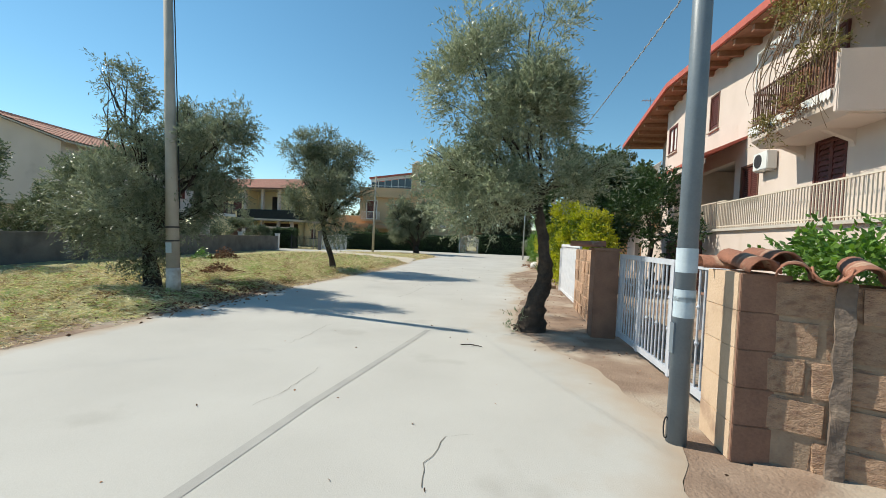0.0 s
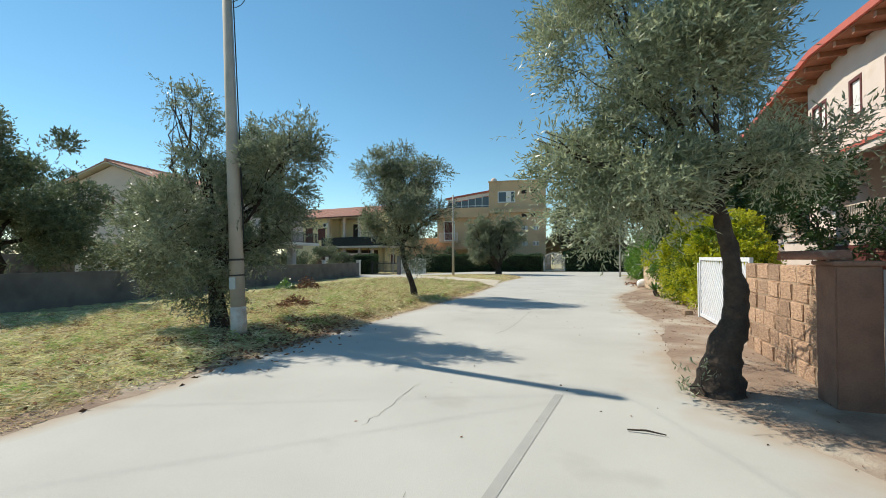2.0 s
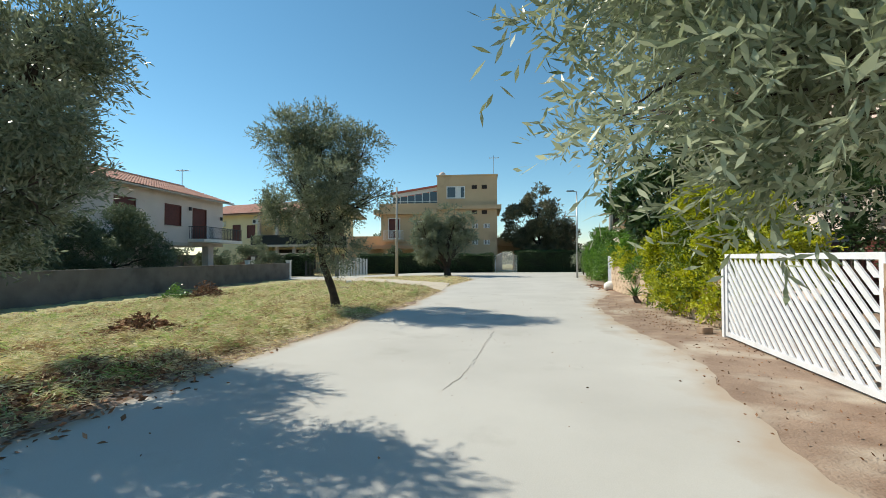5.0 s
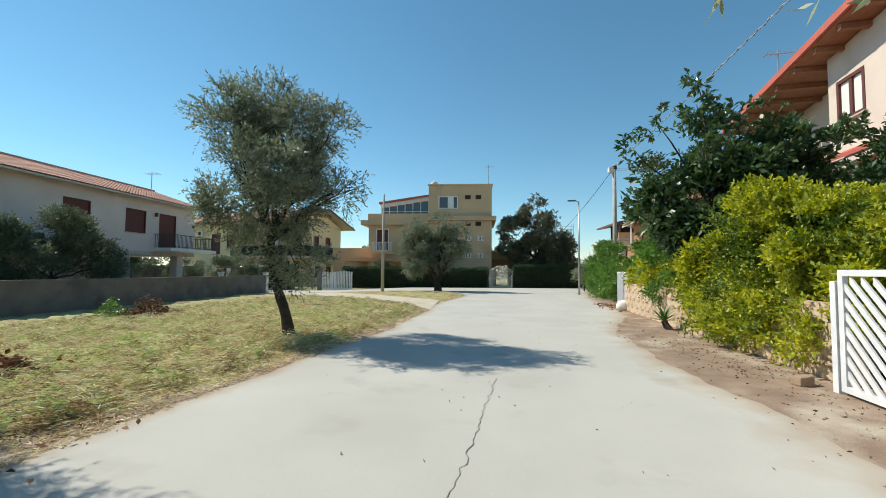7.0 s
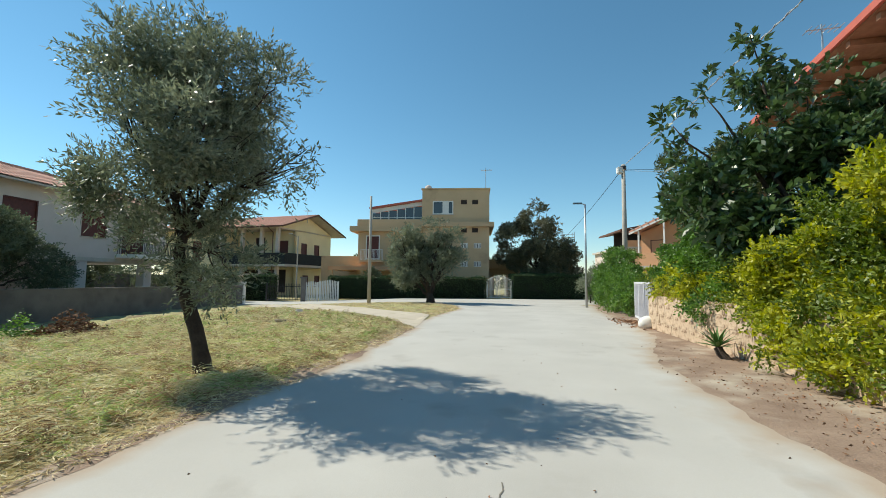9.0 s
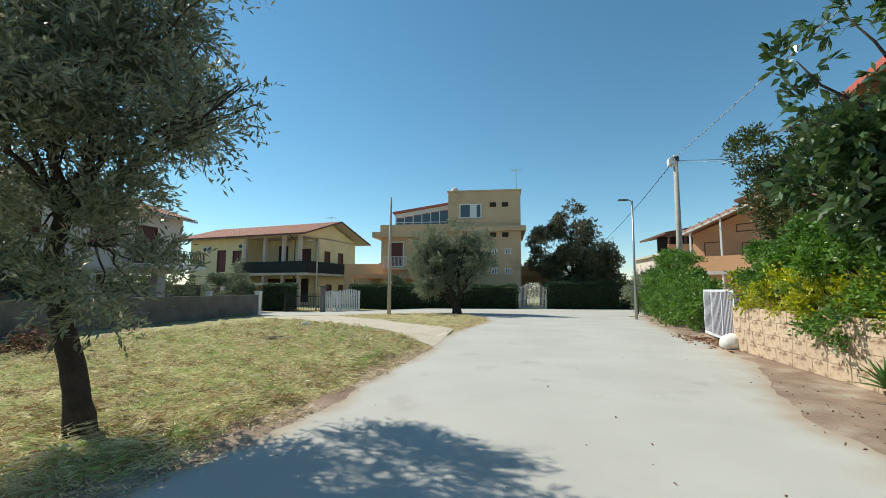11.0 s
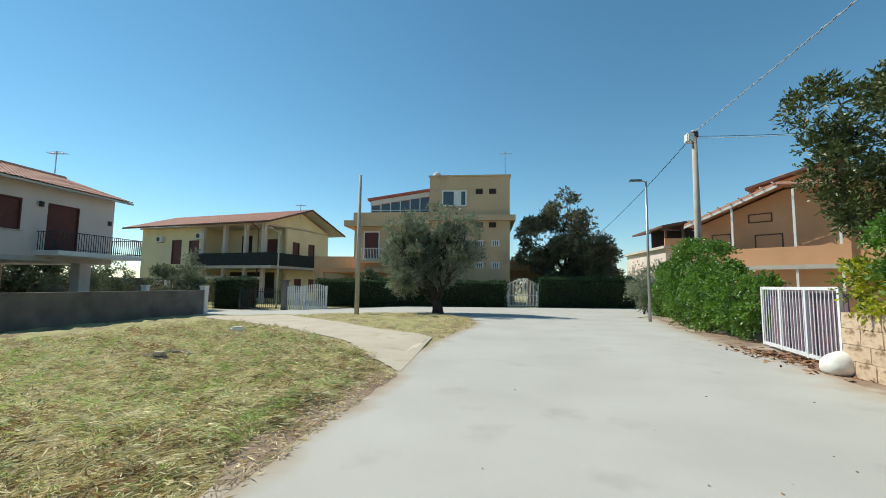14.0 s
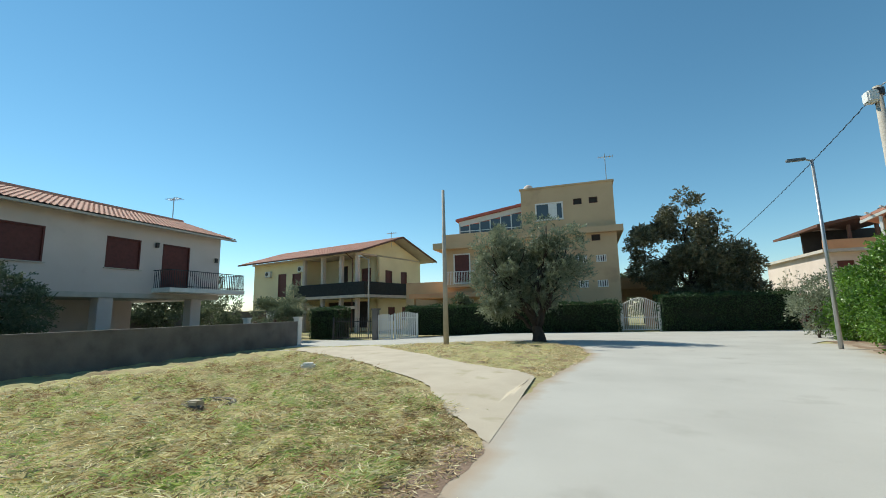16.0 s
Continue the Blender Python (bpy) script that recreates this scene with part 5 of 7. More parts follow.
# dark trees beyond the garden wall
DK = leaf_material("dark_shrub_leaf", (0.045, 0.068, 0.036), (0.22, 0.25, 0.155), 0.5, 0.25)
leafy("tree", pose(-20.3, 27.8, -0.4), ((0, -1.8, 2.6, 1.4, 1.6, 1.5, 2.5), (0, 0.2, 2.9, 1.5, 1.6, 1.7, 3), (0, 2.0, 2.6, 1.3, 1.4, 1.4, 2.2), (0, -3.2, 2.3, 1.2, 1.2, 1.3, 1.6), (0, 3.2, 2.2, 0.8, 0.9, 1.0, 1)),
      6500, 9, (0.13, 0.045), DK, 25, "dark spreading tree behind the garden wall", "tree", 0.3, ((0, 0, 0), (0, 0, 1.4)), 0.14, group="garden trees")
leafy("tree", pose(-20, 14.8, -0.4), ((0, -1.6, 5.6, 2.2, 2.2, 2.0, 3), (0, 1.2, 5.2, 2.0, 2.0, 2.0, 3), (0.4, 0, 3.0, 2.4, 2.6, 2.0, 3), (0, 2.4, 3.4, 1.8, 1.6, 1.6, 2), (0, -3.0, 4.0, 1.8, 1.6, 2.2, 2), (0, -0.6, 6.8, 1.2, 1.2, 1.1, 1)),
      9500, 9, (0.15, 0.055), DK, 26, "tall dark tree behind the garden wall", "tree", 0.3, ((0, 0, 0), (0, 0, 2.5)), 0.22, group="garden trees")
leafy("shrub", pose(-20, 20.5, -0.4), ((0, -0.8, 1.9, 1.2, 1.4, 1.5, 2), (0, 1.0, 2.2, 1.2, 1.4, 1.6, 2), (0, 2.8, 1.6, 1.0, 1.2, 1.2, 1.4)),
      3500, 9, (0.13, 0.045), DK, 27, "dark garden shrub behind the wall", "shrub", 0.3, ((0, 0, 0), (0, 0, 0.8)), 0.1, group="garden trees")
leafy("tree", pose(-41, 30, -0.4), ((0, 0, 8.4, 3.4, 3.4, 2.0, 3), (1.5, 2, 7.6, 2.4, 2.6, 1.6, 2), (-1, -2.5, 7.8, 2.4, 2.4, 1.7, 2)),
      1500, 9, (0.3, 0.07), L_HEDGE, 28, "dark umbrella pine beyond the pink house", "tree", 0.4, ((0, 0, 0), (0, 0, 7)), 0.25)
for (x, y, s, seed) in ((-20.6, 44.8, 1.0, 29), (-24.6, 48.5, 1.25, 30), (-23.2, 46.9, 0.8, 31), (-26.5, 45.0, 1.1, 32)):
    leafy("shrub", pose(x, y, -0.35), ((0, 0, 1.2 * s, 1.2 * s, 1.1 * s, 1.1 * s, 2), (0.6 * s, 0.2, 1.8 * s, 0.8 * s, 0.8 * s, 0.8 * s, 1), (-0.7 * s, 0, 1.5 * s, 0.7 * s, 0.8 * s, 0.9 * s, 1)),
          1300, 9, (0.14, 0.05), DK if seed != 31 else leaf_material("reddish_shrub_leaf", (0.05, 0.03, 0.02), (0.16, 0.10, 0.07), 0.5, 0.15), seed, "garden shrub beside the iron gate", "shrub", 0.25, ((0, 0, 0), (0, 0, 0.6)), 0.07, "shrubs by the yellow house")
leafy("tree", pose(-26.8, 53.8, -0.3), ((0, 0, 3.4, 1.1, 1.1, 1.3, 2), (0.8, 0, 2.4, 1.0, 1.0, 1.1, 1.5), (-0.8, 0, 2.6, 0.9, 0.9, 1.0, 1)), 800, 8, (0.13, 0.04), L_OLIVE_DK, 33, "small olive tree in front of the yellow house", "tree", 0.25, ((0, 0, 0), (0, 0, 1.4)), 0.08)
leafy("shrub", pose(-9.6, 50.9, 0), ((0, 0, 2.0, 0.9, 0.8, 0.7, 1),), 500, 8, (0.12, 0.05), DK, 34, "rounded shrub showing above the hedge", "shrub", 0.2, ((0, 0, 0), (0, 0, 1.2)), 0.06)
leafy("tree", pose(-16, 75, 0), ((0, 0, 4.6, 2.2, 2, 1.4, 1), (2.4, 0, 4.0, 1.8, 2, 1.2, 1)), 800, 8, (0.25, 0.08), L_HEDGE, 35, "dark tree far behind the houses", "tree", 0.3, ((0, 0, 0), (0, 0, 3)), 0.15)
for (x, y, s, seed) in ((12.6, 57.0, 1.3, 36), (9.6, 46.2, 1.0, 37), (8.6, 44.0, 0.9, 38)):
    leafy("shrub", pose(x, y, 0), ((0, 0, 1.3 * s, 1.1 * s, 1.1 * s, 1.2 * s, 2), (0.5, 0, 2.2 * s, 0.8 * s, 0.8 * s, 0.9 * s, 1)), 600, 8, (0.13, 0.045), L_OLIVE_DK, seed, "loose grey-green shrub at the corner", "shrub", 0.25, ((0, 0, 0), (0, 0, 0.8)), 0.06, "corner shrubs")
# tree whose branches hang over the verge by the pale gate
leafy("tree", pose(12.2, 31.6, 0), ((-2.9, 0, 6.7, 0.85, 1.0, 0.8, 1.3), (-2.7, 0, 5.2, 0.8, 0.9, 0.7, 1.2), (-1.7, 0.3, 4.0, 1.2, 1.0, 0.9, 1.6), (-1.8, 0, 6.2, 1.0, 1.0, 0.7, 1.4), (0, 0, 6.8, 1.6, 1.6, 1.5, 2.4), (-1.4, -1.6, 5.0, 1.2, 1.4, 0.9, 1.6), (0.2, -1.8, 4.8, 1.5, 1.5, 1.4, 2), (-0.6, -3.0, 3.6, 1.2, 1.2, 1.1, 1.4), (1.5, 0, 3.8, 1.5, 1.5, 1.3, 1.5)),
      4900, 8, (0.17, 0.06), leaf_material("medlar_leaf", (0.03, 0.05, 0.015), (0.15, 0.17, 0.06), 0.4, 0.2), 39, "tree with long dark leaves behind the pale gate", "tree", 0.3, ((0, 0, 0), (0, 0, 2.6)), 0.14)


# ---- the cream house above the gates ----
RHM = pose(11.93, 19.8, 0, 0, 0, -9.1)
RH = thing("cream_house", RHM, "cream two-storey house on a podium, timber eaves", "house")
WINS = ((-0.9, 0.0, 6.8, 8.35), (1.4, 2.3, 6.9, 8.4), (4.1, 5.45, 6.9, 8.4), (-4.35, -3.1, 3.5, 4.75), (-8.35, -7.15, 2.4, 4.75), (2.6, 3.6, 3.2, 4.75))
bm = bmesh.new()
wall_with_holes(bm, -12.0, 5.9, 0, 8.45, (*WINS, (-2.6, 1.2, 2.35, 5.1)), lambda b, a, c, z0, z1: box(b, 0, 0.3, a, c, z0, z1))
part("wall", bm, M_CREAM, RH)
bm = bmesh.new()
prism(bm, ((-7.5, 8.45), (5.9, 8.45), (5.9, 9.45), (2.8, 9.75), (-7.5, 8.72)), "x", 0.0, 0.3)
part("gable", bm, M_CREAM, RH)
bm = bmesh.new()
wall_with_holes(bm, 5.9, 11.4, 0, 8.1, ((7.0, 8.0, 2.6, 4.8), (9.0, 9.9, 3.0, 4.8), (7.0, 8.1, 6.3, 8.0)), lambda b, a, c, z0, z1: box(b, 1.4, 1.7, a, c, z0, z1))
part("recessed_wall", bm, M_CREAM, RH)
bm = bmesh.new()
prism(bm, ((5.9, 8.1), (11.4, 8.1), (11.4, 8.9), (5.9, 9.4)), "x", 1.4, 1.7)
part("gable", bm, M_CREAM, RH)
part("side_wall", boxes((0.3, 1.4, 5.6, 5.9, 0, 9.2)), M_CREAM, RH)
part("side_wall", boxes((1.7, 11, 11.1, 11.4, 0, 8.7)), M_CREAM, RH)
part("side_wall", boxes((0.3, 11, -12, -11.7, 0, 8.1)), M_CREAM, RH)
part("back_wall", boxes((10.7, 11, -11.7, 11.1, 0, 8.7)), M_CREAM, RH)
part("porch_wall", boxes((1.7, 1.9, -2.8, 1.4, 2.35, 5.3)), M_CREAM, RH)
part("porch_wall", boxes((0.3, 1.7, 1.2, 1.4, 2.35, 5.3)), M_CREAM, RH)
part("porch_wall", boxes((0.3, 1.7, -2.8, -2.6, 2.35, 5.3)), M_CREAM, RH)
part("porch_floor", boxes((0.0, 1.9, -2.8, 1.4, 2.2, 2.35)), M_SLAB, RH)
part("floor", boxes((0.3, 10.7, -11.7, 11.1, 5.35, 5.5)), M_SLAB, RH)
opening(RH, "door", pose(1.68, 0.4, 2.36, 0, 0, -90), 0.8, 2.35, 0.02, M_WOOD, M_TRIMW, "narrow brown door with a pale blind", 0.1, False)
opening(RH, "door", pose(1.68, -1.0, 2.36, 0, 0, -90), 0.9, 2.35, 0.02, M_WOOD, M_TRIMW, "narrow brown door with a pale blind", 0.1, False)
opening(RH, "window", pose(0, 0.0, 6.8, 0, 0, -90), 0.9, 1.55, 0.12, M_WOOD, M_TRIMW, "brown louvred shutter window", 0.09, True, 1)
opening(RH, "window", pose(0, 2.3, 6.9, 0, 0, -90), 0.9, 1.5, 0.12, M_SHUT, M_TRIMW, "window with brown frame and white blind", 0.12)
t = opening(RH, "window", pose(0, 5.45, 6.9, 0, 0, -90), 1.35, 1.5, 0.12, M_SHUT, M_TRIMW, "double window with brown frame and white blinds", 0.12)
part("mullion", boxes((0.6, 0.75, 0.0, 0.1, 0.12, 1.38)), M_SHUT, t)
opening(RH, "window", pose(0, -3.1, 3.5, 0, 0, -90), 1.25, 1.25, 0.12, M_WOOD, M_TRIMW, "brown louvred double shutter window", 0.07, True, 2)
opening(RH, "balcony_door", pose(0, -7.15, 2.4, 0, 0, -90), 1.2, 2.35, 0.12, M_SHUT, M_TRIMW, "dark brown louvred balcony door", 0.07, False, 2)
opening(RH, "window", pose(0, 3.6, 3.2, 0, 0, -90), 1.0, 1.55, 0.12, M_TRIMW, M_TRIMW, "pale shuttered window", 0.08)
opening(RH, "door", pose(1.4, 8.0, 2.6, 0, 0, -90), 1.0, 2.2, 0.12, M_WOOD, M_SHUT, "brown door on the far terrace", 0.09, False)
opening(RH, "window", pose(1.4, 9.9, 3.0, 0, 0, -90), 0.9, 1.8, 0.12, M_WOOD, M_SHUT, "brown shutter window", 0.09, False)
opening(RH, "door", pose(1.4, 8.1, 6.3, 0, 0, -90), 1.1, 1.7, 0.12, M_WOOD, M_SHUT, "brown door on the upper balcony", 0.09, False)
# roof with purlins showing under the verge
for a, b in (((2.8, 9.95), (12.6, 9.0)), ((2.8, 9.95), (-12.8, 8.35))):
    bm = bmesh.new()
    prism(bm, (a, b, (b[0], b[1] - 0.16), (a[0], a[1] - 0.16)), "x", -0.95, 11.8)
    part("roof_deck", bm, M_BEAM, RH, "stained timber roof boards")
    bm = bmesh.new()
    prism(bm, ((a[0], a[1] + 0.13), (b[0], b[1] + 0.13), (b[0], b[1] - 0.12), (a[0], a[1] - 0.12)), "x", -1.06, -0.951)
    part("verge_flashing", bm, M_REDTRIM, RH, "red painted verge flashing")
    bm = bmesh.new()
    prism(bm, ((a[0], a[1] + 0.1), (b[0], b[1] + 0.1), (b[0], b[1] + 0.003), (a[0], a[1] + 0.003)), "x", -0.95, 11.8)
    part("roof_tiles", bm, M_TILE, RH)
for k in range(19):
    y = -11.6 + k * 1.28
    top = (9.95 - (y - 2.8) * 0.097 if y > 2.8 else 9.95 - (2.8 - y) * 0.1026) - 0.17
    part("purlin", boxes((-0.85, 0.0 if y < 5.9 else 1.4, y - 0.09, y + 0.09, top - 0.2, top)), M_BEAM, RH)
# podium, terraces and railings
part("podium", boxes((-1.3, 0, -12, -4.6, 0, 2.28)), M_CREAM, RH)
part("podium", boxes((-1.0, 0, -4.55, 5.6, 0, 2.28)), M_CREAM, RH)
bm = bmesh.new()
wall_with_holes(bm, 5.6, 11.4, 0, 2.6, ((7.6, 9.2, 0, 1.9),), lambda b, a, c, z0, z1: box(b, -0.6, -0.3, a, c, z0, z1))
part("podium", bm, M_CREAM, RH)
# dark sheet painting the shade behind the podium opening
part("podium_recess_shade", boxes((0.8, 1.0, 5.6, 11.4, 0, 2.5)), M_DARKROOM, RH)
part("terrace_slab", boxes((-0.7, 1.4, 5.7, 11.4, 2.6, 2.75)), M_SLAB, RH)
part("terrace_slab", boxes((-1.4, 0, -12, -4.5, 2.28, 2.36)), M_SLAB, RH)
part("terrace_slab", boxes((-1.1, 0, -4.48, 5.65, 2.28, 2.36)), M_SLAB, RH)
part("balcony_slab", boxes((-0.3, 1.4, 5.9, 10.6, 5.6, 5.8)), M_SLAB, RH)


def railing(parent, x, y0, y1, z0, z1, step, mat, label):
    r = new("railing")
    r.parent = parent
    tagged(r, label)
    part("top_rail", boxes((x - 0.025, x + 0.025, y0, y1, z1 - 0.04, z1)), mat, r)
    part("bottom_rail", boxes((x - 0.02, x + 0.02, y0, y1, z0 + 0.06, z0 + 0.09)), mat, r)
    me = mesh_of("baluster", boxes((-0.014, 0.014, -0.014, 0.014, z0, z1 - 0.02)), mat)
    bars("baluster", me, r, (x, y0 + 0.02, 0), (0, step, 0), int((y1 - y0) / step) + 1)
    return r


M_CREAMRAIL = material("cream_painted_iron", (0.66, 0.58, 0.48), (0.55, 0.46, 0.37), 6, 0.6, 0.1, spots=(0.35, 0.2, 0.13), spot_at=0.68)
M_REED = material("woven_reed", (0.30, 0.15, 0.09), (0.19, 0.09, 0.055), 14, 0.9, 0.6, 90)
M_TWIG = material("dry_brown_stem", (0.26, 0.18, 0.11), (0.15, 0.10, 0.065), 9, 0.9, 0.3)
M_RUSTRAIL = material("brown_painted_iron", (0.20, 0.10, 0.075), (0.14, 0.07, 0.05), 6, 0.6, 0.1)
railing(RH, -0.95, -4.4, 0.42, 2.36, 3.4, 0.14, M_CREAMRAIL, "cream iron railing")
railing(RH, -1.3, -11.9, -4.6, 2.36, 3.25, 0.11, M_CREAMRAIL, "cream iron railing")
railing(RH, -0.6, 5.8, 11.3, 2.75, 3.8, 0.15, M_CREAMRAIL, "cream iron railing")
railing(RH, -0.2, 6.0, 10.5, 5.8, 6.7, 0.15, M_CREAMRAIL, "cream iron railing")
# added ribbed dark panel standing in for the shaded yard behind the bar gate
part("maroon_backdrop", boxes((-1.03, -1.0, -2.7, 1.4, 0.02, 2.0)), M_SHUT, RH, "added dark maroon panel darkening the view through the gate")
for k in range(6):
    part("backdrop_rib", boxes((-1.05, -1.03, -2.7, 1.4, 0.15 + k * 0.32, 0.19 + k * 0.32)), M_BRICKY, RH)
# canopy over the porch
bm = bmesh.new()
prism(bm, ((-1.5, 5.05), (0.0, 5.75), (0.0, 5.85), (-1.5, 5.17)), "y", -3.4, 5.2)
part("porch_canopy", bm, M_REDTRIM, RH, "red-brown sloping porch canopy")
part("canopy_beam", boxes((-1.45, -1.3, -3.3, 5.1, 4.85, 5.04)), M_CREAM, RH)
for yy in (0.6,):
    part("canopy_post", boxes((-1.1, -0.8, yy - 0.15, yy + 0.15, 2.36, 5.0), bevel=0.01), M_CREAM, RH)
# upper balcony with its awning frame and dead creeper
bm = bmesh.new()
prism(bm, ((0.0, 4.72), (-0.95, 4.72), (-1.2, 4.92), (-1.25, 5.3), (0.0, 5.3)), "y", -9.8, -6.3)
part("balcony_slab", bm, M_CREAM, RH)
part("balcony_end_wall", boxes((-1.25, 0, -9.92, -9.8, 4.75, 6.1), bevel=0.02), M_CREAM, RH)
railing(RH, -1.2, -9.78, -6.32, 5.32, 6.35, 0.11, M_RUSTRAIL, "rust-brown iron railing")
part("railing_side", boxes((-1.2, 0, -6.34, -6.31, 6.3, 6.35), *[(-1.2 + 0.13 * k, -1.18 + 0.13 * k, -6.335, -6.315, 5.32, 6.3) for k in range(10)]), M_RUSTRAIL, RH)
part("reed_screen", boxes((-1.15, -1.13, -9.7, -7.6, 5.4, 6.3)), M_REED, RH, "brown woven reed screen")
bm = bmesh.new()
for k in range(26):
    y = -9.75 + k * 0.133
    prism(bm, ((y, 5.3), (y + 0.125, 5.3), (y + 0.125, 5.14), (y + 0.062, 5.06), (y, 5.14)), "x", -1.285, -1.27)
part("lace_edging", bm, M_TRIMW, RH, "scalloped white cloth edging")
for y in (-6.4, -9.7):
    part("awning_post", tube(bmesh.new(), ((-1.2, y, 6.3), (-1.2, y, 7.5), (-0.02, y, 8.1)), 0.025, 6), M_TRIMW, RH)
part("awning_bar", tube(bmesh.new(), ((-1.2, -6.4, 7.5), (-1.2, -9.7, 7.5)), 0.025, 6), M_TRIMW, RH)
bm = bmesh.new()
prism(bm, ((-1.25, 7.46), (-0.05, 8.06), (-0.05, 8.09), (-1.25, 7.49)), "y", -9.8, -7.3)
part("awning", bm, M_CREAM, RH, "sun-bleached awning cloth")
bm = bmesh.new()
for k in range(12):
    prism(bm, ((-9.8 + 0.208 * k, 7.46), (-9.6 + 0.208 * k, 7.46), (-9.65 + 0.208 * k, 7.24), (-9.75 + 0.208 * k, 7.24)), "x", -1.27, -1.255)
part("valance", bm, M_TRIMW, RH, "scalloped awning valance")
opening(RH, "balcony_door", pose(-0.06, -7.2, 5.35, 0, 0, -90), 1.0, 2.2, 0.05, M_SHUT, M_SHUT, "dark brown balcony door", 0.09, False)
for y in (-6.75, -8.6):
    bm = bmesh.new()
    prism(bm, ((-0.06, 4.45), (0, 4.3), (0, 4.72), (-0.7, 4.72)), "y", y, y + 0.16)
    part("corbel", bm, M_CREAM, RH)
rng = np.random.default_rng(61)
t = thing("creeper", RHM, "half-dead creeper hanging from the upper balcony", "creeper")
for k in range(34):
    y0 = -10.2 + rng.uniform(0, 2.8)
    z0 = 7.4 + rng.uniform(-0.6, 0.8)
    y1, z1 = y0 + rng.normal(0.5, 0.7), rng.uniform(4.4, 6.6)
    bm = bmesh.new()
    pts = [(-1.3 - 0.22 * math.sin(math.pi * f) + 0.03 * math.sin(9 * f + k), y0 + (y1 - y0) * f + 0.12 * math.sin(5 * f + k), z0 + (z1 - z0) * f - 0.25 * math.sin(math.pi * f)) for f in np.linspace(0, 1, 14)]
    tube(bm, pts, [0.016 - 0.011 * f for f in np.linspace(0, 1, 14)], 5)
    part("stem", bm, M_TWIG, t, smooth=True)
quads("foliage", sprigs(rng, ((-1.35, -8.9, 7.6, 0.35, 0.9, 0.5, 2.2), (-1.35, -9.6, 7.0, 0.3, 0.6, 0.8, 1.4), (-1.35, -9.2, 6.2, 0.25, 0.8, 0.7, 1.0), (-1.35, -7.9, 5.3, 0.2, 0.9, 0.3, 0.9), (-1.3, -7.6, 4.8, 0.25, 0.5, 0.3, 0.7)), 620, 7, 0.22, 0.085, 0.04), leaf_material("withered_leaf", (0.10, 0.085, 0.03), (0.40, 0.34, 0.13), 0.7, 0.25), t)
quads("dead_foliage", sprigs(rng, ((-1.3, -8.4, 6.9, 0.25, 0.8, 0.4, 1), (-1.35, -8.0, 5.2, 0.2, 1.0, 0.35, 1.2)), 220, 7, 0.2, 0.07, 0.04), M_LITTER, t, "dry brown leaves")
aircon(RHM @ pose(0, -5.0, 4.32, 0, 0, -90), "outdoor air conditioners")
antenna(RHM @ pose(-0.4, 8.3, 9.3), 1.9)


# ---- tuff walls, pillars and gates on the verge ----
def stone_meshes(n, seed, mat, worn=0.05, rough=0.03):
    """A few rough blocks of unit size that all the masonry shares."""
    rng = random.Random(seed)
    out = []
    for k in range(n):
        bm = bmesh.new()
        box(bm, -0.5, 0.5, -0.5, 0.5, -0.5, 0.5, bevel=worn)
        for v in bm.verts:
            v.co += Vector((rng.uniform(-1, 1), rng.uniform(-1, 1), rng.uniform(-1, 1))) * rough
        out.append(mesh_of("stone", bm, mat))
    return out


STONES = stone_meshes(6, 5, M_STONE)
STONES_PALE = stone_meshes(6, 6, M_STONEY, 0.018, 0.01)


def tuff_wall(name, a, b, h, label, seed, thick=0.28, course=0.24, lo=0.3, hi=0.55, coping=0.0, kinds=None, joint=0.012, fill=None):
    """A wall of squared tuff blocks in uneven courses round a mortar core, from a to b."""
    rng = random.Random(seed)
    a, b = Vector(a), Vector(b)
    ang = math.degrees(math.atan2(b.y - a.y, b.x - a.x))
    length = (b - a).length
    t = thing(name, pose(a.x, a.y, 0, 0, 0, ang), label, "wall", "", "structure")
    part("mortar", boxes((0, length, -thick / 2 + 0.02, thick / 2 - 0.02, -0.2, h - 0.02)), fill or M_MORTAR, t)
    n = round(h / course)
    c = h / n
    for k in range(n):
        x = -rng.uniform(0, 0.25)
        while x < length - 0.05:
            w = rng.uniform(lo, hi)
            x0, x1 = max(0, x), min(length, x + w)
            x += w
            if x1 - x0 < 0.08:
                continue
            d = thick + rng.uniform(-2.5, 0.8) * joint
            share("stone", rng.choice(kinds or STONES), t, Matrix.Translation(((x0 + x1) / 2, 0, c * (k + 0.5))) @ Matrix.Diagonal((x1 - x0 - joint, d, c - joint, 1)))
    if coping:
        part("coping", boxes((-0.02, length + 0.02, -thick / 2 - 0.04, thick / 2 + 0.04, h, h + coping)), M_MORTAR, t)
    return t


tuff_wall("wall_corner", (3.55, 4.17, 0), (7.75, 1.44, 0), 1.42, "rough tuff block wall capped with roof tiles", 41, 0.3, 0.285, 0.34, 0.6, joint=0.02)
tuff_wall("wall_between_gates", (3.86, 8.5, 0), (4.22, 11.45, 0), 1.5, "weathered tuff block wall between two gates", 42, 0.26, 0.25)
tuff_wall("wall_under_hedge", (5.2, 15.7, 0), (6.16, 27.2, 0), 1.12, "yellowish tuff wall under the golden hedge", 43, 0.28, 0.28, 0.4, 0.7, 0.0, STONES_PALE, 0.005, M_STONEY)


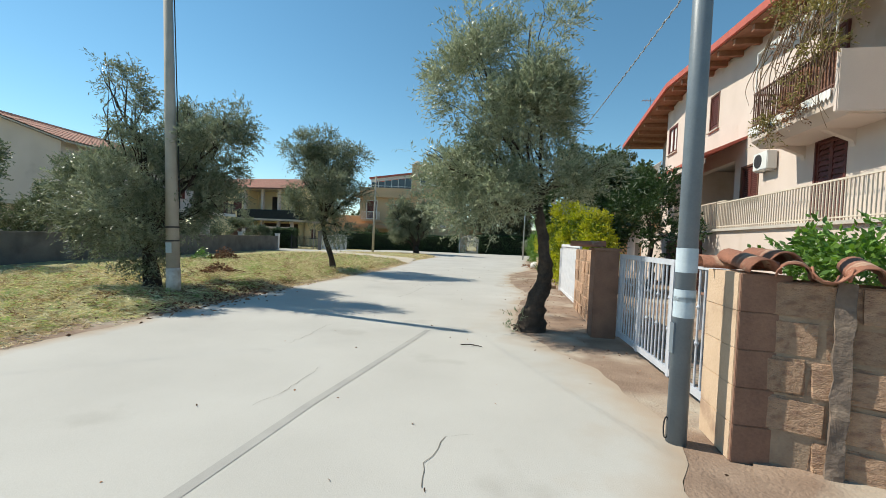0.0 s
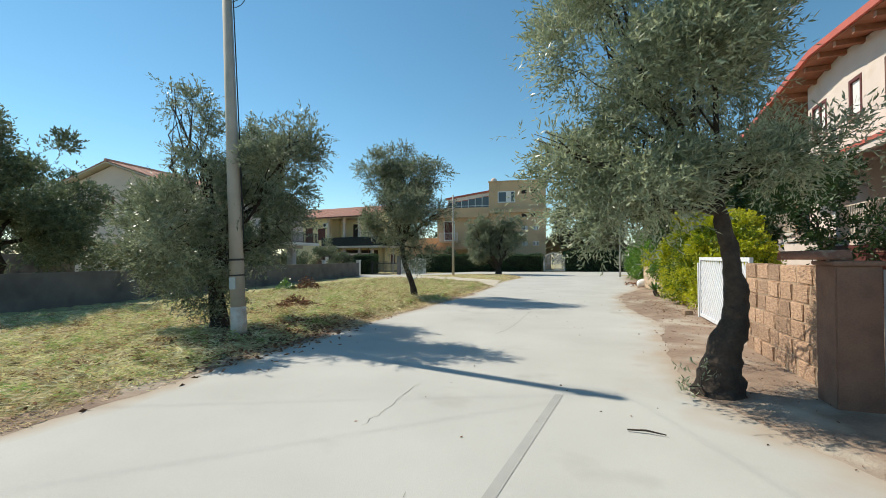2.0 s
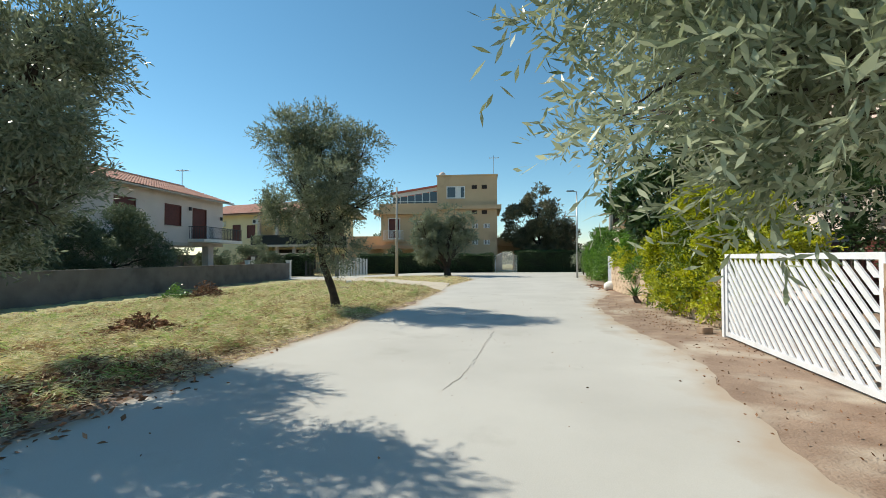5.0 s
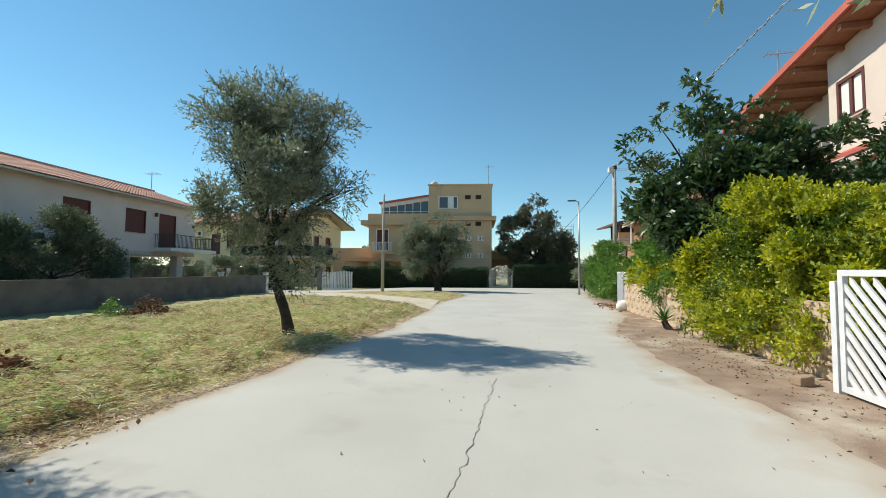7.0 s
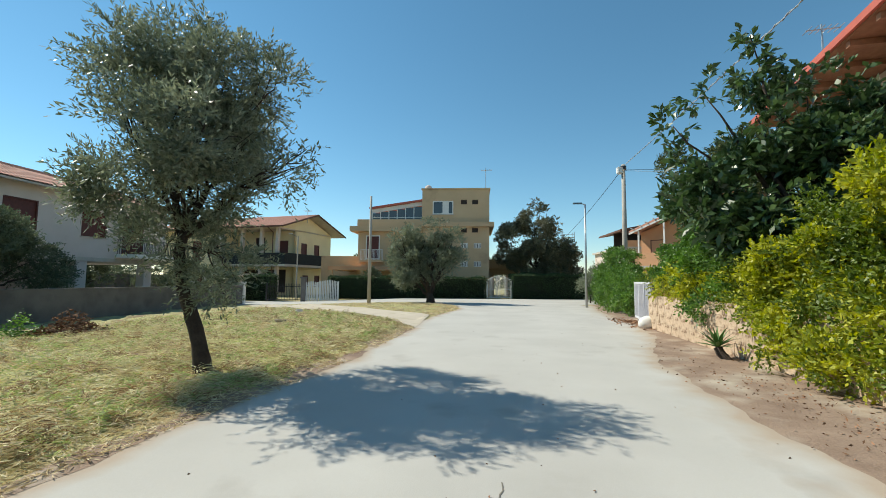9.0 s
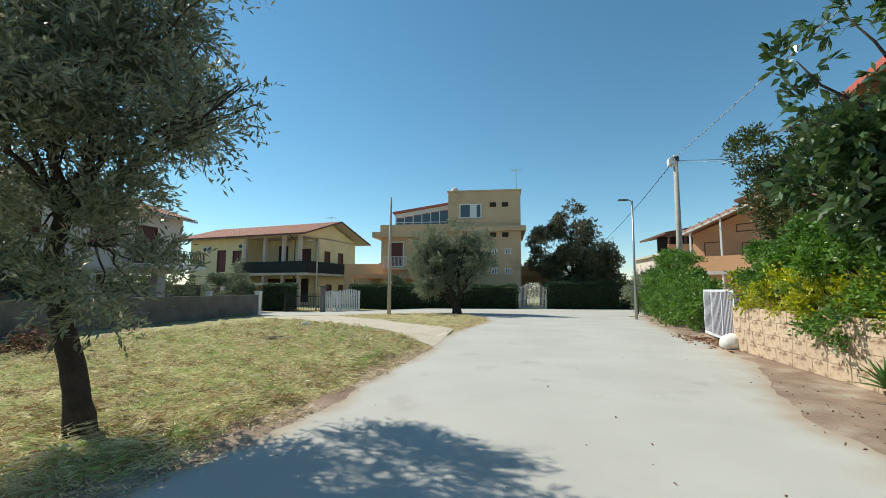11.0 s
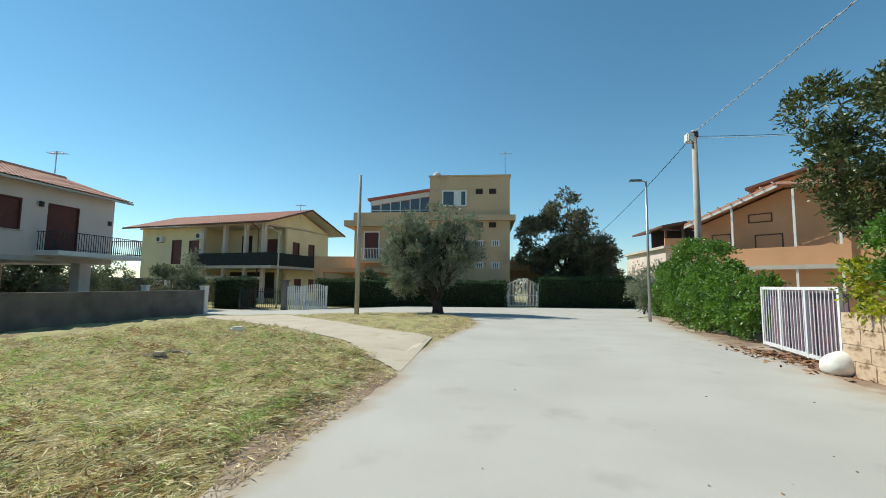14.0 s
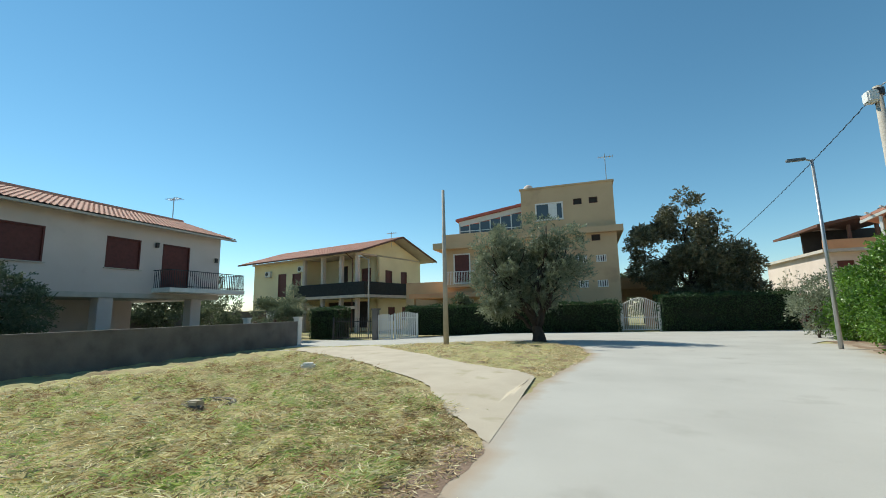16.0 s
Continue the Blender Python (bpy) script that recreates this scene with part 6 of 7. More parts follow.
def pillar(m, w, d, h, mat, label, cap=True):
    t = thing("gate_pillar", m, label, "gate pillar", "gate pillars")
    part("shaft", boxes((-w / 2, w / 2, -d / 2, d / 2, -0.1, h), bevel=0.012), mat, t)
    if cap:
        part("cap", boxes((-w / 2 - 0.03, w / 2 + 0.03, -d / 2 - 0.03, d / 2 + 0.03, h, h + 0.05), bevel=0.01), mat, t)
    return t


M_TUFFP = material("smooth_tuff_render", (0.60, 0.45, 0.32), (0.50, 0.36, 0.25), 3, 0.95, 0.6, 45, spots=(0.36, 0.24, 0.17), spot_at=0.62, spot_scale=3)
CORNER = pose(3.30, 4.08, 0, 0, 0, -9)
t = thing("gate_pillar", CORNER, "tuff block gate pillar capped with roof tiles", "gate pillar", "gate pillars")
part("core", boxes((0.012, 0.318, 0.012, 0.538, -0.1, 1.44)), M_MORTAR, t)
# front blocks are coloured darker to deepen the shade on the side facing away from the sun
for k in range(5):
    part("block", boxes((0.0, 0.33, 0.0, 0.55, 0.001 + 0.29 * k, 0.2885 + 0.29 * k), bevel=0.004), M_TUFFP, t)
    part("shaded_front_block", boxes((0.004, 0.345, -0.03, 0.003, 0.001 + 0.29 * k, 0.2885 + 0.29 * k), bevel=0.005), M_BRICKY, t, "darker block painting the shade on the pillar front")
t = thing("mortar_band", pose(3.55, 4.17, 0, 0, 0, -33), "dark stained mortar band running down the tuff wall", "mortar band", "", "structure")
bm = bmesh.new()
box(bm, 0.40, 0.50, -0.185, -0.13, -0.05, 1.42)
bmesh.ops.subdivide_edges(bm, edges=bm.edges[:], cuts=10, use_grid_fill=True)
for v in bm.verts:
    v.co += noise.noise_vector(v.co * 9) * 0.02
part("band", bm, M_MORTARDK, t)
bm = bmesh.new()
rows = []
for k in range(41):
    w = k / 40 * 4.9
    rows.append([bm.verts.new((w, -0.12 - 0.5 * f, 0.11 * (1 - f) ** 1.4 * min(1, 0.25 + w / 1.2) + 0.012 * noise.noise((w * 3, f * 4, 1)) - 0.004 * f - 0.004)) for f in (0, 0.2, 0.4, 0.6, 0.8, 1.0)])
bmesh.ops.transform(bm, matrix=pose(3.55, 4.17, 0, 0, 0, -33), verts=bm.verts[:])
for r0, r1 in zip(rows, rows[1:]):
    for j in range(5):
        bm.faces.new((r0[j], r0[j + 1], r1[j + 1], r1[j]))
t = tagged(new("soil_bank", mesh_of("soil_bank", bm, M_SOIL, True)), "bare soil banked against the foot of the wall", "soil", "", "structure")
pillar(pose(3.74, 8.32, 0, 0, 0, -6), 0.4, 0.4, 1.52, M_BRICKY, "red-brown rendered gate pillar")


def half_tile(m, length=0.42, r=0.095, group="wall coping tiles"):
    """A curved clay tile laid on a wall."""
    bm = bmesh.new()
    n = 9
    rows = []
    for s, k in ((0, 1.0), (length, 0.85)):
        out = [bm.verts.new((r * k * math.cos(a), s, r * k * math.sin(a))) for a in np.linspace(0, math.pi, n)]
        inn = [bm.verts.new(((r * k - 0.014) * math.cos(a), s, (r * k - 0.014) * math.sin(a))) for a in np.linspace(0, math.pi, n)]
        rows.append(out + inn[::-1])
    q = len(rows[0])
    for k in range(q):
        bm.faces.new((rows[0][k], rows[0][(k + 1) % q], rows[1][(k + 1) % q], rows[1][k]))
    bm.faces.new(rows[0])
    bm.faces.new(rows[1])
    t = new("roof_tile", mesh_of("roof_tile", bm, M_TILEOLD, True))
    t.matrix_world = m
    return tagged(t, "weathered curved clay tile on the wall top", "roof tile", group)


M_TILEOLD = material("weathered_clay_tile", (0.34, 0.15, 0.095), (0.20, 0.09, 0.06), 5, 0.9, 0.6, 50, spots=(0.5, 0.34, 0.24), spot_at=0.6, spot_scale=6, per_object=0.3)
first = half_tile(pose(3.42, 3.98, 1.46, 8, 0, -9), 0.6, 0.112)
WALLM = pose(3.55, 4.17, 1.43, 0, 0, -33)
for k in range(24):
    up_side = k % 2
    copy_thing(first, WALLM @ pose(0.16 + 0.195 * k, -0.27 + random.uniform(-0.03, 0.03), random.uniform(-0.01, 0.02) + (0.10 if up_side else 0.0), 5 + random.uniform(-4, 4), 180 * up_side, random.uniform(-7, 7)))
copy_thing(first, pose(3.62, 4.05, 1.52, 4, 0, -14))
copy_thing(first, pose(3.30, 4.62, 1.46, 0, 0, -100))
copy_thing(first, pose(3.74, 8.3, 1.58, 0, 0, 75))


def bar_gate(a, b, h, n, mat, label, bead=True):
    """A sliding gate of round upright bars in a box frame, with turned beads on every other bar."""
    a, b = Vector(a), Vector(b)
    L = (b - a).length
    t = thing("gate", pose(a.x, a.y, 0, 0, 0, math.degrees(math.atan2(b.y - a.y, b.x - a.x))), label, "gate")
    part("bottom_rail", boxes((0, L, -0.025, 0.025, 0.08, 0.16)), mat, t)
    part("top_rail", boxes((0, L, -0.025, 0.025, h - 0.07, h)), mat, t)
    for x in (0.04, L * 0.36, L * 0.7, L - 0.04):
        part("upright", boxes((x - 0.04, x + 0.04, -0.03, 0.03, 0.06, h - 0.002)), mat, t)
    plain = mesh_of("bar", tube(bmesh.new(), ((0, 0, 0.15), (0, 0, h - 0.06)), 0.012, 8), mat)
    bm = tube(bmesh.new(), ((0, 0, 0.15), (0, 0, h - 0.06)), 0.012, 8)
    for z in (h * 0.42, h * 0.68):
        tube(bm, ((0, 0, z - 0.03), (0, 0, z), (0, 0, z + 0.03)), [0.012, 0.026, 0.012], 8)
    beaded = mesh_of("bar", bm, mat)
    for k in range(n):
        x = 0.1 + (L - 0.2) * k / (n - 1)
        share("bar", beaded if bead and k % 3 == 1 else plain, t, Matrix.Translation((x, 0, 0)))
    return t


M_GATEW = material("grey_white_enamel", (0.55, 0.57, 0.62), (0.45, 0.47, 0.52), 5, 0.45, 0.1, 60)
bar_gate((3.66, 4.72, 0), (3.96, 8.12, 0), 1.48, 27, M_GATEW, "grey-white iron gate of beaded upright bars")
# gate of slanting white boards
ga, gb2 = Vector((4.24, 11.55, 0)), Vector((4.70, 15.32, 0))
GL = (gb2 - ga).length
DG = thing("slatted_gate", pose(ga.x, ga.y, 0, 0, 0, math.degrees(math.atan2(gb2.y - ga.y, gb2.x - ga.x))), "white steel gate of slanting slats", "gate")
part("frame", boxes((0, 0.09, -0.03, 0.03, 0.04, 1.6), (GL - 0.09, GL, -0.03, 0.03, 0.04, 1.6), (0.09, GL - 0.09, -0.03, 0.03, 1.52, 1.6), (0.09, GL - 0.09, -0.03, 0.03, 0.04, 0.12)), M_WHITE, DG)
part("post", boxes((GL + 0.02, GL + 0.12, -0.05, 0.05, -0.05, 1.45)), M_WHITE, DG)
k = 0
for x in np.arange(-1.3, GL, 0.185):
    # each slat rises towards the far end; clip it to the frame
    x0, z0, x1, z1 = x, 0.12, x + 1.4, 1.52
    if x0 < 0.09:
        z0 += 0.09 - x0
        x0 = 0.09
    if x1 > GL - 0.09:
        z1 -= x1 - (GL - 0.09)
        x1 = GL - 0.09
    if z1 - z0 < 0.1:
        continue
    bm = bmesh.new()
    prism(bm, ((x0, z0), (x0 + 0.10, z0), (x1, z1 - 0.10), (x1, z1)), "y", -0.012, 0.012)
    part("slat", bm, M_WHITE, DG)
t = thing("brick", pose(4.5, 15.75, 0.06, 0, 0, 20), "loose clay brick beside the gate post", "brick")
part("block", boxes((-0.13, 0.13, -0.08, 0.08, -0.06, 0.06), bevel=0.01), M_MORTAR, t)
# pale gate of upright bars
bar_gate((6.2, 27.4, 0), (6.95, 30.9, 0), 1.58, 24, M_WHITE, "pale pink-white iron gate of upright bars", False)
t = thing("sheet_backing", pose(6.3, 27.42, 0, 0, 0, 77.9), "dull purple sheet fixed behind the pale gate", "sheet")
part("sheet", boxes((0.05, 3.4, -0.07, -0.055, 0.12, 1.5)), material("dull_purple_sheet", (0.16, 0.10, 0.13), (0.12, 0.075, 0.1), 3, 0.7, 0.2), t)
bm = bmesh.new()
bmesh.ops.create_icosphere(bm, subdivisions=3, radius=0.26)
for v in bm.verts:
    v.co = Vector((v.co.x * 1.15, v.co.y, v.co.z * 0.95)) + noise.noise_vector(v.co * 4) * 0.04
    v.co.z = max(v.co.z, -0.16)
t = tagged(new("boulder", mesh_of("boulder", bm, M_TRIMW, True)), "whitewashed rounded stone beside the pale gate", "stone")
t.matrix_world = pose(5.95, 27.2, 0.16)


# agave by the wall
def agave(m, n, length, seed, label):
    rng = random.Random(seed)
    t = thing("agave", m, label, "plant")
    part("stem", tube(bmesh.new(), ((0.12, -0.2, -0.05), (0.03, -0.05, 0.1), (0, 0, 0.22)), [0.07, 0.09, 0.08], 8), M_BARK, t)
    for k in range(n):
        a = k * 2.4
        e = math.radians(15 + 65 * k / n)
        bm = bmesh.new()
        L = length * rng.uniform(0.8, 1.1)
        pts = []
        for j in range(5):
            f = j / 4
            d = e - 0.25 * f
            pts.append((L * f * math.cos(d), 0.04 * math.sin(math.pi * min(1, f * 0.8 + 0.2)) * (1 - f ** 3), L * f * math.sin(d)))
        prev = None
        for x, w, z in pts:
            p = Vector((x * math.cos(a), x * math.sin(a), 0.22 + z))
            s = Vector((-math.sin(a), math.cos(a), 0)) * max(w, 0.002)
            row = (bm.verts.new(p - s), bm.verts.new(p - Vector((0, 0, w * 0.3))), bm.verts.new(p + s))
            if prev:
                bm.faces.new((prev[0], prev[1], row[1], row[0]))
                bm.faces.new((prev[1], prev[2], row[2], row[1]))
            prev = row
        part("blade", bm, M_AGAVE, t)
    return t


M_AGAVE = material("agave_green", (0.10, 0.20, 0.05), (0.06, 0.13, 0.03), 5, 0.5, 0.1)
agave(pose(5.12, 21.5, 0), 26, 0.55, 3, "spiky green agave at the foot of the wall")

# bush behind the corner wall, and the yard behind the gate
leafy("shrub", pose(5.6, 5.4, 0), ((0, 0, 1.5, 0.8, 0.7, 0.6, 2), (0.7, 0, 1.7, 0.7, 0.6, 0.6, 1)), 700, 8, (0.09, 0.045), L_GREEN, 51, "bright green shrub behind the corner wall", "shrub", 0.2, ((0, 0, 0), (0, 0, 0.8)), 0.05)
t = thing("garden_table", pose(6.3, 8.6, 0, 0, 0, 80), "pinkish slatted garden table in the yard", "table")
for k in range(4):
    part("board", boxes((-0.9, 0.9, -0.4 + k * 0.2, -0.22 + k * 0.2, 0.72, 0.75)), M_BRICKY, t)
for x, y in ((-0.8, -0.35), (0.8, -0.35), (-0.8, 0.33), (0.8, 0.33)):
    part("leg", boxes((x - 0.03, x + 0.03, y - 0.03, y + 0.03, 0, 0.72)), M_WHITE, t)
leafy("tree", pose(8.6, 17.3, 0), ((-0.3, 0, 3.2, 1.1, 1.2, 1.2, 2), (0.2, 1.2, 3.6, 1.2, 1.2, 1.2, 2), (0.3, -0.6, 2.2, 1.0, 1.1, 1.0, 1.4)), 1500, 8, (0.13, 0.055), L_HEDGE, 52, "dark dense tree in the yard behind the gates", "tree", 0.25, ((0, 0, 0), (0, 0, 1.8)), 0.12)


# ---- orange houses down the side road ----
OH = thing("orange_house", pose(14.9, 50.6, 0, 0, 0, -44) @ Matrix.Translation((-14, -48.3, 0)), "orange plastered house with stepped tiled roofs", "house")
part("wall", boxes((14.0, 26.0, 48.3, 60, 0, 5.3)), M_ORANGE, OH)
bm = bmesh.new()
prism(bm, ((14.0, 5.3), (26, 5.3), (26, 7.3), (19.0, 7.9), (14.0, 6.0)), "y", 48.3, 60)
part("upper_wall", bm, M_ORANGE, OH)
bm = bmesh.new()
prism(bm, ((13.5, 5.95), (18.9, 8.05), (18.9, 8.2), (13.5, 6.1)), "y", 47.0, 60)
part("roof", bm, M_TILE, OH)
bm = bmesh.new()
prism(bm, ((18.9, 8.05), (26.5, 6.9), (26.5, 7.05), (18.9, 8.2)), "y", 47.0, 60)
part("roof", bm, M_TILE, OH)
bm = bmesh.new()
prism(bm, ((13.5, 5.75), (18.9, 7.85), (18.9, 8.0), (13.5, 5.9)), "y", 46.9, 47.0)
part("fascia", bm, M_TRIMW, OH, "white fascia board")
for x in (14.3, 16.4, 19.6, 21.6):
    part("porch_post", boxes((x - 0.06, x + 0.06, 47.0, 47.12, 0, 5.9 + min(max(x - 14, 0) * 0.39, 1.9 - max(x - 19, 0) * 0.15)),), M_TRIMW, OH)
part("balcony_wall", boxes((14.0, 22.0, 46.9, 47.05, 3.0, 4.1)), M_ORANGE, OH)
part("balcony_slab", boxes((14.0, 22.0, 46.9, 48.3, 2.75, 3.0)), M_SLAB, OH)
bm = bmesh.new()
wall_with_holes(bm, 17.1, 21.2, 6.6, 8.4, ((17.5, 19.0, 7.6, 8.3),), lambda b, a, c, z0, z1: box(b, a, c, 50, 50.25, z0, z1))
part("attic_wall", bm, M_ORANGE, OH)
bm = bmesh.new()
prism(bm, ((17.1, 8.4), (21.2, 8.4), (21.2, 9.5), (17.1, 8.5)), "y", 50, 50.25)
part("attic_gable", bm, M_ORANGE, OH)
part("attic_wall", boxes((17.1, 17.35, 50.25, 58, 6.6, 8.45)), M_ORANGE, OH)
bm = bmesh.new()
prism(bm, ((16.6, 8.42), (21.6, 9.65), (21.6, 9.82), (16.6, 8.59)), "y", 49.5, 58.5)
part("attic_roof", bm, M_WOOD, OH, "dark brown attic roof edge")
opening(OH, "window", pose(17.5, 50, 7.6), 1.5, 0.7, 0.15, M_TRIMW, M_GLASS, "white-framed attic window", 0.07)
for k in range(9):
    x = 13.9 + k * 0.6
    part("pergola_slat", boxes((x, x + 0.07, 46.4, 48.2, 6.02 + (x - 13.5) * 0.389, 6.1 + (x - 13.5) * 0.389)), M_TRIMW, OH)
opening(OH, "window", pose(14.8, 48.28, 3.4), 1.2, 1.9, 0.02, M_WOOD, M_SHUT, "closed brown shutter", 0.07, False)
opening(OH, "window", pose(17.3, 48.28, 3.6), 1.5, 1.5, 0.02, M_WOOD, M_SHUT, "closed brown shutter", 0.07, False)
opening(OH, "window", pose(17.0, 48.28, 5.9), 1.3, 0.6, 0.02, M_WOOD, M_SHUT, "small dark window under the gable", 0.07, False)
part("chimney", boxes((18.3, 19.0, 51, 51.6, 8.2, 9.4), (18.25, 19.05, 50.95, 51.65, 9.4, 9.5)), M_CREAM, OH)
part("terrace_wall", boxes((12.6, 14.0, 53.8, 54.0, 4.7, 6.2)), M_CREAM, OH)
part("terrace_body", boxes((12.6, 14.0, 54.0, 60, 0, 4.9)), M_CREAM, OH)
bm = bmesh.new()
prism(bm, ((12.0, 4.4), (14.0, 5.0), (14.0, 5.12), (12.0, 4.52)), "y", 52.9, 54.0)
part("lean_to_roof", bm, M_TILE, OH)
bm = bmesh.new()
prism(bm, ((12.4, 7.0), (15.0, 7.8), (15.0, 7.95), (12.4, 7.15)), "y", 54, 60)
part("pergola_roof", bm, M_WOOD, OH, "dark timber pergola roof")
for x in (12.7, 13.8):
    part("pergola_post", boxes((x - 0.07, x + 0.07, 54.05, 54.19, 4.9, 7.05 + (x - 12.4) * 0.3)), M_WOOD, OH)
FH = thing("far_house", pose(4.4, 0, 0), "ochre house with a dark timber veranda on top", "house")
bm = bmesh.new()
wall_with_holes(bm, 13.6, 27, 0, 5.6, ((14.3, 15.5, 0.2, 2.4), (16.4, 17.6, 0.8, 2.2), (14.3, 15.4, 3.2, 4.9)), lambda b, a, c, z0, z1: box(b, a, c, 64, 64.3, z0, z1))
part("wall", bm, M_CREAM, FH)
part("wall", boxes((13.6, 13.9, 64.3, 76, 0, 5.6)), M_CREAM, FH)
part("slab", boxes((13.2, 27, 63.4, 76, 5.6, 5.85)), M_SLAB, FH)
part("parapet", boxes((13.3, 20, 63.4, 63.55, 5.85, 6.6)), M_ORANGE, FH)
bm = bmesh.new()
prism(bm, ((13.0, 7.7), (15.6, 8.2), (17.8, 7.9), (17.8, 8.1), (15.6, 8.42), (13.0, 7.92)), "y", 63.2, 72)
part("veranda_roof", bm, M_WOOD, FH, "dark timber veranda roof")
for x in (13.5, 15.2, 17, 19):
    part("veranda_post", boxes((x - 0.1, x + 0.1, 63.5, 63.7, 5.85, 7.75)), M_WOOD, FH)
# dark sheet painting the shade at the back of the veranda
part("veranda_shade", boxes((13.8, 20, 68, 68.2, 5.85, 8.0)), M_DARKROOM, FH)
part("flue", tube(bmesh.new(), ((18.2, 65, 8), (18.2, 65, 9.2)), 0.2, 10), M_IRON, FH)
for x0, z0, w, h in ((14.3, 0.2, 1.2, 2.2), (16.4, 0.8, 1.2, 1.4), (14.3, 3.2, 1.1, 1.7)):
    opening(FH, "window", pose(x0, 64, z0), w, h, 0.15, M_WOOD, M_SHUT, "closed dark red shutter", 0.07, False)
SC = thing("scaffolding", pose(12.0, 70, 0), "pale steel scaffolding beside the far house", "scaffolding")
for x in (0, 1.6):
    for y in (0, 1.0):
        part("standard", tube(bmesh.new(), ((x, y, 0), (x, y, 8.4)), 0.035, 6), M_ALU, SC)
for z in (2, 4, 6, 8):
    part("ledger", boxes((0, 1.6, -0.02, 0.02, z, z + 0.05)), M_ALU, SC)
    part("deck", boxes((0, 1.6, 0.02, 1.0, z - 0.4, z - 0.35)), M_SLAB, SC)
t = thing("boundary_wall", pose(0, 0, 0), "pale yard wall along the far side road", "wall", "", "structure")
part("wall", boxes((11.6, 14.0, 55.0, 55.2, 0, 2.0)), M_CREAM, t)
part("gate_pillar", boxes((13.6, 14.0, 54.7, 55.0, 0, 2.4)), M_CREAM, t)
part("yard_door", boxes((12.5, 13.4, 54.94, 54.995, 0.05, 1.95), bevel=0.01), M_SHUT, t, "dark red sheet-metal yard door")
part("coping", boxes((11.55, 14.05, 54.9, 55.3, 2.0, 2.08)), M_TILE, t)

# ---- closing the distance ----
t = thing("neighbour_wall", pose(0, 0, 0), "whitewashed yard wall behind the piers", "wall", "", "structure")
part("wall", boxes((-36, -35.8, 10, 60, -0.5, 1.9)), M_CONC, t)
for k, (x, y, s) in enumerate(((-38, 33, 2.0), (-34, 39, 1.3), (-38, 45, 2.2), (-38, 39, 2.0), (-38, 27, 2.0), (-38, 21, 2.0), (-40, 52, 2.4), (-44, 60, 2.4), (-34.5, 46.5, 1.5), (4.0, 64, 2.0), (10, 68, 2.2), (-30, 76, 2.6), (-8, 72, 2.2))):
    leafy("tree", pose(x, y, -0.3), ((0, 0, 1.5 * s, 1.4 * s, 1.3 * s, 1.2 * s, 2), (0.9 * s, 0.3, 1.1 * s, 1.0 * s, 1.0 * s, 1.0 * s, 1), (-0.8 * s, 0, 1.2 * s, 1.0 * s, 1.0 * s, 0.9 * s, 1)),
          1700, 9, (0.2, 0.08), L_GREEN if k == 1 else DK, 70 + k, "dark leafy tree in the gardens beyond the houses", "tree", 0.3, ((0, 0, 0), (0, 0, 0.8 * s)), 0.1, "far garden trees")


# ---- turf, straw and litter ----
rng = np.random.default_rng(90)


def patch(x, y):
    return 0.9 * np.sin(x * 0.8 + 1.3 + 0.6 * np.sin(y * 0.9)) * np.cos(y * 0.5 + 0.4 * x) + 0.7 * np.sin(x * 2.1 + y * 1.5 + np.sin(y * 2.2)) + 0.5 * np.sin(y * 3.4 - x * 2.7 + np.sin(x * 3.1))


def blades(count, y0, y1, depth, mat, name, keep, length, width, lift, label):
    y = rng.uniform(y0, y1, count)
    le = np.interp(y, EDGE_Y, LEFT_X)
    x = le - depth * rng.uniform(0, 1, count) ** 1.4 + 0.02
    ok = keep(x, y, le)
    # leave the trodden path bare
    pl = np.interp(x, [p[0] for p in PATH_L][::-1], [p[1] for p in PATH_L][::-1])
    pr = np.interp(x, [p[0] for p in PATH_R][::-1], [p[1] for p in PATH_R][::-1])
    ok &= ~((y > pl - 0.1) & (y < pr + 0.1))
    x, y = x[ok], y[ok]
    z = np.array([terrain(a, b) for a, b in zip(x, y)]) + rng.uniform(0, 1, len(x)) * (0.02 + 0.06 * np.clip(np.array([noise.noise((a * 2.6, b * 2.6, 7)) for a, b in zip(x, y)]), 0, 1))
    base = np.stack([x, y, z], 1)
    way = unit(np.stack([rng.normal(size=len(x)), rng.normal(size=len(x)), lift * np.abs(rng.normal(size=len(x)))], 1))
    return quads(name, leaves_at(rng, base, way, length, width), mat, None, label, "stuff", "grass")


blades(200000, 1.5, 41, 13, L_GRASS, "grass", lambda x, y, e: (patch(x, y) + rng.normal(0, 0.3, len(x)) > -0.1) & ((y < 30.5) | (x < -12) | (rng.uniform(size=len(x)) < 0.25)) & (e - x > 0.4 + 0.25 * np.sin(y * 2.3)), 0.075, 0.013, 0.3, "short mown green grass and clippings")
blades(180000, 1.5, 41, 12, L_STRAW, "dry_grass", lambda x, y, e: (patch(x, y) + rng.normal(0, 0.3, len(x)) < 0.25) | ((e - x < 0.9) & (e - x > 0.3 + 0.2 * np.sin(y * 1.7))), 0.10, 0.012, 0.2, "dry straw and brown grass clippings")


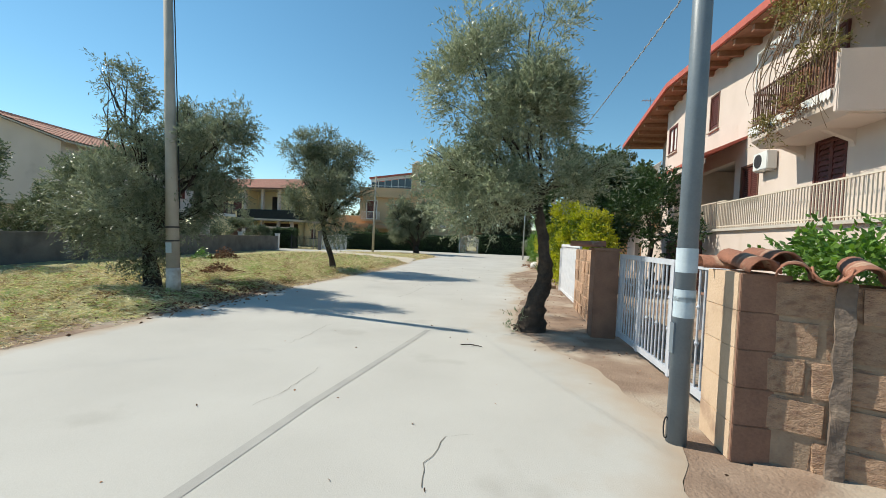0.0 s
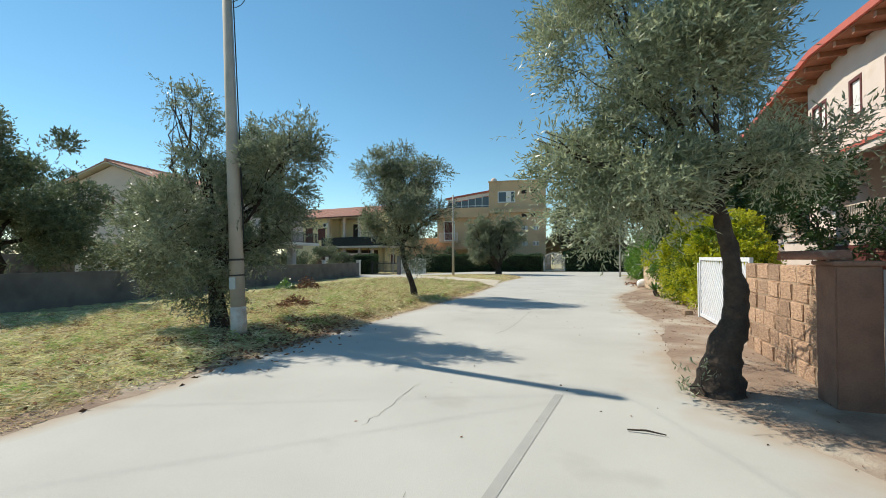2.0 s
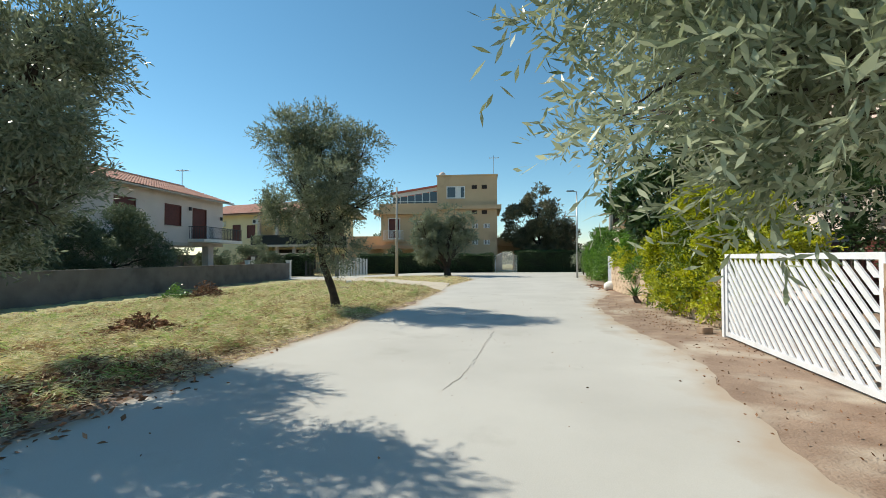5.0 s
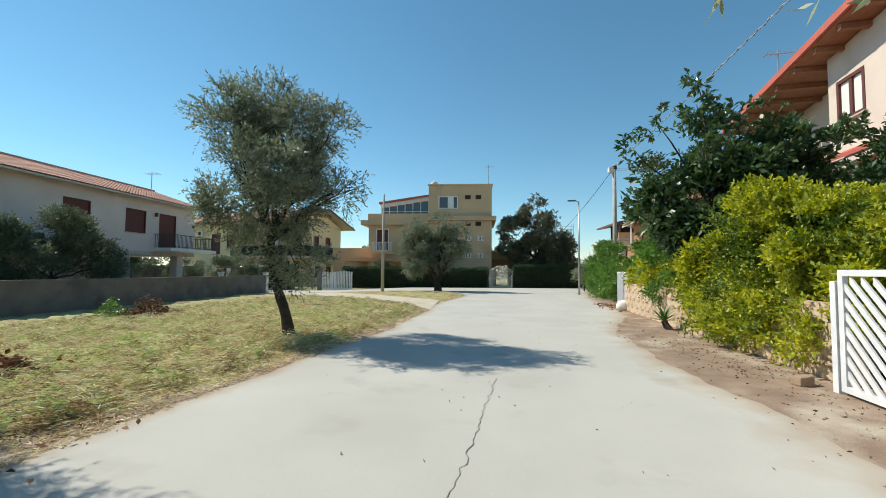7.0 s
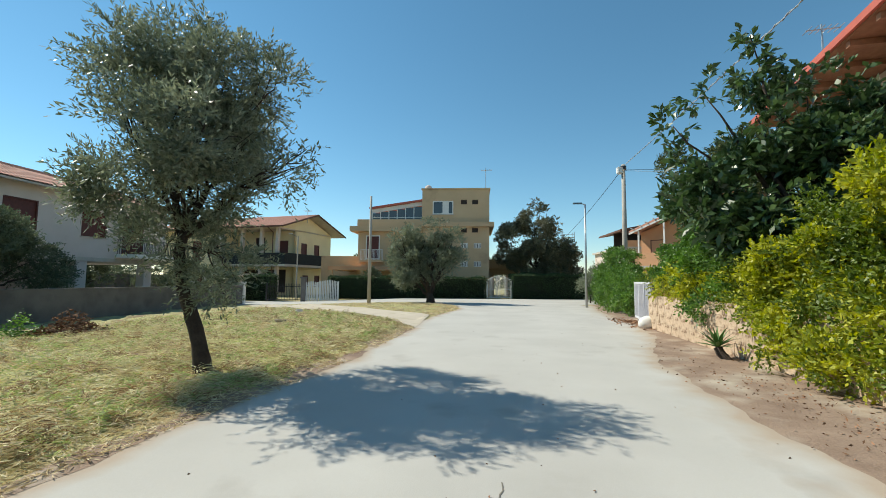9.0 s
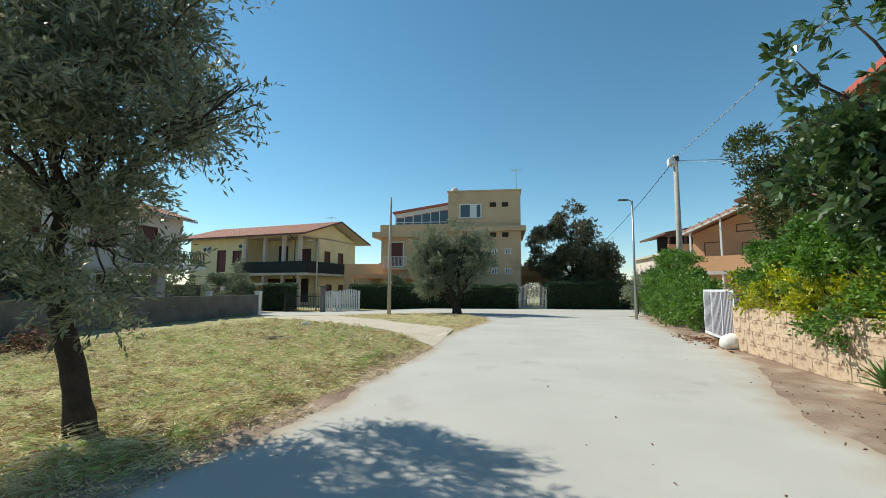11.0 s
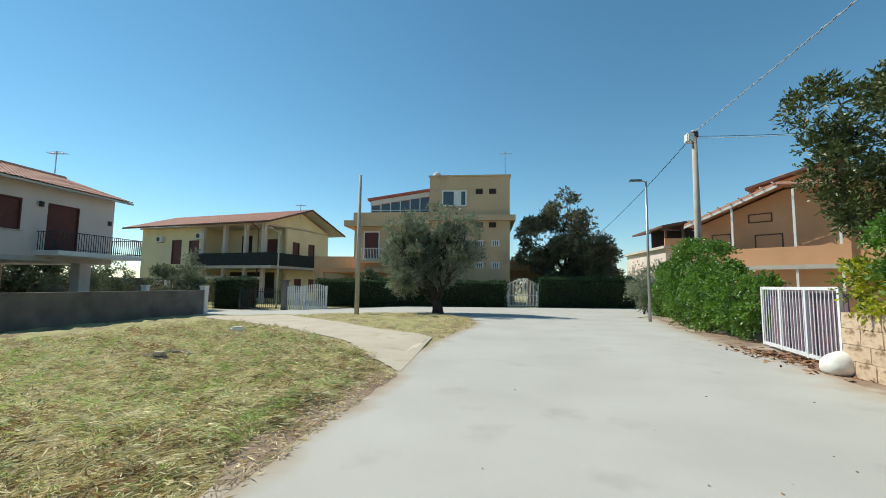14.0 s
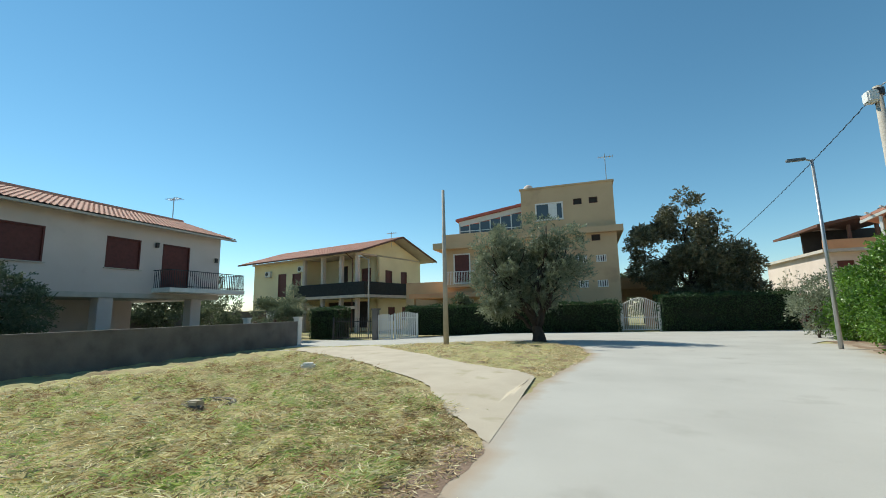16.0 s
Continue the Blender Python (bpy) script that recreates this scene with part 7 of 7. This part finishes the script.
def tufts(count, per, mat, name, spread, length, width, lift, label):
    """Matted clumps of cuttings lying on the turf."""
    y = rng.uniform(2, 36, count)
    le = np.interp(y, EDGE_Y, LEFT_X)
    x = le - 0.5 - 11 * rng.uniform(0, 1, count) ** 1.5
    ok = y < np.interp(x, [q[0] for q in PATH_L][::-1], [q[1] for q in PATH_L][::-1]) - 0.3
    x, y = x[ok], y[ok]
    n = len(x)
    r = np.repeat(rng.uniform(0.5, 1.5, n), per) * spread
    px = np.repeat(x, per) + rng.normal(size=n * per) * r
    py = np.repeat(y, per) + rng.normal(size=n * per) * r
    z = np.array([terrain(a, b) for a, b in zip(px, py)]) + np.exp(-((px - np.repeat(x, per)) ** 2 + (py - np.repeat(y, per)) ** 2) / (r * r)) * np.repeat(rng.uniform(0.05, 0.24, n), per) * rng.uniform(0.3, 1, n * per)
    turn = np.repeat(rng.uniform(0, 6.3, n), per) + rng.normal(0, 0.7, n * per)
    way = unit(np.stack([np.cos(turn), np.sin(turn), lift * np.abs(rng.normal(size=n * per))], 1))
    return quads(name, leaves_at(rng, np.stack([px, py, z], 1), way, length, width), mat, None, label, "stuff", "grass")


tufts(1300, 110, L_HAY, "hay_swathes", 0.2, 0.16, 0.012, 0.12, "tangled swathes of pale cut hay")
tufts(1700, 60, L_GREENCUT, "grass_tufts", 0.13, 0.09, 0.014, 0.35, "darker green clumps of cut grass")
tufts(1600, 60, L_STRAW, "straw_tufts", 0.16, 0.13, 0.012, 0.2, "matted swathes of dry straw")
tufts(1300, 60, L_BROWNCUT, "brown_tufts", 0.13, 0.10, 0.014, 0.4, "brown withered clumps in the turf")


def litter(count, box_, length, width, mat, name, label, heap=0.0):
    x = rng.normal(box_[0], box_[1], count)
    y = rng.normal(box_[2], box_[3], count)
    r = np.exp(-((x - box_[0]) / box_[1]) ** 2 - ((y - box_[2]) / box_[3]) ** 2)
    z = np.array([max(terrain(a, b), 0.0) if a > left_edge(b) else terrain(a, b) for a, b in zip(x, y)]) + 0.01 + heap * r * rng.uniform(0, 1, count)
    way = unit(np.stack([rng.normal(size=count), rng.normal(size=count), 0.3 * rng.normal(size=count)], 1))
    return quads(name, leaves_at(rng, np.stack([x, y, z], 1), way, length, width), mat, None, label, "stuff", "leaf litter")


litter(5500, (-4.85, 0.5, 11.0, 1.4), 0.10, 0.045, M_LITTER, "leaf_litter", "brown fallen leaves round the pole foot", 0.07)
litter(1500, (-7.15, 0.45, 14.9, 0.4), 0.12, 0.05, M_LITTER, "leaf_litter", "heap of dry brown cuttings in the grass", 0.38)
litter(1700, (-12.3, 0.6, 24.2, 0.55), 0.13, 0.06, M_LITTER, "leaf_litter", "heap of dry leafy cuttings by the wall", 0.8)
litter(900, (-13.2, 0.4, 23.6, 0.4), 0.11, 0.05, L_GREEN, "cuttings", "green cut twigs lying on the heap", 0.8)
litter(420, (6.05, 0.3, 28.8, 0.9), 0.14, 0.05, M_LITTER, "leaf_litter", "reddish dry leaves drifted against the pale gate", 0.1)
litter(700, (4.3, 0.4, 17.0, 2.6), 0.05, 0.022, M_LITTER, "leaf_litter", "small brown leaves scattered on the verge", 0.0)
litter(220, (3.3, 0.45, 10.0, 2.5), 0.04, 0.02, M_LITTER, "leaf_litter", "small brown leaves scattered on the verge", 0.0)
litter(120, (0.3, 1.6, 14.0, 8.0), 0.035, 0.02, M_LITTER, "road_specks", "tiny dark leaf specks scattered on the road", 0.0)
litter(2400, (-5.75, 0.42, 8.0, 3.0), 0.07, 0.03, M_LITTER, "leaf_litter", "brown dead leaves along the turf edge", 0.03)
t = thing("manhole", pose(-6.9, 26.9, 0.03), "broken round concrete ring in the grass", "manhole")
bm = bmesh.new()
tube(bm, [(0.42 * math.cos(a), 0.34 * math.sin(a), 0.0) for a in np.linspace(0, 5.2, 21)], 0.035, 6)
part("ring", bm, M_CONC, t)
part("rubble", boxes((-0.1, 0.12, -0.35, -0.2, 0, 0.1), bevel=0.02), M_PATH, t)
t = tagged(new("stone", mesh_of("stone_lump", boxes((-0.18, 0.18, -0.12, 0.12, 0, 0.16), bevel=0.05), M_TRIMW)), "pale stone lying in the grass", "stone")
t.matrix_world = pose(-8.0, 31.0, 0.02, 0, 0, 25)
t = tagged(new("twig", mesh_of("twig", tube(bmesh.new(), ((-0.16, 0, 0.02), (0, 0.01, 0.03), (0.16, -0.01, 0.02)), [0.008, 0.01, 0.006], 6), M_BARK)), "short dry twig lying on the road", "twig")
t.matrix_world = pose(1.4, 7.05, 0, 0, 0, -8)
